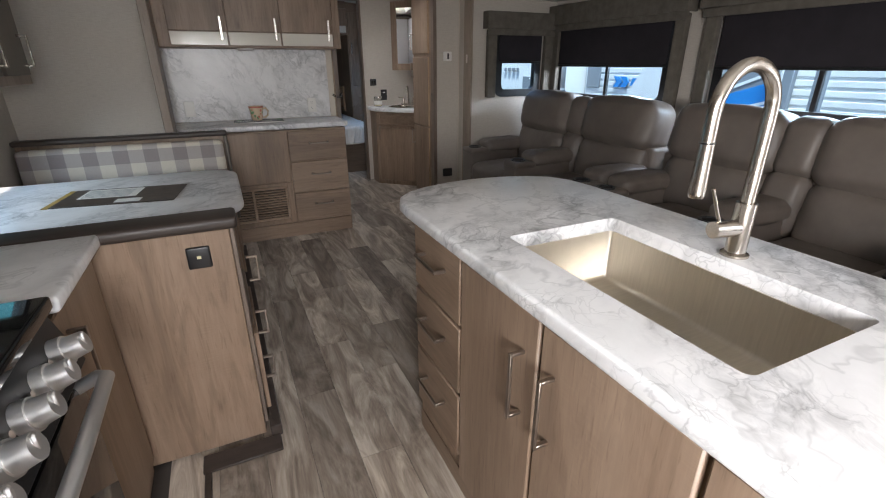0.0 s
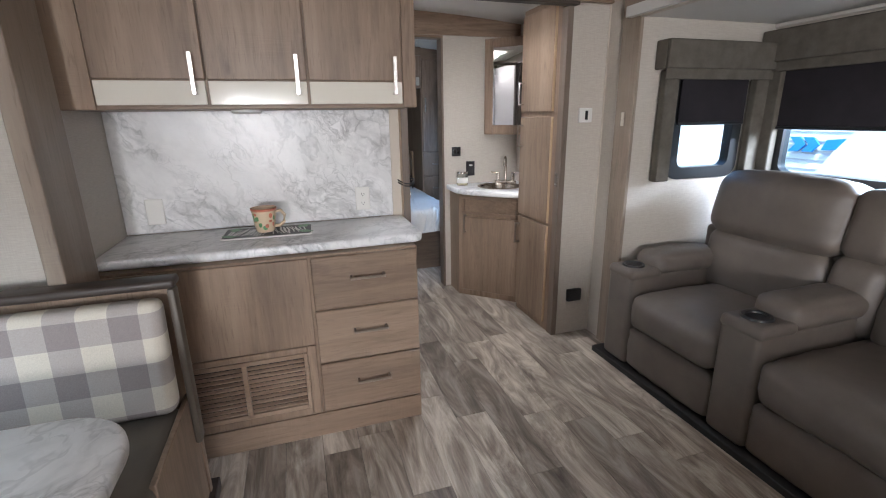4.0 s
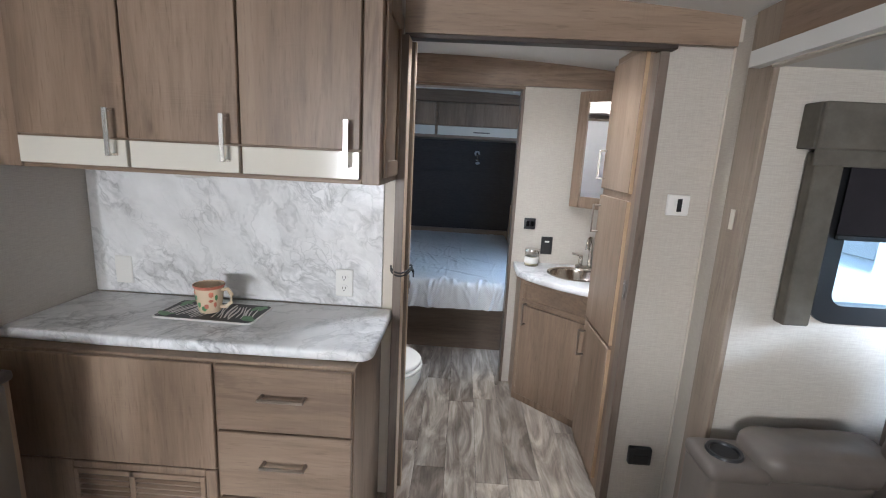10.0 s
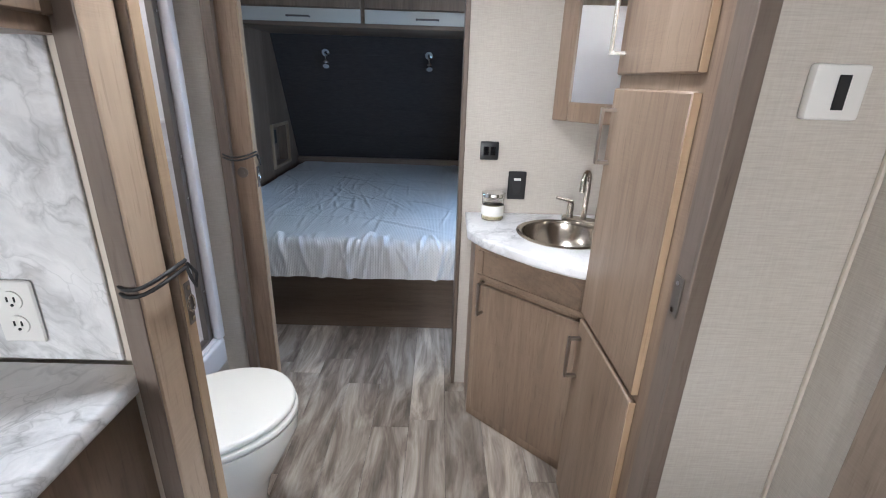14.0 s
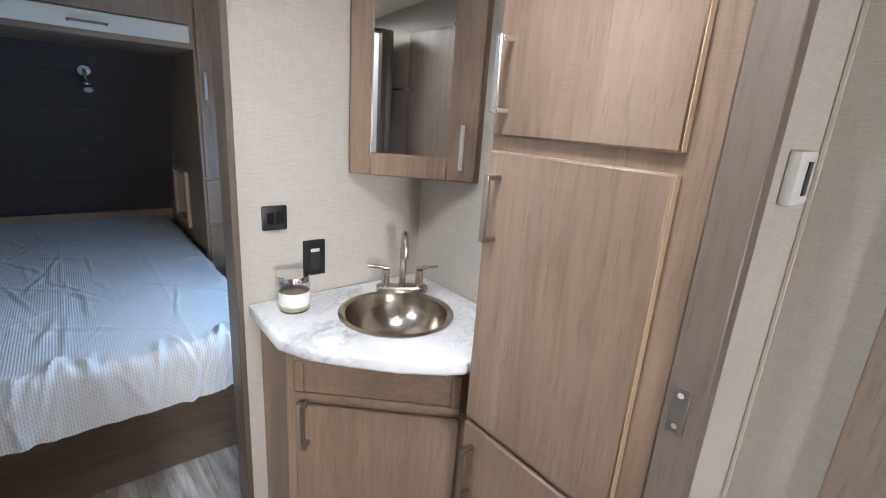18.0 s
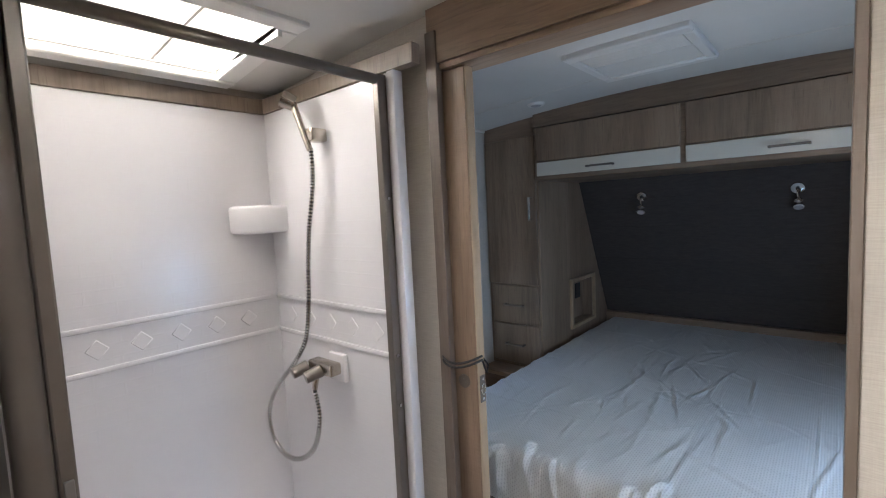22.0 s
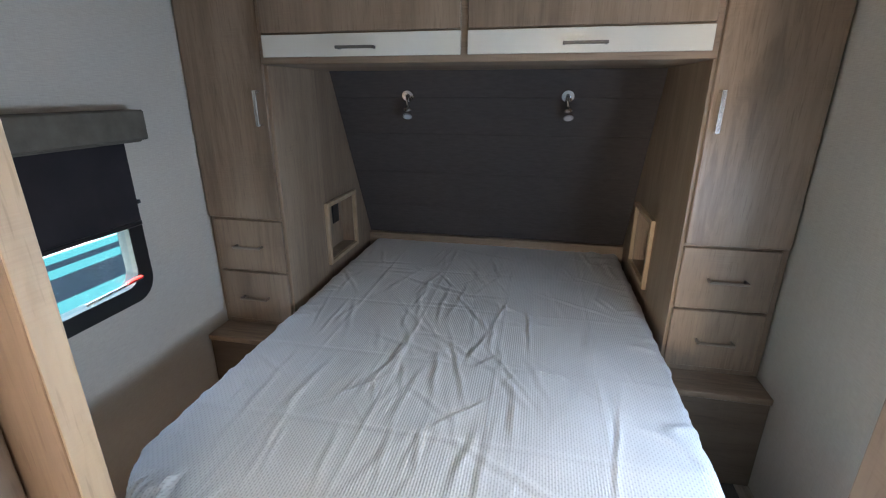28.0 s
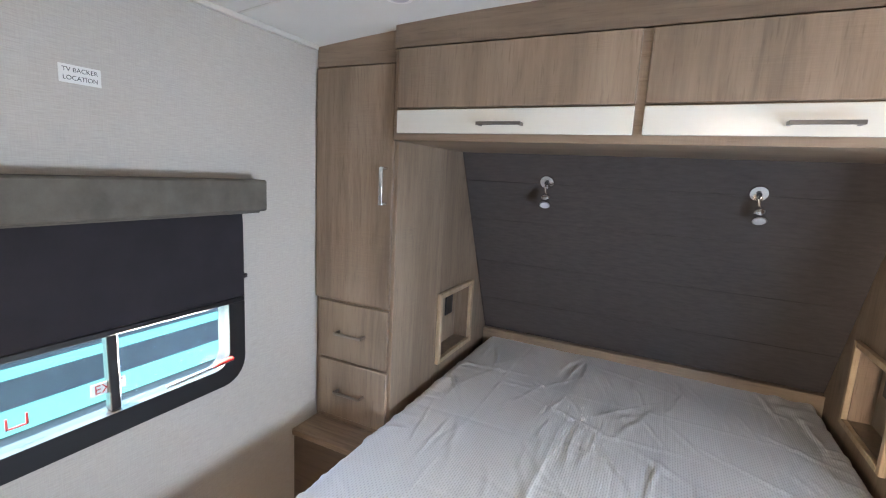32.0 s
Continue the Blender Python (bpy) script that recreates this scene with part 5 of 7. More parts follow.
def recliner_sofa(y0, label):
    """A two-seat reclining sofa with a middle console, its near end at y0."""
    s = thing("recliner_sofa", label, "sofa", (2.8, y0 + 0.82, 0.035), "theatre seating")
    X0 = 2.345

    def pad(n, *a, r=0.04, m=LEATHER, par=s, lab="", tilt=None, puff=0.0):
        bm = pillow_bm(*a, r, puff) if puff else box_bm(*a, r, 4)
        if tilt:
            turned(bm, tilt)
        return part(n, bm, m, par, lab)

    arms = ((0.0, 0.19), (0.745, 0.935), (1.46, 1.65))
    for k, (a, b) in enumerate(arms):
        h = 0.575
        arm = pad("arm" if k != 1 else "console", X0 + 0.005, 2.98, y0 + a + 0.002, y0 + b - 0.002, 0.036, h - 0.02, r=0.03)
        pad("arm_top", X0, 2.55, y0 + a - 0.002, y0 + b + 0.002, h - 0.06, h, r=0.028, par=arm)
        pad("arm_pad", 2.52, 2.96, y0 + a - 0.004, y0 + b + 0.004, h - 0.05, h + 0.062, r=0.04, par=arm, puff=0.014)
        cx, cy = X0 + 0.09, y0 + (a + b) / 2
        part("cup_holder", lathe_bm([(0.043, h - 0.045), (0.043, h + 0.002), (0.046, h + 0.008), (0.055, h + 0.009), (0.058, h + 0.004), (0.058, h - 0.01), (0.05, h - 0.012), (0.05, h - 0.05)], (cx, cy)), BLACK, arm, "black cup holder ring")
        # Flat dark disc closes the ring and paints the hollow's shade.
        part("cup_well", lathe_bm([(0.0, h + 0.0015), (0.042, h + 0.0015), (0.042, h - 0.01), (0.0, h - 0.01)], (cx, cy)), DARKGAP, arm)
    for a, b in ((0.193, 0.742), (0.938, 1.457)):
        pad("seat_cushion", X0 - 0.012, 2.96, y0 + a, y0 + b, 0.27, 0.465, r=0.06, puff=0.022)
        pad("footrest_panel", X0 + 0.008, 2.42, y0 + a + 0.004, y0 + b - 0.004, 0.05, 0.268, r=0.022, puff=0.01)
        em = []
        c = y0 + (a + b) / 2
        for t0, ph in ((0, 0.0), (1, 2.1), (2, 4.0)):
            em.append(tube_bm([(X0 + 0.006, c + 0.09 - 0.065 * t0 + 0.045 * math.sin(u * 2.2 + ph), 0.165 + 0.05 * math.sin(u * 1.35 + ph)) for u in [i * 0.22 for i in range(16)]], 0.003, 6))
        part("stitched_emblem", joined(*em), VINYL, s, "dark stitched scroll emblem")
    tilt = about((2.9, 0, 0.45), 0, 11)
    for a, b in ((0.06, 0.72), (0.915, 1.565)):
        pad("lumbar_cushion", 2.85, 3.12, y0 + a + 0.015, y0 + b - 0.015, 0.42, 0.76, r=0.07, tilt=tilt, puff=0.022)
        pad("back_cushion", 2.83, 3.12, y0 + a, y0 + b, 0.735, 1.07, r=0.075, tilt=tilt, puff=0.025)
    pad("middle_lumbar", 2.86, 3.12, y0 + 0.715, y0 + 0.925, 0.45, 0.77, r=0.055, tilt=tilt, puff=0.012)
    pad("middle_back", 2.86, 3.12, y0 + 0.71, y0 + 0.925, 0.755, 1.055, r=0.06, tilt=tilt, puff=0.012)
    pad("rear_frame", 2.98, 3.2, y0 + 0.02, y0 + 1.63, 0.036, 0.75, r=0.03)
    return s


recliner_sofa(2.235, "grey-brown leather two-seat recliner sofa with cup holders")
recliner_sofa(0.555, "grey-brown leather two-seat recliner sofa with cup holders")


# ---- lamps on the ceilings ----
def slide_lamp(x, y):
    t = thing("ceiling_light", "dark oval ceiling fixture with two round lamps", "light", (x, y, 1.8), "slide ceiling lights")
    out = [(x + 0.1 * math.copysign(abs(math.cos(a)) ** 0.7, math.cos(a)), y + 0.24 * math.copysign(abs(math.sin(a)) ** 0.8, math.sin(a))) for a in [2 * math.pi * k / 32 for k in range(32)]]
    part("plate", slab_bm(out, 1.808, 1.829, 0.004, 2), DKWX, t)
    for d in (-0.11, 0.11):
        part("lens", lathe_bm([(0.0, 1.792), (0.04, 1.794), (0.055, 1.8), (0.06, 1.8078), (0.0, 1.8078)], (x, y + d)), LENS, t, "frosted round lens")


slide_lamp(2.75, 3.05)
slide_lamp(2.75, 1.55)


def puck(x, y, r=0.05, z=None, n="ceiling_light", lab="small round ceiling light with frosted lens"):
    z = arch(x) if z is None else z
    t = thing(n, lab, "light", (x, y, z - 0.02), "ceiling lights")
    part("rim", lathe_bm([(r * 0.72, z - 0.012), (r, z - 0.012), (r * 1.12, z - 0.003), (r * 1.12, z + 0.012), (r * 0.72, z + 0.012)], (x, y)), WHITE, t)
    part("lens", lathe_bm([(0.0, z - 0.018), (r * 0.5, z - 0.016), (r * 0.74, z - 0.011), (r * 0.74, z + 0.01), (0.0, z + 0.01)], (x, y)), LENS, t)


puck(1.2, 3.25, 0.085, n="smoke_alarm_light", lab="large round white ceiling lamp")
puck(1.55, 3.6, 0.08, n="smoke_alarm_light", lab="large round white ceiling lamp")
for x, y in ((1.98, 3.33), (0.52, 3.33), (1.98, 1.7), (0.52, 1.7), (1.7, 4.85), (0.54, 6.56), (1.94, 6.54)):
    puck(x, y, 0.042)
puck(-0.5, 3.05, 0.08, 1.81, "slide_ceiling_light", "round ceiling lamp above the dinette")

cv = thing("roof_vent", "white louvred air vent in the bedroom ceiling", "vent", (1.21, 6.21, 2.1))
VZ = 2.066
part("frame", joined(box_bm(0.98, 1.44, 5.97, 6.03, VZ, VZ + 0.035, 0.006), box_bm(0.98, 1.44, 6.4, 6.45, VZ, VZ + 0.035, 0.006), box_bm(0.98, 1.02, 6.03, 6.4, VZ, VZ + 0.035, 0.006), box_bm(1.4, 1.44, 6.03, 6.4, VZ, VZ + 0.035, 0.006)), WHITE, cv)
part("filter", box_bm(1.02, 1.4, 6.19, 6.4, VZ + 0.01, VZ + 0.03, 0), CEIL, cv, "pale mesh filter", smooth=False)
part("backing", box_bm(1.02, 1.4, 6.03, 6.19, VZ + 0.025, VZ + 0.03, 0), GREYTRIM, cv)
for i in range(9):
    part("slat", turned(box_bm(1.025, 1.395, 6.036 + i * 0.017, 6.044 + i * 0.017, VZ + 0.004, VZ + 0.022, 0.001), about((0, 6.04 + i * 0.017, VZ + 0.012), 30)), WHITE, cv)
reg = thing("ceiling_register", "dark fan unit in the bedroom ceiling", "vent", (0.2, 6.1, 2.0))
part("plate", slab_bm(rounded(0.06, 0.32, 5.95, 6.24, 0.03), 2.015, 2.045, 0.004, 2), BLACK, reg)
for i in range(5):
    part("rib", box_bm(0.08 + i * 0.05, 0.09 + i * 0.05, 5.97, 6.22, 2.008, 2.0145, 0.002), BLUE if i % 2 else BLACK, reg)

# ---- bathroom ----
lin = thing("linen_cabinet", "tall tan oak linen cabinet with three doors", "cabinet", (2.34, 4.47, 0))
LX = 2.205
part("carcass", box_bm(LX, W - 0.002, Y1 + 0.087, 4.7, 0, 1.985, 0.002), WOODZ, lin)
for z0, z1, hz in ((1.382, 1.95, 1.495), (0.715, 1.352, 1.235), (0.05, 0.698, 0.58)):
    d = part("door", box_bm(LX - 0.016, LX - 0.001, 4.305, 4.69, z0, z1, 0.004), WOODZ, lin)
    part("edge_band", box_bm(LX - 0.0155, LX - 0.001, 4.3025, 4.3045, z0 + 0.002, z1 - 0.002, 0), EDGE, d, "pale oak edge band")
    part("handle", pull((LX - 0.016, 4.655, hz), "z", 0.14, (-1, 0, 0), 0.015), POLISH if hz > 1.4 else PULL, d, "nickel bar pull")

van = thing("vanity_cabinet", "corner vanity in tan oak with bowed marble-pattern top", "vanity", (2.2, 5.05, 0))
A, B = Vector((1.897, 5.095)), Vector((2.262, 4.75))
part("carcass", slab_bm([(1.897, Y2 - 0.002), (A.x, A.y), (B.x, B.y), (2.262, 4.703), (W - 0.002, 4.703), (W - 0.002, Y2 - 0.002)], 0, 0.808, 0), WOODZ, van, smooth=False)
fm = Matrix.Translation((A.x, A.y, 0)) @ pose(0, 0, 0, 0, 0, math.degrees(math.atan2(B.y - A.y, B.x - A.x)))
wid = (B - A).length
d = part("door", turned(box_bm(0.03, wid - 0.025, -0.018, -0.001, 0.05, 0.635, 0.004), fm), WOODZ, van)
part("handle", turned(pull((0.065, -0.018, 0.585), "z", 0.135, (0, -1, 0)), fm), PULL, d, "dark nickel bar pull")
d = part("drawer_front", turned(box_bm(0.03, wid - 0.025, -0.012, -0.001, 0.655, 0.79, 0.003), fm), WOODX, van)
for a in ((0.03, wid - 0.025, -0.019, -0.0125, 0.77, 0.79), (0.03, wid - 0.025, -0.019, -0.0125, 0.655, 0.675), (0.03, 0.055, -0.019, -0.0125, 0.6755, 0.7695), (wid - 0.05, wid - 0.025, -0.019, -0.0125, 0.6755, 0.7695)):
    part("moulding", turned(box_bm(*a, 0.002), fm), WOODX, d)
cp = [(1.866, Y2 - 0.002), (1.862, 5.055), (1.905, 4.965), (1.97, 4.888), (2.06, 4.796), (2.15, 4.728), (2.2, 4.7035), (W - 0.002, 4.7035), (W - 0.002, Y2 - 0.002)]
vt = part("countertop", slab_bm(cp, 0.81, 0.85, 0.01, 3), MARBLE, van, "white marble-pattern top")
SC = (2.205, 5.03)
cut_part(vt, [(SC[0] + 0.15 * math.cos(a), SC[1] + 0.15 * math.sin(a)) for a in [2 * math.pi * k / 36 for k in range(36)]], 0.7, 0.9)
cb_ = [c for c in van.children if c.name.startswith("carcass")][0]
cut_part(cb_, [(SC[0] + 0.155 * math.cos(a), SC[1] + 0.155 * math.sin(a)) for a in [2 * math.pi * k / 24 for k in range(24)]], 0.66, 0.9)
vs = thing("bathroom_sink", "small round brushed steel basin", "sink", (SC[0], SC[1], 0.72))
part("basin", lathe_bm([(0.149, 0.8515), (0.168, 0.8515), (0.169, 0.8545), (0.158, 0.8575), (0.15, 0.853), (0.145, 0.82), (0.125, 0.77), (0.08, 0.735), (0.03, 0.725), (0.0, 0.725), (0.0, 0.722), (0.03, 0.722), (0.082, 0.732), (0.128, 0.768), (0.148, 0.82)], SC, 44), BASINS, vs)
part("drain", lathe_bm([(0.0, 0.728), (0.02, 0.728), (0.024, 0.7262), (0.0, 0.7258)], SC), CHROME, vs)
vf = thing("bathroom_faucet", "brushed nickel two-handle bathroom faucet", "faucet", (2.31, 5.17, 0.85))
FM = Matrix.Translation((2.315, 5.165, 0.85)) @ pose(0, 0, 0, 0, 0, -31)
part("base", turned(slab_bm(rounded(-0.085, 0.085, -0.022, 0.022, 0.02), 0.0005, 0.022, 0.005, 2), FM), NICKEL, vf)
sp = [(0, 0, 0.02), (0, 0, 0.12), (0, 0, 0.16)] + [(0, -0.04 + 0.04 * math.cos(a), 0.16 + 0.045 * math.sin(a)) for a in [math.pi * k / 10 for k in range(1, 11)]] + [(0, -0.081, 0.14)]
part("spout", turned(tube_bm(sp, 0.0105, 14), FM), NICKEL, vf)
for sx in (-1, 1):
    k = part("handle_post", turned(cyl_bm((0.055 * sx, 0, 0.02), (0.055 * sx, 0, 0.075), 0.014, 18, 0.012), FM), NICKEL, vf)
    part("lever", turned(cyl_bm((0.045 * sx, 0, 0.08), (0.115 * sx, 0.004, 0.086), 0.006, 12), FM), NICKEL, k)
can = thing("candle_jar", "glass candle jar with silver lid and pale wax", "candle", (1.965, 5.2, 0.85))
CP = (1.965, 5.2)
part("jar", lathe_bm([(0.0, 0.8505), (0.04, 0.8505), (0.043, 0.856), (0.043, 0.94), (0.0405, 0.94), (0.0405, 0.857), (0.0, 0.856)], CP), JAR, can)
part("wax", lathe_bm([(0.0, 0.8565), (0.0395, 0.8565), (0.0395, 0.9), (0.0, 0.9)], CP), WAX, can)
part("lid", lathe_bm([(0.0, 0.957), (0.044, 0.957), (0.0455, 0.954), (0.0455, 0.942), (0.0, 0.9415)], CP), CHROME, can, "silver lid")
part("label_patch", lathe_bm([(0.0434, 0.87), (0.0437, 0.87), (0.0437, 0.91), (0.0434, 0.91)], CP), PAPER, can, "pale paper label")
o = thing("switch_plate", "black double switch plate on the bathroom wall", "switch", (1.948, Y2, 1.07))
part("plate", box_bm(1.912, 1.985, Y2 - 0.012, Y2 - 0.0005, 1.065, 1.137, 0.008, 2), BLACK, o)
for x in (1.925, 1.952):
    part("rocker", box_bm(x, x + 0.02, Y2 - 0.0155, Y2 - 0.0125, 1.085, 1.118, 0.002), GLASSB, o)
o = thing("gfci_outlet", "black outlet with white sticker on the bathroom wall", "outlet", (2.067, Y2, 0.91))
part("plate", box_bm(2.032, 2.104, Y2 - 0.009, Y2 - 0.0005, 0.908, 1.022, 0.003), BLACK, o)
part("socket", box_bm(2.05, 2.086, Y2 - 0.0125, Y2 - 0.0095, 0.93, 0.998, 0.002), RUBBER, o)
part("sticker", box_bm(2.054, 2.082, Y2 - 0.0135, Y2 - 0.013, 0.986, 0.996, 0), WHITE, o, smooth=False)
# corner medicine cabinet
P0, P1 = Vector((2.185, Y2 - 0.003)), Vector((W - 0.003, 5.005))
mc = thing("medicine_cabinet", "corner medicine cabinet in tan oak with mirror door", "cabinet", (2.33, 5.15, 1.22))
part("carcass", slab_bm([(P0.x, P0.y), (P1.x, P1.y), (W - 0.002, Y2 - 0.003)], 1.225, 1.915, 0), WOODZ, mc, smooth=False)
mm = Matrix.Translation((P0.x, P0.y, 0)) @ pose(0, 0, 0, 0, 0, math.degrees(math.atan2(P1.y - P0.y, P1.x - P0.x)))
mw = (P1 - P0).length
fr = part("door_frame", turned(joined(box_bm(0.008, 0.072, -0.02, -0.001, 1.228, 1.912, 0.003), box_bm(mw - 0.1, mw - 0.012, -0.02, -0.001, 1.228, 1.912, 0.003), box_bm(0.0725, mw - 0.1005, -0.02, -0.001, 1.228, 1.295, 0.003), box_bm(0.0725, mw - 0.1005, -0.02, -0.001, 1.85, 1.912, 0.003)), mm), WOODZ, mc)
part("mirror", turned(box_bm(0.0725, mw - 0.1005, -0.009, -0.004, 1.2955, 1.8495, 0), mm), MIRROR, mc, "mirror glass", smooth=False)
part("handle", turned(pull((mw - 0.055, -0.02, 1.33), "z", 0.13, (0, -1, 0), 0.013), mm), POLISH, fr)

# shower
SH = thing("shower_stall", "white moulded shower stall with bronze frame", "shower", (0.4, 4.8, 0))
part("left_panel", box_bm(0.004, 0.03, 4.34, 5.25, 0.2, 1.93, 0.004), SHWR, SH, smooth=False)
part("back_panel", box_bm(0.031, 0.79, 5.225, 5.25, 0.2, 1.93, 0.004), SHWR, SH, smooth=False)
part("near_panel", box_bm(0.031, 0.745, 4.315, 4.339, 0.2, 1.93, 0.004), SHWR, SH, smooth=False)
pb = bmesh.new()
prs = [[pb.verts.new((x, y, z)) for x, y in rounded(a, b, c, d, r, n=5)] for a, b, c, d, r, z in ((0.004, 0.8, 4.315, 5.25, 0.004, 0.14), (0.004, 0.8, 4.315, 5.25, 0.004, 0.262), (0.034, 0.745, 4.345, 5.22, 0.03, 0.268), (0.05, 0.735, 4.36, 5.205, 0.035, 0.255), (0.066, 0.725, 4.375, 5.19, 0.04, 0.21), (0.095, 0.705, 4.4, 5.16, 0.05, 0.196), (0.3, 0.5, 4.7, 4.85, 0.06, 0.19))]
for ra, rb in zip(prs, prs[1:]):
    for k in range(len(ra)):
        pb.faces.new((ra[k], ra[(k + 1) % len(ra)], rb[(k + 1) % len(ra)], rb[k]))
pb.faces.new(prs[0])
pb.faces.new(prs[-1])
bmesh.ops.recalc_face_normals(pb, faces=pb.faces)
part("pan", joined(pb, box_bm(0.746, 0.815, 4.315, 5.25, 0.13, 0.255, 0.014, 3)), ACRYL, SH, "white acrylic shower pan")
part("pan_label", box_bm(0.059, 0.0605, 4.62, 4.69, 0.215, 0.243, 0), SEAM, SH, smooth=False)
part("skirt", box_bm(0.77, 0.785, 4.315, Y2 - 0.002, 0.0, 0.139, 0), WALL, SH, smooth=False)
for z, nm in ((1.045, "lower_moulding"), (1.185, "upper_moulding")):
    part(nm, joined(box_bm(0.0305, 0.037, 4.36, 5.214, z - 0.009, z + 0.009, 0.004, 2), box_bm(0.041, 0.745, 5.2145, 5.2245, z - 0.009, z + 0.009, 0.004, 2)), ACRYL, SH)
for y in [4.47 + 0.125 * i for i in range(6)]:
    part("diamond_relief", turned(box_bm(0.028, 0.0325, y - 0.024, y + 0.024, 1.09, 1.138, 0.003), about((0.03, y, 1.114), 45)), ACRYL, SH)
for x in (0.14, 0.27, 0.4, 0.53, 0.66):
    part("diamond_relief", turned(box_bm(x - 0.024, x + 0.024, 5.2225, 5.227, 1.09, 1.138, 0.003), about((x, 5.22, 1.114), 0, 45)), ACRYL, SH)
part("corner_shelf", slab_bm([(0.031, 5.224), (0.031, 5.05), (0.08, 5.06), (0.13, 5.11), (0.16, 5.224)], 1.45, 1.56, 0.014, 3), ACRYL, SH)
part("top_trim", joined(box_bm(0.0, 0.035, 4.315, 5.255, 1.931, 1.99, 0.002), box_bm(0.036, 0.89, 5.22, 5.255, 1.931, 1.99, 0.002)), TAUPE, SH, "oak trim over the surround")
part("flange", box_bm(0.78, 0.815, 5.215, 5.254, 0.256, 1.93, 0.006, 2), ACRYL, SH)
part("end_post", box_bm(0.752, 0.779, 5.185, 5.22, 0.256, 1.92, 0.003), BRONZE, SH, "dark bronze frame post")
part("top_rail", cyl_bm((0.765, 4.33, 1.905), (0.765, 5.2, 1.905), 0.015, 18), BRONZE, SH, "dark bronze top rail")
part("sill_rail", box_bm(0.748, 0.782, 4.4, 5.185, 0.256, 0.276, 0.006, 2), BRONZE, SH, "dark bronze sill")
col = part("screen_cassette", joined(box_bm(0.73, 0.8, 4.318, 4.372, 0.256, 1.92, 0.02, 4), box_bm(0.742, 0.788, 4.373, 4.4, 0.256, 1.92, 0.004)), BRONZE, SH, "dark bronze retractable screen cassette")
part("screen_grip", box_bm(0.79, 0.796, 4.378, 4.394, 0.93, 1.06, 0.002), GREYTRIM, col)
for z in (0.5, 0.9, 1.06, 1.55):
    part("screw", cyl_bm((0.779, 5.2, z), (0.783, 5.2, z), 0.005, 10), CHROME, SH)
valve = part("mixer_mount", box_bm(0.4, 0.495, 5.2, 5.2245, 0.905, 1.01, 0.01, 2), ACRYL, SH)
part("mixer_body", box_bm(0.345, 0.485, 5.15, 5.199, 0.94, 0.985, 0.008, 2), NICKEL, valve, "brushed nickel mixer")
for x in (0.335, 0.42):
    part("mixer_knob", joined(cyl_bm((x, 5.155, 0.955), (x - 0.015, 5.1, 0.94), 0.024, 18, 0.021)), BRONZE, valve)
part("hose_tail", cyl_bm((0.41, 5.14, 0.94), (0.412, 5.13, 0.89), 0.013, 14, 0.009), NICKEL, valve)
hp = [(0.412, 5.13, 0.89), (0.43, 5.13, 0.79), (0.385, 5.13, 0.67), (0.285, 5.13, 0.59), (0.17, 5.13, 0.57), (0.085, 5.13, 0.62), (0.07, 5.13, 0.73), (0.15, 5.135, 0.85), (0.27, 5.14, 0.96), (0.345, 5.15, 1.06), (0.375, 5.155, 1.2), (0.38, 5.16, 1.32), (0.395, 5.165, 1.46), (0.43, 5.17, 1.62), (0.435, 5.17, 1.74)]


def smooth_path(ps, k=8):
    out = []
    ps = [Vector(p) for p in ps]
    for i in range(len(ps) - 1):
        p0, p1, p2, p3 = ps[max(i - 1, 0)], ps[i], ps[i + 1], ps[min(i + 2, len(ps) - 1)]
        for j in range(k):
            t = j / k
            out.append(0.5 * ((2 * p1) + (p2 - p0) * t + (2 * p0 - 5 * p1 + 4 * p2 - p3) * t * t + (3 * p1 - p0 - 3 * p2 + p3) * t ** 3))
    return out + [ps[-1]]


hose_pts = smooth_path(hp, 10)
part("shower_hose", tube_bm(hose_pts, 0.0074, 10), BLACK, SH, "ribbed metal hose")
dense = smooth_path(hp, 40)
ribs, run = [], 0.0
for a, b in zip(dense, dense[1:]):
    run += (b - a).length
    if run > 0.0098:
        run = 0.0
        ribs.append(cyl_bm(a, a + (b - a).normalized() * 0.0062, 0.0098, 12))
part("hose_ribs", joined(*ribs), CHROME, SH, "bright hose ribs")
part("slide_bracket", box_bm(0.412, 0.458, 5.16, 5.2245, 1.765, 1.81, 0.006, 2), NICKEL, SH)
part("hand_shower", joined(cyl_bm((0.435, 5.165, 1.735), (0.375, 5.15, 1.9), 0.011, 16, 0.013), cyl_bm((0.375, 5.155, 1.9), (0.355, 5.12, 1.92), 0.026, 20, 0.03)), NICKEL, SH, "brushed nickel hand shower")

sk = thing("skylight", "white framed roof skylight above the shower", "skylight", (0.35, 4.71, 2.0), kind="structure")
part("frame", joined(box_bm(0.07, 0.139, 4.35, 5.07, 1.998, 2.03, 0.006), box_bm(0.561, 0.63, 4.35, 5.07, 2.058, 2.085, 0.006), turned(box_bm(0.139, 0.561, 4.35, 4.419, 2.03, 2.06, 0.004), about((0.35, 0, 2.045), 0, -7)), turned(box_bm(0.139, 0.561, 5.001, 5.07, 2.03, 2.06, 0.004), about((0.35, 0, 2.045), 0, -7))), WHITE, sk)
part("shaft", joined(box_bm(0.125, 0.139, 4.4, 5.02, 2.03, 2.26, 0), box_bm(0.561, 0.575, 4.4, 5.02, 2.06, 2.26, 0), box_bm(0.139, 0.561, 4.405, 4.419, 2.04, 2.26, 0), box_bm(0.139, 0.561, 5.001, 5.015, 2.04, 2.26, 0)), WHITE, sk, smooth=False)
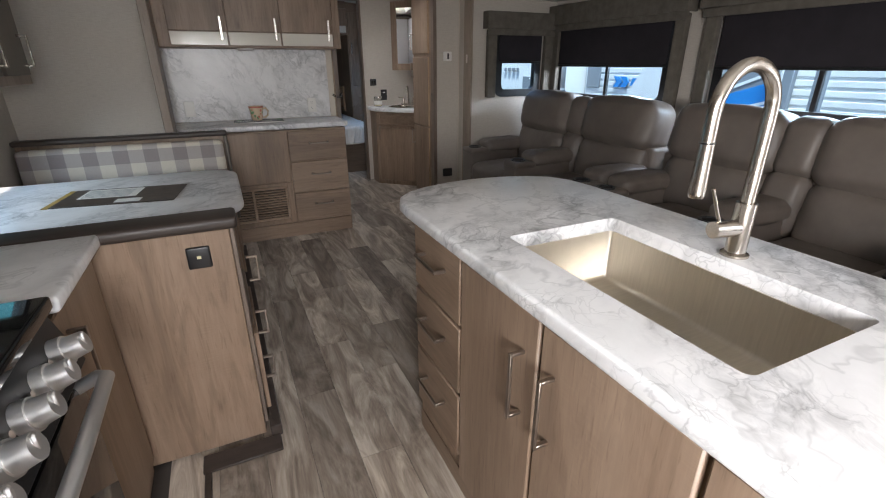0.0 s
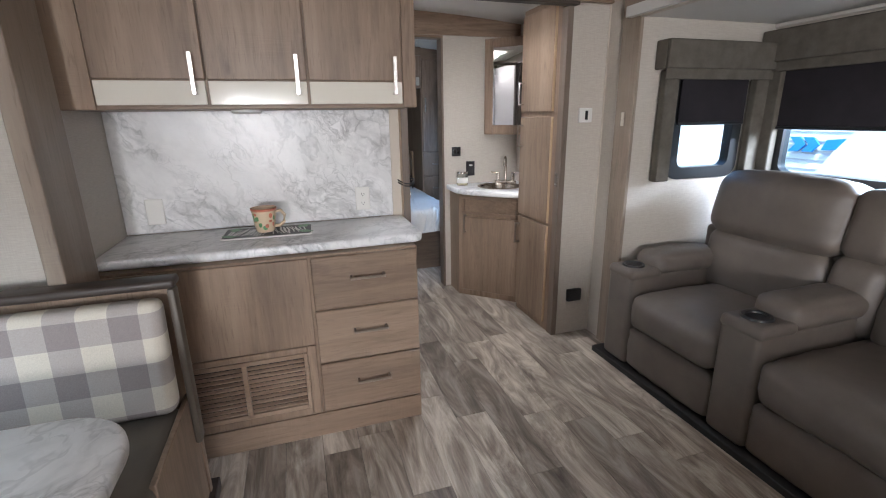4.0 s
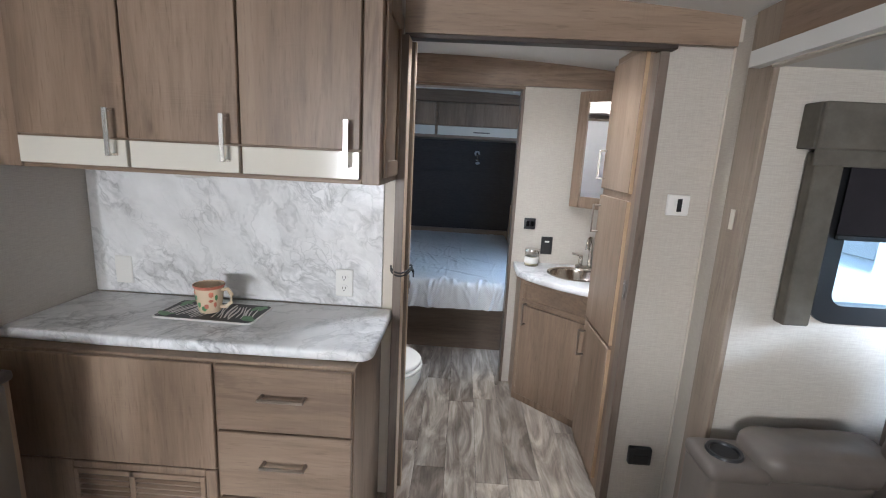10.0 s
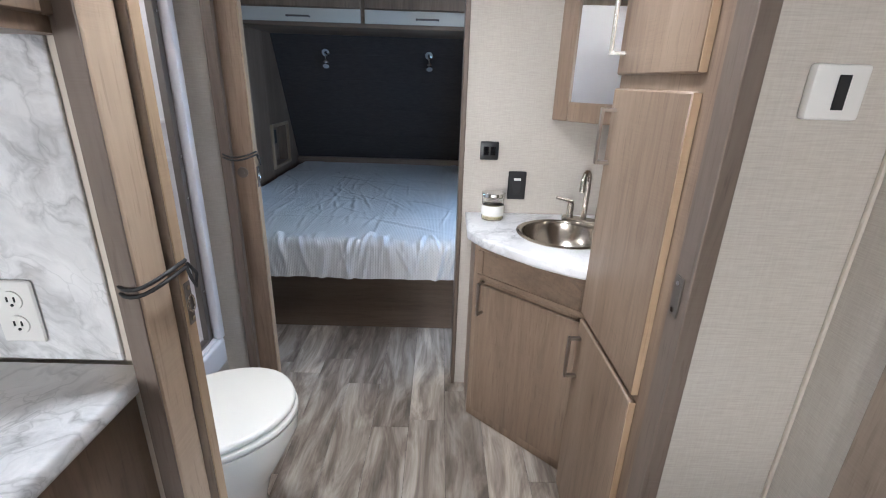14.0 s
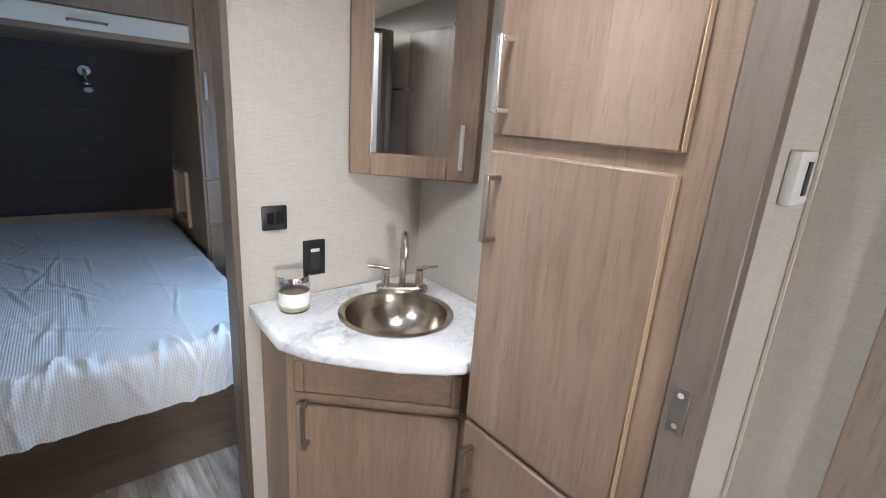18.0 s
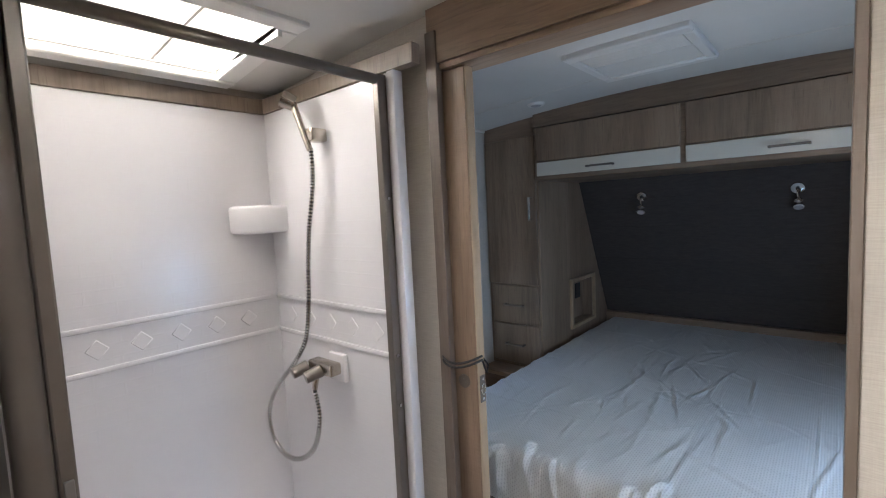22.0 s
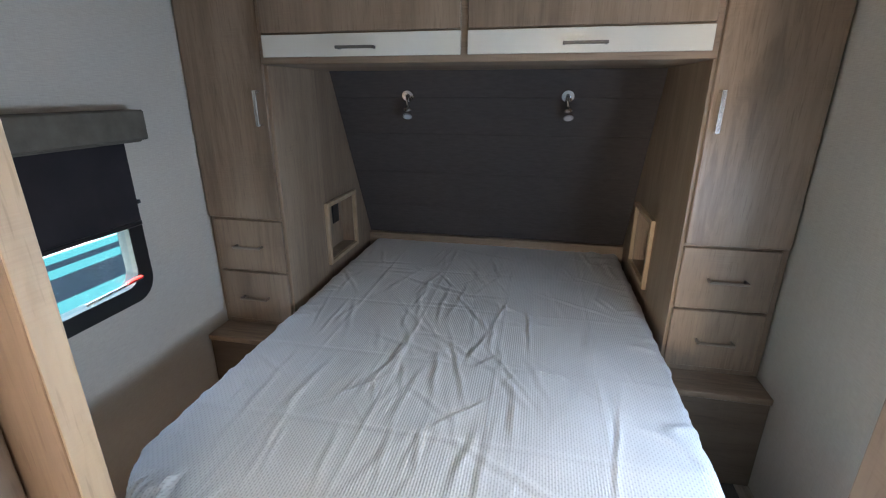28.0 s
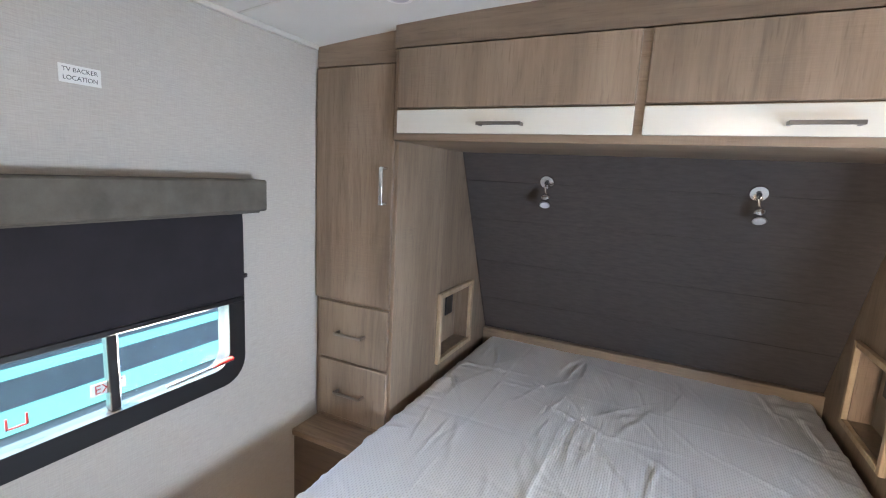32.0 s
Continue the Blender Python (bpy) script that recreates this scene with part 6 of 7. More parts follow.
part("dome", box_bm(0.12, 0.58, 4.4, 5.02, 2.262, 2.27, 0), SKYL, sk, "glowing frosted dome", smooth=False)

HX, HY = 1.7, 4.43
bv = thing("roof_hatch", "white framed roof hatch in the bathroom ceiling", "roof vent", (HX, HY, 2.08), kind="structure")
part("frame", joined(box_bm(HX - 0.2, HX - 0.16, HY - 0.2, HY + 0.2, 2.09, 2.12, 0.006), box_bm(HX + 0.16, HX + 0.2, HY - 0.2, HY + 0.2, 2.06, 2.11, 0.006), box_bm(HX - 0.16, HX + 0.16, HY - 0.2, HY - 0.16, 2.08, 2.115, 0.006), box_bm(HX - 0.16, HX + 0.16, HY + 0.16, HY + 0.2, 2.08, 2.115, 0.006)), WHITE, bv)
part("shaft", joined(box_bm(HX - 0.175, HX - 0.161, HY - 0.17, HY + 0.17, 2.12, 2.26, 0), box_bm(HX + 0.161, HX + 0.175, HY - 0.17, HY + 0.17, 2.11, 2.26, 0), box_bm(HX - 0.16, HX + 0.16, HY - 0.175, HY - 0.161, 2.115, 2.26, 0), box_bm(HX - 0.16, HX + 0.16, HY + 0.161, HY + 0.175, 2.115, 2.26, 0)), WHITE, bv, smooth=False)
part("lid", box_bm(HX - 0.18, HX + 0.18, HY - 0.18, HY + 0.18, 2.262, 2.27, 0), SKYL, bv, "glowing translucent lid", smooth=False)


# toilet
def toilet():
    t = thing("toilet", "white ceramic toilet with closed lid", "toilet", (1.1, 4.53, 0))
    m = Matrix.Translation((0.962, 4.405, 0)) @ pose(0, 0, 0, 0, 0, 34)

    def oval(sx, n=40, back=0.0, w=0.178, ln=0.43, x0=0.0):
        pts = []
        for k in range(n):
            a = 2 * math.pi * k / n
            cx, cy = math.cos(a), math.sin(a)
            x = x0 + ln / 2 + ln / 2 * math.copysign(abs(cx) ** (1.0 if cx > 0 else 0.62), cx)
            y = w * math.copysign(abs(cy) ** 0.88, cy)
            pts.append(((x - ln / 2 - x0) * sx + ln / 2 + x0, y * sx))
        return pts

    part("lid", turned(slab_bm(oval(1.0), 0.452, 0.476, 0.01, 3), m), BLADE, t)
    part("seat", turned(slab_bm(oval(1.03), 0.43, 0.449, 0.008, 2), m), BLADE, t)
    bm = bmesh.new()
    rings = []
    for s, z, dx in ((1.02, 0.427, 0), (1.0, 0.38, 0.0), (0.86, 0.3, -0.01), (0.68, 0.22, -0.02), (0.6, 0.12, -0.03), (0.64, 0.04, -0.03), (0.7, 0.0, -0.03)):
        rings.append([bm.verts.new((x + dx, y, z)) for x, y in oval(s)])
    for ra, rb in zip(rings, rings[1:]):
        for k in range(len(ra)):
            bm.faces.new((ra[k], ra[(k + 1) % len(ra)], rb[(k + 1) % len(ra)], rb[k]))
    bm.faces.new(rings[0])
    bm.faces.new(rings[-1])
    bmesh.ops.recalc_face_normals(bm, faces=bm.faces)
    part("bowl", turned(bm, m), BLADE, t)
    part("hinge_block", turned(box_bm(-0.06, 0.01, -0.13, 0.13, 0.3, 0.475, 0.028, 4), m), BLADE, t)
    part("label_bar", turned(box_bm(0.025, 0.03, -0.05, 0.05, 0.4762, 0.4766, 0), m), GREYS, t, smooth=False)
    hose = thing("toilet_hose", "grey water hose with black floor ring beside the toilet", "hose", (0.9, 4.3, 0))
    part("tube", tube_bm(smooth_path([(0.93, 4.37, 0.002), (0.93, 4.38, 0.06), (0.95, 4.42, 0.12), (0.99, 4.46, 0.17)], 6), 0.008, 10), GREYTRIM, hose)
    part("floor_ring", lathe_bm([(0.0, 0.0), (0.04, 0.0), (0.038, 0.012), (0.0, 0.015)], (0.93, 4.37)), RUBBER, hose)


toilet()

# towel bar on the wall opposite the mirror
tb = thing("towel_bar", "brushed nickel towel bar on the wall", "towel bar", (0.8, Y1 + 0.09, 1.57))
part("bar", cyl_bm((0.62, 4.3, 1.57), (0.95, 4.3, 1.57), 0.008, 12), NICKEL, tb)
for x in (0.64, 0.935):
    part("post", box_bm(x - 0.012, x + 0.012, Y1 + 0.078, 4.306, 1.558, 1.582, 0.004), NICKEL, tb)

# ---- bedroom ----
bed = thing("bed", "made queen bed with rumpled grey-white ribbed spread on oak base", "bed", (1.24, 6.8, 0))
part("base", box_bm(0.5, 1.98, 5.80, 7.86, 0.0, 0.36, 0.003), BEDW, bed, "oak bed base, darker than the tan oak")
part("mattress", slab_bm(rounded(0.46, 2.03, 5.67, 7.87, 0.28, "1100"), 0.361, 0.55, 0.05, 4), PAPER, bed, "white mattress")


def spread_bm():
    """The cover: flat on top with creases, rounded over the edge, hanging in soft folds at foot and sides."""
    bm = bmesh.new()
    nx, ny = 340, 250
    x0, x1, y0, y1 = 0.43, 2.06, 5.635, 7.87
    hang, r, rc = 0.175, 0.05, 0.28
    grid = []
    per = 0.5 * math.pi * r

    def bend(d):
        """Distance past the edge to (out, down)."""
        if d <= 0:
            return d, 0.0
        if d < per:
            return r * math.sin(d / r), r * (1 - math.cos(d / r))
        return r, r + d - per

    cr = random.Random(21)
    creases = []
    for _ in range(150):
        a = radians(90 + (cr.gauss(0, 20) if cr.random() < 0.75 else cr.gauss(60, 25)))
        creases.append((cr.gauss(1.25, 0.42), cr.uniform(5.85, 7.75), math.cos(a), math.sin(a), cr.uniform(0.06, 0.26), cr.uniform(0.006, 0.014), cr.uniform(0.002, 0.008)))
    u0, u1, v0, v1 = x0 - hang, x1 + hang, y0 - hang, y1
    pleats = []
    for k in range(64):
        big = cr.random() < 0.4
        pleats.append((x0 - 0.1 + 1.83 * (k + cr.uniform(-0.45, 0.45)) / 63, cr.gauss(0.0, 0.3), cr.uniform(0.009, 0.016) * (1.5 if big else 1), cr.uniform(0.006, 0.012) * (1.9 if big else 1), cr.uniform(-0.09, 0.05), cr.uniform(0.08, 0.22)))
    uu, vv = np.meshgrid(np.linspace(u0, u1, nx + 1), np.linspace(v0, v1, ny + 1))
    relief = np.zeros_like(uu)
    for cx, cy, ca, sa, ln, wd_, am in creases:
        al = (uu - cx) * ca + (vv - cy) * sa
        ac = (vv - cy) * ca - (uu - cx) * sa + 0.25 * wd_ * np.sin(al * 40)
        q = ac / wd_
        relief += am * np.exp(-(al / ln) ** 2 * 1.6) * (np.exp(-q * q) - 0.45 * np.exp(-((q - 1.9) ** 2)))
    for j in range(ny + 1):
        row = []
        v = v0 + (v1 - v0) * (j / ny)
        for i in range(nx + 1):
            u = u0 + (u1 - u0) * (i / nx)
            dx = max(x0 + rc - u, u - (x1 - rc), 0)
            dy = max(y0 + rc - v, 0)
            d = max(dx, dy) - (rc - r)
            o, dn = bend(d)
            cu, cvv = min(max(u, x0 + rc), x1 - rc), max(v, y0 + rc)
            q = math.hypot(dx, dy)
            if q > 0:
                x, y = cu + (u - cu) / q * (rc - r + o), cvv + (v - cvv) / q * (rc - r + o)
            else:
                x, y = u, v
            z = 0.585 - dn
            side = u if dy >= dx else v
            if d > -0.12:
                h = 0.0
                for ps, sl, pw, pa, ds, ln in pleats:
                    q = (side - (ps if dy >= dx else ps + 5.3) - sl * (d - 0.05)) / pw
                    if -3.5 < q < 3.5 and d > ds:
                        g = min(1.0, (d - ds) / 0.04) * math.exp(-max(0.0, d - ds - ln) / 0.05)
                        h += pa * g * (math.exp(-abs(q) ** 1.6) - 0.4 * math.exp(-((q - 1.7) ** 2)))
                h += 0.006 * min(1.0, max(0.0, d / 0.08)) * noise.noise(Vector((side * 6.0, d * 9.0, 7.0)))
                h *= 0.8 if dy >= dx else 0.3
                ang = min(max(d, 0.0) / r, 0.5 * math.pi)
                z += h * math.cos(ang)
                if dy >= dx:
                    y -= h * math.sin(ang)
                else:
                    x += (1 if u > cu else -1) * h * math.sin(ang)
            if d <= per:
                k = 1 - 0.6 * max(d, 0) / per
                z += k * (0.007 * noise.noise(Vector((u * 2.1 + 0.5 * v, v * 1.6, 0.3))) + 0.0025 * noise.noise(Vector((u * 9, v * 6, 1.3))))
                z += 0.8 * k * relief[j, i]
                for fx in (0.72, 1.05, 1.42, 1.78):
                    z += k * 0.0022 * math.exp(-((u - fx) / 0.007) ** 2)
                for fy in (6.05, 6.45, 6.9, 7.35):
                    z += k * 0.0022 * math.exp(-((v - fy) / 0.007) ** 2)
            else:
                s = u if dy >= dx else v
                f = max(0.0, (d - per) / (hang - per)) ** 0.6
                w = 0.006 * noise.noise(Vector((s * 9, 1.0, 0))) + 0.004 * noise.noise(Vector((s * 23, 4.0, 0)))
                if dy >= dx:
                    y -= f * (w + 0.012)
                else:
                    x += (1 if u > cu else -1) * f * (0.4 * w + 0.004)
                z += f * 0.004 * noise.noise(Vector((s * 4.0, 3.0, 0)))
            if v > y1 - 0.25 and (u > x1 - 0.2):
                z += 0.015 * noise.noise(Vector((u * 14, v * 14, 0)))
            row.append(bm.verts.new((x, y, z)))
        grid.append(row)
    for j in range(ny):
        for i in range(nx):
            bm.faces.new((grid[j][i], grid[j][i + 1], grid[j + 1][i + 1], grid[j + 1][i]))
    bmesh.ops.recalc_face_normals(bm, faces=bm.faces)
    return bm


part("bedspread", spread_bm(), COVER, bed, "grey-white ribbed bedspread with soft creases")

WY = 6.82
for side, (x0, x1, xi) in (("l", (0.003, 0.395, 0.395)), ("r", (2.085, W - 0.003, 2.085))):
    wd = thing("wardrobe", "tan oak wardrobe with one door and two drawers beside the bed", "wardrobe", ((x0 + x1) / 2, 7.3, 0.44), "bedside wardrobes")
    inner = 1 if side == "l" else -1
    cy0, cy1, cz0, cz1 = (7.24, 7.6, 0.65, 0.955)
    part("carcass", box_bm(x0, x1, WY + 0.001, 7.2, 0.441, 1.984, 0.002), WOODZ, wd)
    wx0, wx1 = (x0, xi - 0.075) if side == "l" else (xi + 0.075, x1)
    for pc in ((x0, x1, 7.2, cy0, 0.441, 1.984), (x0, x1, cy1, 8.015, 0.441, 1.984), (x0, x1, cy0, cy1, cz1, 1.984), (x0, x1, cy0, cy1, 0.441, cz0), (wx0, wx1, cy0, cy1, cz0, cz1)):
        part("side_board", box_bm(*pc, 0), WOODZ, wd, smooth=False)
    a, b = (x0 + 0.005, x1 - 0.012) if side == "l" else (x0 + 0.012, x1 - 0.005)
    d = part("door", box_bm(a, b, WY - 0.018, WY, 1.0, 1.94, 0.004), WOODZ, wd)
    hx = b - 0.03 if side == "l" else a + 0.026
    part("handle", pull((hx, WY - 0.018, 1.49), "z", 0.145, (0, -1, 0), 0.016), POLISH, d, "polished bar pull")
    a2, b2 = (x0 + 0.03, x1 - 0.012) if side == "l" else (x0 + 0.012, x1 - 0.03)
    for z0, z1 in ((0.737, 0.99), (0.47, 0.727)):
        d = part("drawer", box_bm(a2, b2, WY - 0.018, WY, z0, z1, 0.004), WOODZ, wd)
        part("handle", pull(((a2 + b2) / 2, WY - 0.018, (z0 + z1) / 2), "x", 0.14, (0, -1, 0)), PULL, d, "nickel bar pull")
    lo_, hi_ = (xi + 0.0005, xi + 0.022) if side == "l" else (xi - 0.022, xi - 0.0005)
    part("niche_frame", joined(box_bm(lo_, hi_, cy0 - 0.025, cy0, cz0 - 0.025, cz1 + 0.025, 0.003), box_bm(lo_, hi_, cy1, cy1 + 0.025, cz0 - 0.025, cz1 + 0.025, 0.003), box_bm(lo_, hi_, cy0, cy1, cz1, cz1 + 0.025, 0.003), box_bm(lo_, hi_, cy0, cy1, cz0 - 0.025, cz0, 0.003)), EDGE, wd, "pale oak niche frame")
    nx_ = xi - 0.0745 if side == "l" else xi + 0.0745
    for y, w2 in ((7.34, 0.05), (7.46, 0.085)):
        l2, h2 = sorted((nx_, nx_ + inner * 0.008))
        part("niche_outlet", box_bm(l2, h2, y, y + w2, 0.795, 0.91, 0.003), BLACK, wd, "black outlet")
    ns = thing("bedside_ledge", "tan oak ledge box under a wardrobe", "ledge", ((x0 + x1) / 2, 7.3, 0))
    lx0, lx1 = (x0, x1 + 0.02) if side == "l" else (x0 - 0.02, x1)
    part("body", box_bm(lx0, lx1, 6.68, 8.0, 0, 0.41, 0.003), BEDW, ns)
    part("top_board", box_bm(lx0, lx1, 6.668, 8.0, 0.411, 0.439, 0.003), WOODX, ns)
part("ledge_socket", box_bm(2.04, 2.062, 6.70, 6.74, 0.24, 0.3, 0.004), BLACK, ns)

OY = 6.777
ov = thing("overbed_cabinet", "tan oak cabinet over the bed with glossy white lower panels", "cabinet", (1.24, 7.1, 1.675))
part("carcass", box_bm(0.397, 2.083, OY + 0.001, 7.5, 1.66, 1.98, 0.003), WOODX, ov)
part("arched_rail", arched_bm(0.397, 2.083, OY - 0.004, OY + 0.03, 1.982), WOODX, ov)
for x0, x1 in ((0.003, 0.394), (2.086, W - 0.003)):
    part("wardrobe_rail", arched_bm(x0, x1, WY - 0.004, WY + 0.03, 1.945), WOODX, ov)
for x0, x1 in ((0.42, 1.217), (1.243, 2.06)):
    d = part("door", box_bm(x0, x1, OY - 0.017, OY, 1.772, 1.976, 0.003), WOODZ, ov)
    w_ = part("white_panel", box_bm(x0, x1, OY - 0.017, OY, 1.685, 1.766, 0.002), GLOSSW, ov, "glossy white lower panel")
    part("handle", pull(((x0 + x1) / 2, OY - 0.017, 1.715), "x", 0.15, (0, -1, 0)), BRONZE, w_, "dark bar pull")

hb = thing("headboard", "charcoal fabric headboard wall sloping over the bed", "headboard", (1.24, 7.7, 0.6))
bmh = bmesh.new()
vsA = [bmh.verts.new(p) for p in ((0.398, 7.9, 0.634), (2.082, 7.9, 0.634), (2.082, 7.39, 1.7), (0.398, 7.39, 1.7))]
fa = bmh.faces.new(vsA)
upg = bmesh.ops.extrude_face_region(bmh, geom=[fa])
bmesh.ops.translate(bmh, verts=[v for v in upg["geom"] if isinstance(v, bmesh.types.BMVert)], vec=(0, 0.03, 0.012))
bmesh.ops.recalc_face_normals(bmh, faces=bmh.faces)
part("panel", bmh, HEADB, hb, smooth=False)
for k in (0.22, 0.44, 0.66, 0.84):
    y, z = 7.915 - 0.525 * k, 0.605 + 1.095 * k
    part("seam", tube_bm([(0.4, y - 0.001, z), (1.24, y - 0.001, z), (2.08, y - 0.001, z)], 0.0022, 6), HEADB, hb)
part("ledge", box_bm(0.398, 2.082, 7.865, 7.95, 0.44, 0.633, 0.004), WOODX, hb, "tan oak ledge")
for x in (0.815, 1.645):
    rl = thing("reading_light", "small chrome reading light on the headboard", "lamp", (x, 7.46, 1.5), "reading lights")
    n_ = Vector((0, -0.9, -0.43)).normalized()
    p = Vector((x, 7.915 - 0.525 * 0.853, 0.605 + 1.095 * 0.853))
    part("mount", cyl_bm(p, p + n_ * 0.012, 0.034, 26, 0.031), CHROME, rl)
    part("switch", cyl_bm(p + n_ * 0.012, p + n_ * 0.02, 0.01, 12), BLACK, rl)
    e = p + n_ * 0.036 + Vector((0.004, 0, -0.05))
    part("arm", tube_bm([p + n_ * 0.012, p + n_ * 0.034 + Vector((0, 0, -0.012)), e], 0.005, 10), CHROME, rl)
    part("joint", cyl_bm(e + Vector((0, 0, 0.006)), e + Vector((0.002, -0.012, -0.008)), 0.014, 18, 0.019), CHROME, rl)
    f2 = e + Vector((0.002, -0.008, -0.03))
    part("head", joined(cyl_bm(f2 + Vector((0, 0.006, 0.014)), f2 + Vector((0.002, -0.016, -0.012)), 0.017, 18, 0.025)), CHROME, rl, "chrome lamp head")
    part("head_lens", cyl_bm(f2 + Vector((0.002, -0.0162, -0.0122)), f2 + Vector((0.0022, -0.018, -0.0145)), 0.02, 18), LENS, rl)

sg = thing("wall_notice", "white notice label about a television on the beige wall", "sign", (0.0, 5.965, 1.72))
part("card", box_bm(0.0005, 0.0015, 5.92, 6.012, 1.717, 1.76, 0), WHITE, sg, smooth=False)
writing("TV BACKER", 0.015, Matrix.Translation((0.0021, 5.966, 1.748)) @ pose(0, 0, 0, 90, 0, 90), BLACK, sg)
writing("LOCATION", 0.015, Matrix.Translation((0.0021, 5.966, 1.729)) @ pose(0, 0, 0, 90, 0, 90), BLACK, sg)

# ---- outside ----
structure("ground", box_bm(-400, 400, -400, 400, -1.0, -0.8, 0), ASPHALT, "grey asphalt lot")


def trailer(x, y0, y1, side, label, marks, ribbed=True):
    """A parked trailer: ribbed white side, dark windows and coloured stripes."""
    t = thing("parked_trailer", label, "trailer", (x, (y0 + y1) / 2, -0.8))
    dx = 2.4 * side
    lo_, hi_ = sorted((x, x + dx))
    part("body", box_bm(lo_, hi_, y0, y1, -0.35, 2.6, 0.08, 3), SIDING, t)
    for i in range(16 if ribbed else 0):
        z = 0.45 + i * 0.09
        a, b = sorted((x - 0.012 * side, x))
        part("siding_rib", box_bm(a, b, y0 + 0.1, y1 - 0.1, z, z + 0.06, 0.006), SIDING, t)
    for (m, a, b, c, d) in marks:
        l2, h2 = sorted((x - 0.03 * side, x - 0.014 * side))
        part("decal" if m is not GLASSB else "window_pane", box_bm(l2, h2, a, b, c, d, 0.004), m, t)
    for yy in (y0 + 1.6, y1 - 1.6):
        part("wheel", cyl_bm((x + 0.02 * side, yy, -0.45), (x + 0.25 * side, yy, -0.45), 0.35, 24), RUBBER, t)
    return t


trailer(5.6, -3.0, 6.0, 1, "white parked trailer with blue and grey decals", [(GREYS, 5.62, 5.9, 0.95, 1.3), (GLASSB, -0.6, 0.5, 1.0, 1.5)])
trailer(4.9, 6.1, 12.5, 1, "white parked trailer with grey lettering bars", [(GREYS, 6.75, 6.82, 1.17, 1.23), (GREYS, 6.86, 6.95, 1.17, 1.23), (GREYS, 6.99, 7.08, 1.17, 1.23), (GREYS, 7.12, 7.18, 1.17, 1.23), (GREYS, 6.15, 6.62, 0.84, 1.1)], False)
trailer(-3.4, -2.0, 12.5, -1, "white parked trailer with dark stripes", [(GREYS, -1.9, 9.4, 0.92, 1.06), (GREYS, -1.9, 9.4, 1.12, 1.34), (GREYS, -1.9, 9.4, 0.5, 0.62)], False)

nose = thing("parked_trailer", "white rounded trailer nose with dark and blue slanting decals", "trailer", (5.35, 3.7, -0.8))


def upright_slab(points, x0, x1):
    """A board across the x axis with the given (y, z) outline."""
    g = bmesh.new()
    fc = g.faces.new([g.verts.new((x0, y, z)) for y, z in points])
    ex = bmesh.ops.extrude_face_region(g, geom=[fc])
    bmesh.ops.translate(g, verts=[v for v in ex["geom"] if isinstance(v, bmesh.types.BMVert)], vec=(x1 - x0, 0, 0))
    bmesh.ops.recalc_face_normals(g, faces=g.faces)
    return g


part("nose_cap", upright_slab([(5.02, -0.5), (5.0, 0.45), (4.9, 0.76), (4.75, 1.0), (4.6, 1.2), (4.35, 1.5), (4.0, 1.8), (3.5, 2.0), (2.9, 2.05), (2.9, -0.5)], 5.3, 5.56), SIDING, nose, "white curved front cap", smooth=False)
part("dark_decal", upright_slab([(4.2, 0.66), (3.68, 1.3), (2.92, 1.3), (2.92, 0.66)], 5.292, 5.299), GREYS, nose, "slanting grey decal", smooth=False)
part("blue_decal", upright_slab([(3.95, 0.74), (3.5, 0.95), (2.94, 1.13), (2.94, 0.78)], 5.284, 5.291), BLUE, nose, "slanting blue decal", smooth=False)
part("white_line", upright_slab([(3.7, 0.93), (2.94, 1.24), (2.94, 1.21), (3.64, 0.92)], 5.284, 5.291), SIDING, nose, smooth=False)
part("white_line", upright_slab([(3.6, 0.76), (2.94, 0.95), (2.94, 0.92), (3.5, 0.75)], 5.276, 5.283), SIDING, nose, smooth=False)
for y in (2.62, 2.36):
    part("awning_post", box_bm(5.0, 5.06, y, y + 0.09, -0.8, 2.2, 0.006), GREYS, nose, "grey awning post")
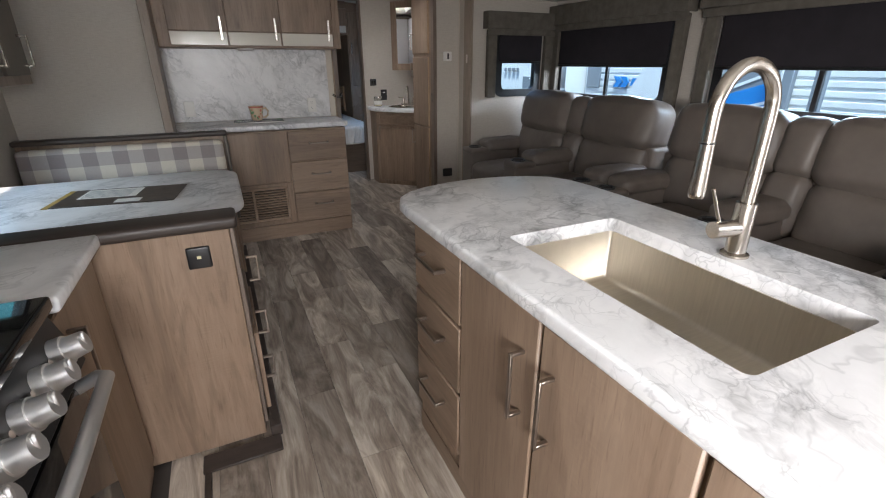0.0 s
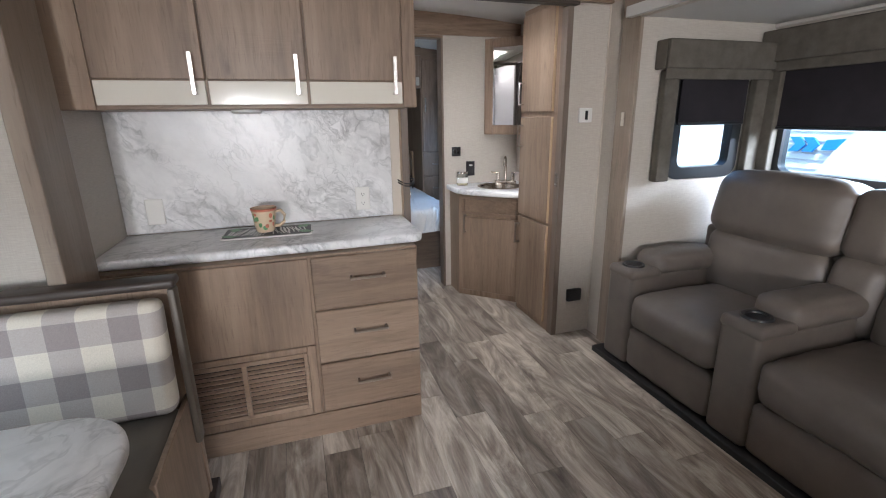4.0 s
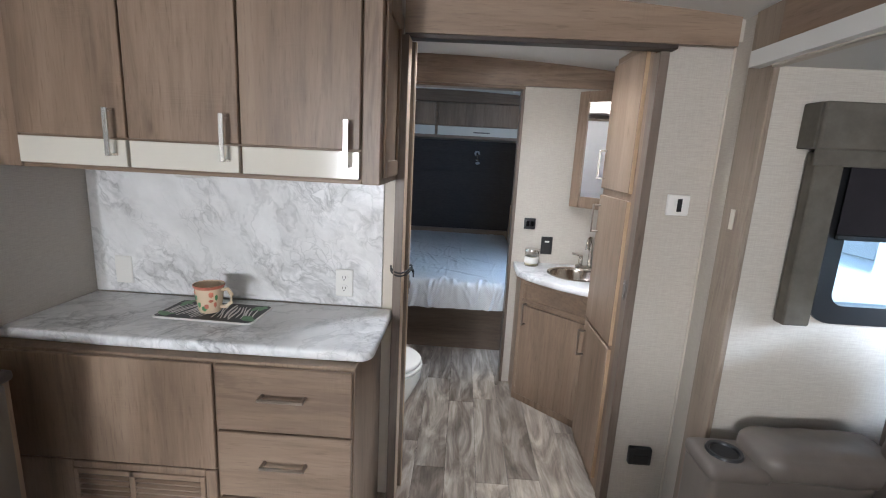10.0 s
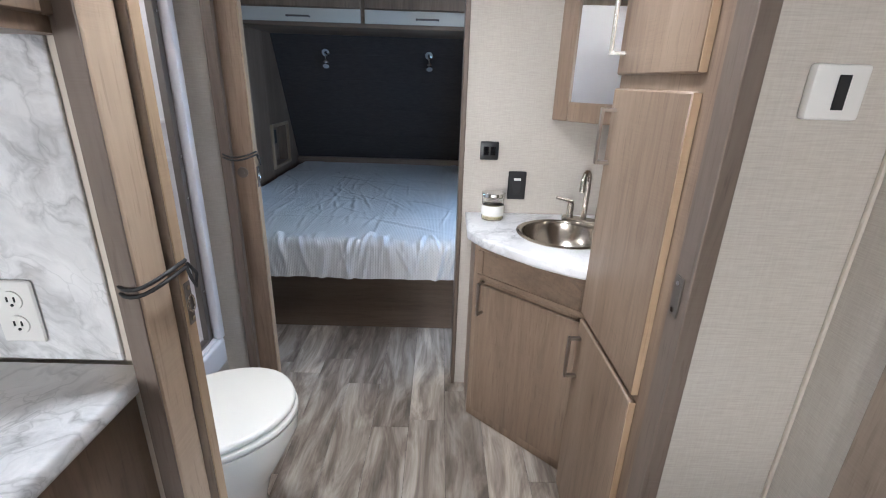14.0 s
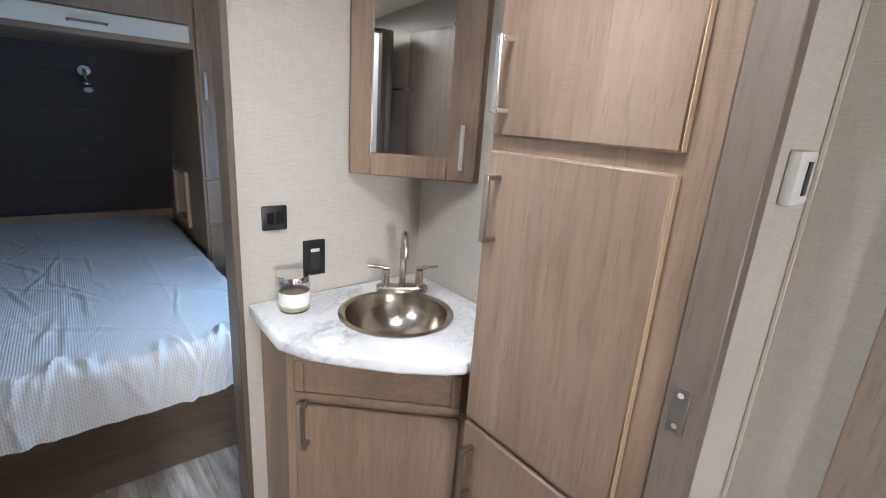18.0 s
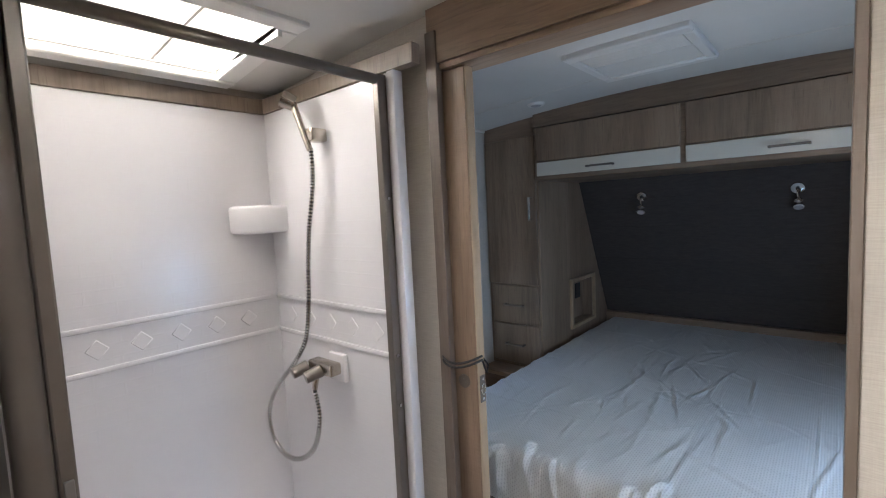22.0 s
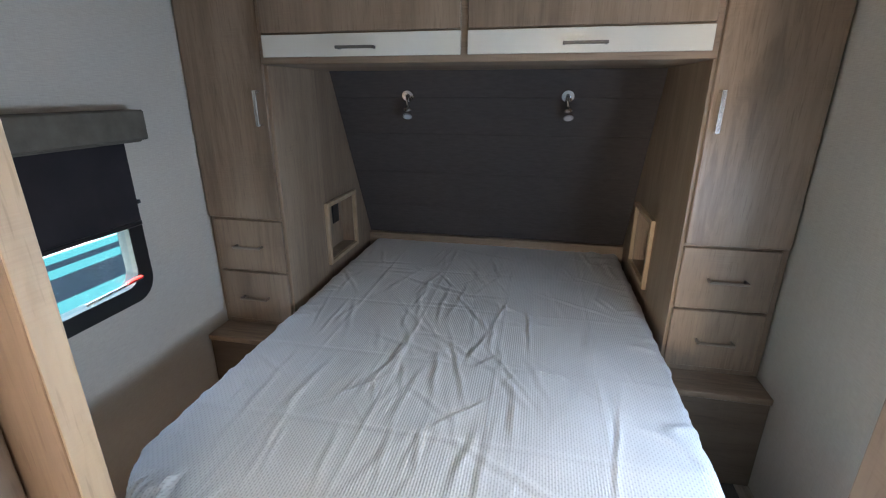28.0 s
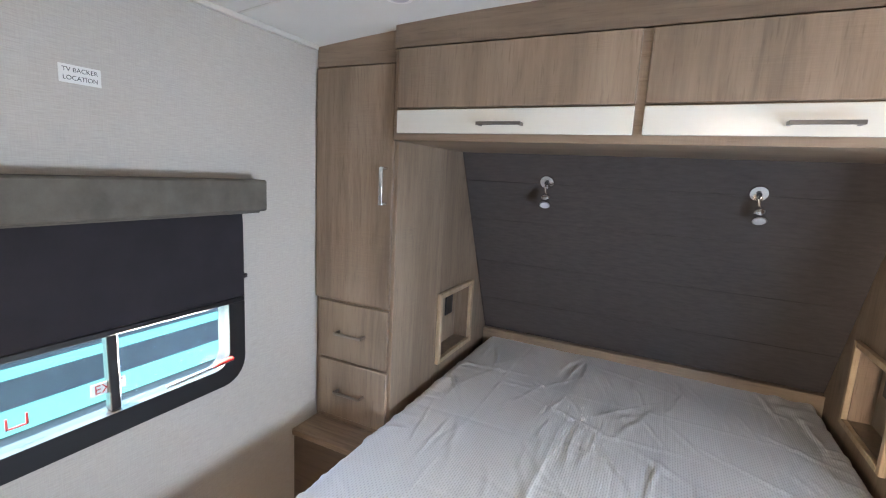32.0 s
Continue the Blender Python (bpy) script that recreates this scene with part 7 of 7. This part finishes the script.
for k in range(2):
    y = 5.33 - 0.13 * k
    part("blue_chevron", upright_slab([(y, 0.98), (y - 0.06, 1.05), (y, 1.12), (y - 0.1, 1.12), (y - 0.16, 1.05), (y - 0.1, 0.98)], 5.555, 5.575), BLUE, nose, smooth=False)
part("blue_stroke", upright_slab([(5.02, 1.0), (4.98, 1.1), (4.66, 1.13), (4.8, 1.02)], 5.555, 5.575), BLUE, nose, smooth=False)
# Added glowing sheets outside the panes; the outdoor brightness is their emission.
structure("backdrop", box_bm(-3.36, -3.35, 5.2, 12.4, -0.78, 2.4, 0), GLOW, "glowing cyan sheet added as daylight outside the bedroom window")
structure("backdrop_upper", box_bm(-3.28, -3.27, 5.2, 12.4, -0.03, 2.4, 0), GLOWU, "upper glowing cyan sheet added as daylight outside the bedroom window")
structure("backdrop_dinette", box_bm(-1.82, -1.81, 4.3, 5.75, -0.78, 1.5, 0), GLOWD, "glowing cyan sheet added as daylight outside the dinette window")
structure("backdrop_dinette_band", box_bm(-1.8, -1.79, 4.3, 5.75, 0.6, 0.635, 0), GREYS, "grey band in front of the glowing sheet")
for z0, z1 in ((-0.18, -0.12), (-0.53, -0.28)):
    structure("backdrop_band", box_bm(-3.3, -3.29, 5.2, 12.4, z0, z1, 0), TEAL, "dark teal band in the distance")

# ---- floor planks ----
rng = random.Random(11)
PW, n = 0.152, 0
x = -0.02
rows = 0
while x < W + 0.02:
    y = -1.75 - rng.random() * 0.9
    while y < 7.0:
        ln = rng.choice((0.91, 0.91, 0.61, 0.76))
        a, b = max(y, -1.75), min(y + ln, 7.0)
        xa, xb = x, min(x + PW, W + 0.02)
        hidden = b < -0.6 or (0.9 < xa and xb < 1.45 and b < 1.3) or (0.06 < xa and xb < 1.18 and 3.72 < a and b < 5.3 and xb < 0.75) or (a > 6.0)
        if b - a > 0.03 and xb - xa > 0.02 and not hidden:
            bm = bmesh.new()
            bmesh.ops.create_cube(bm, size=1)
            for v in bm.verts:
                v.co = Vector((xa + 0.0008 + (v.co.x + 0.5) * (xb - xa - 0.0016), a + 0.0008 + (v.co.y + 0.5) * (b - a - 0.0016), -0.0045 + (v.co.z + 0.5) * 0.0045))
            part("plank", bm, FLOORM, floor, smooth=False)
        y += ln
    x += PW
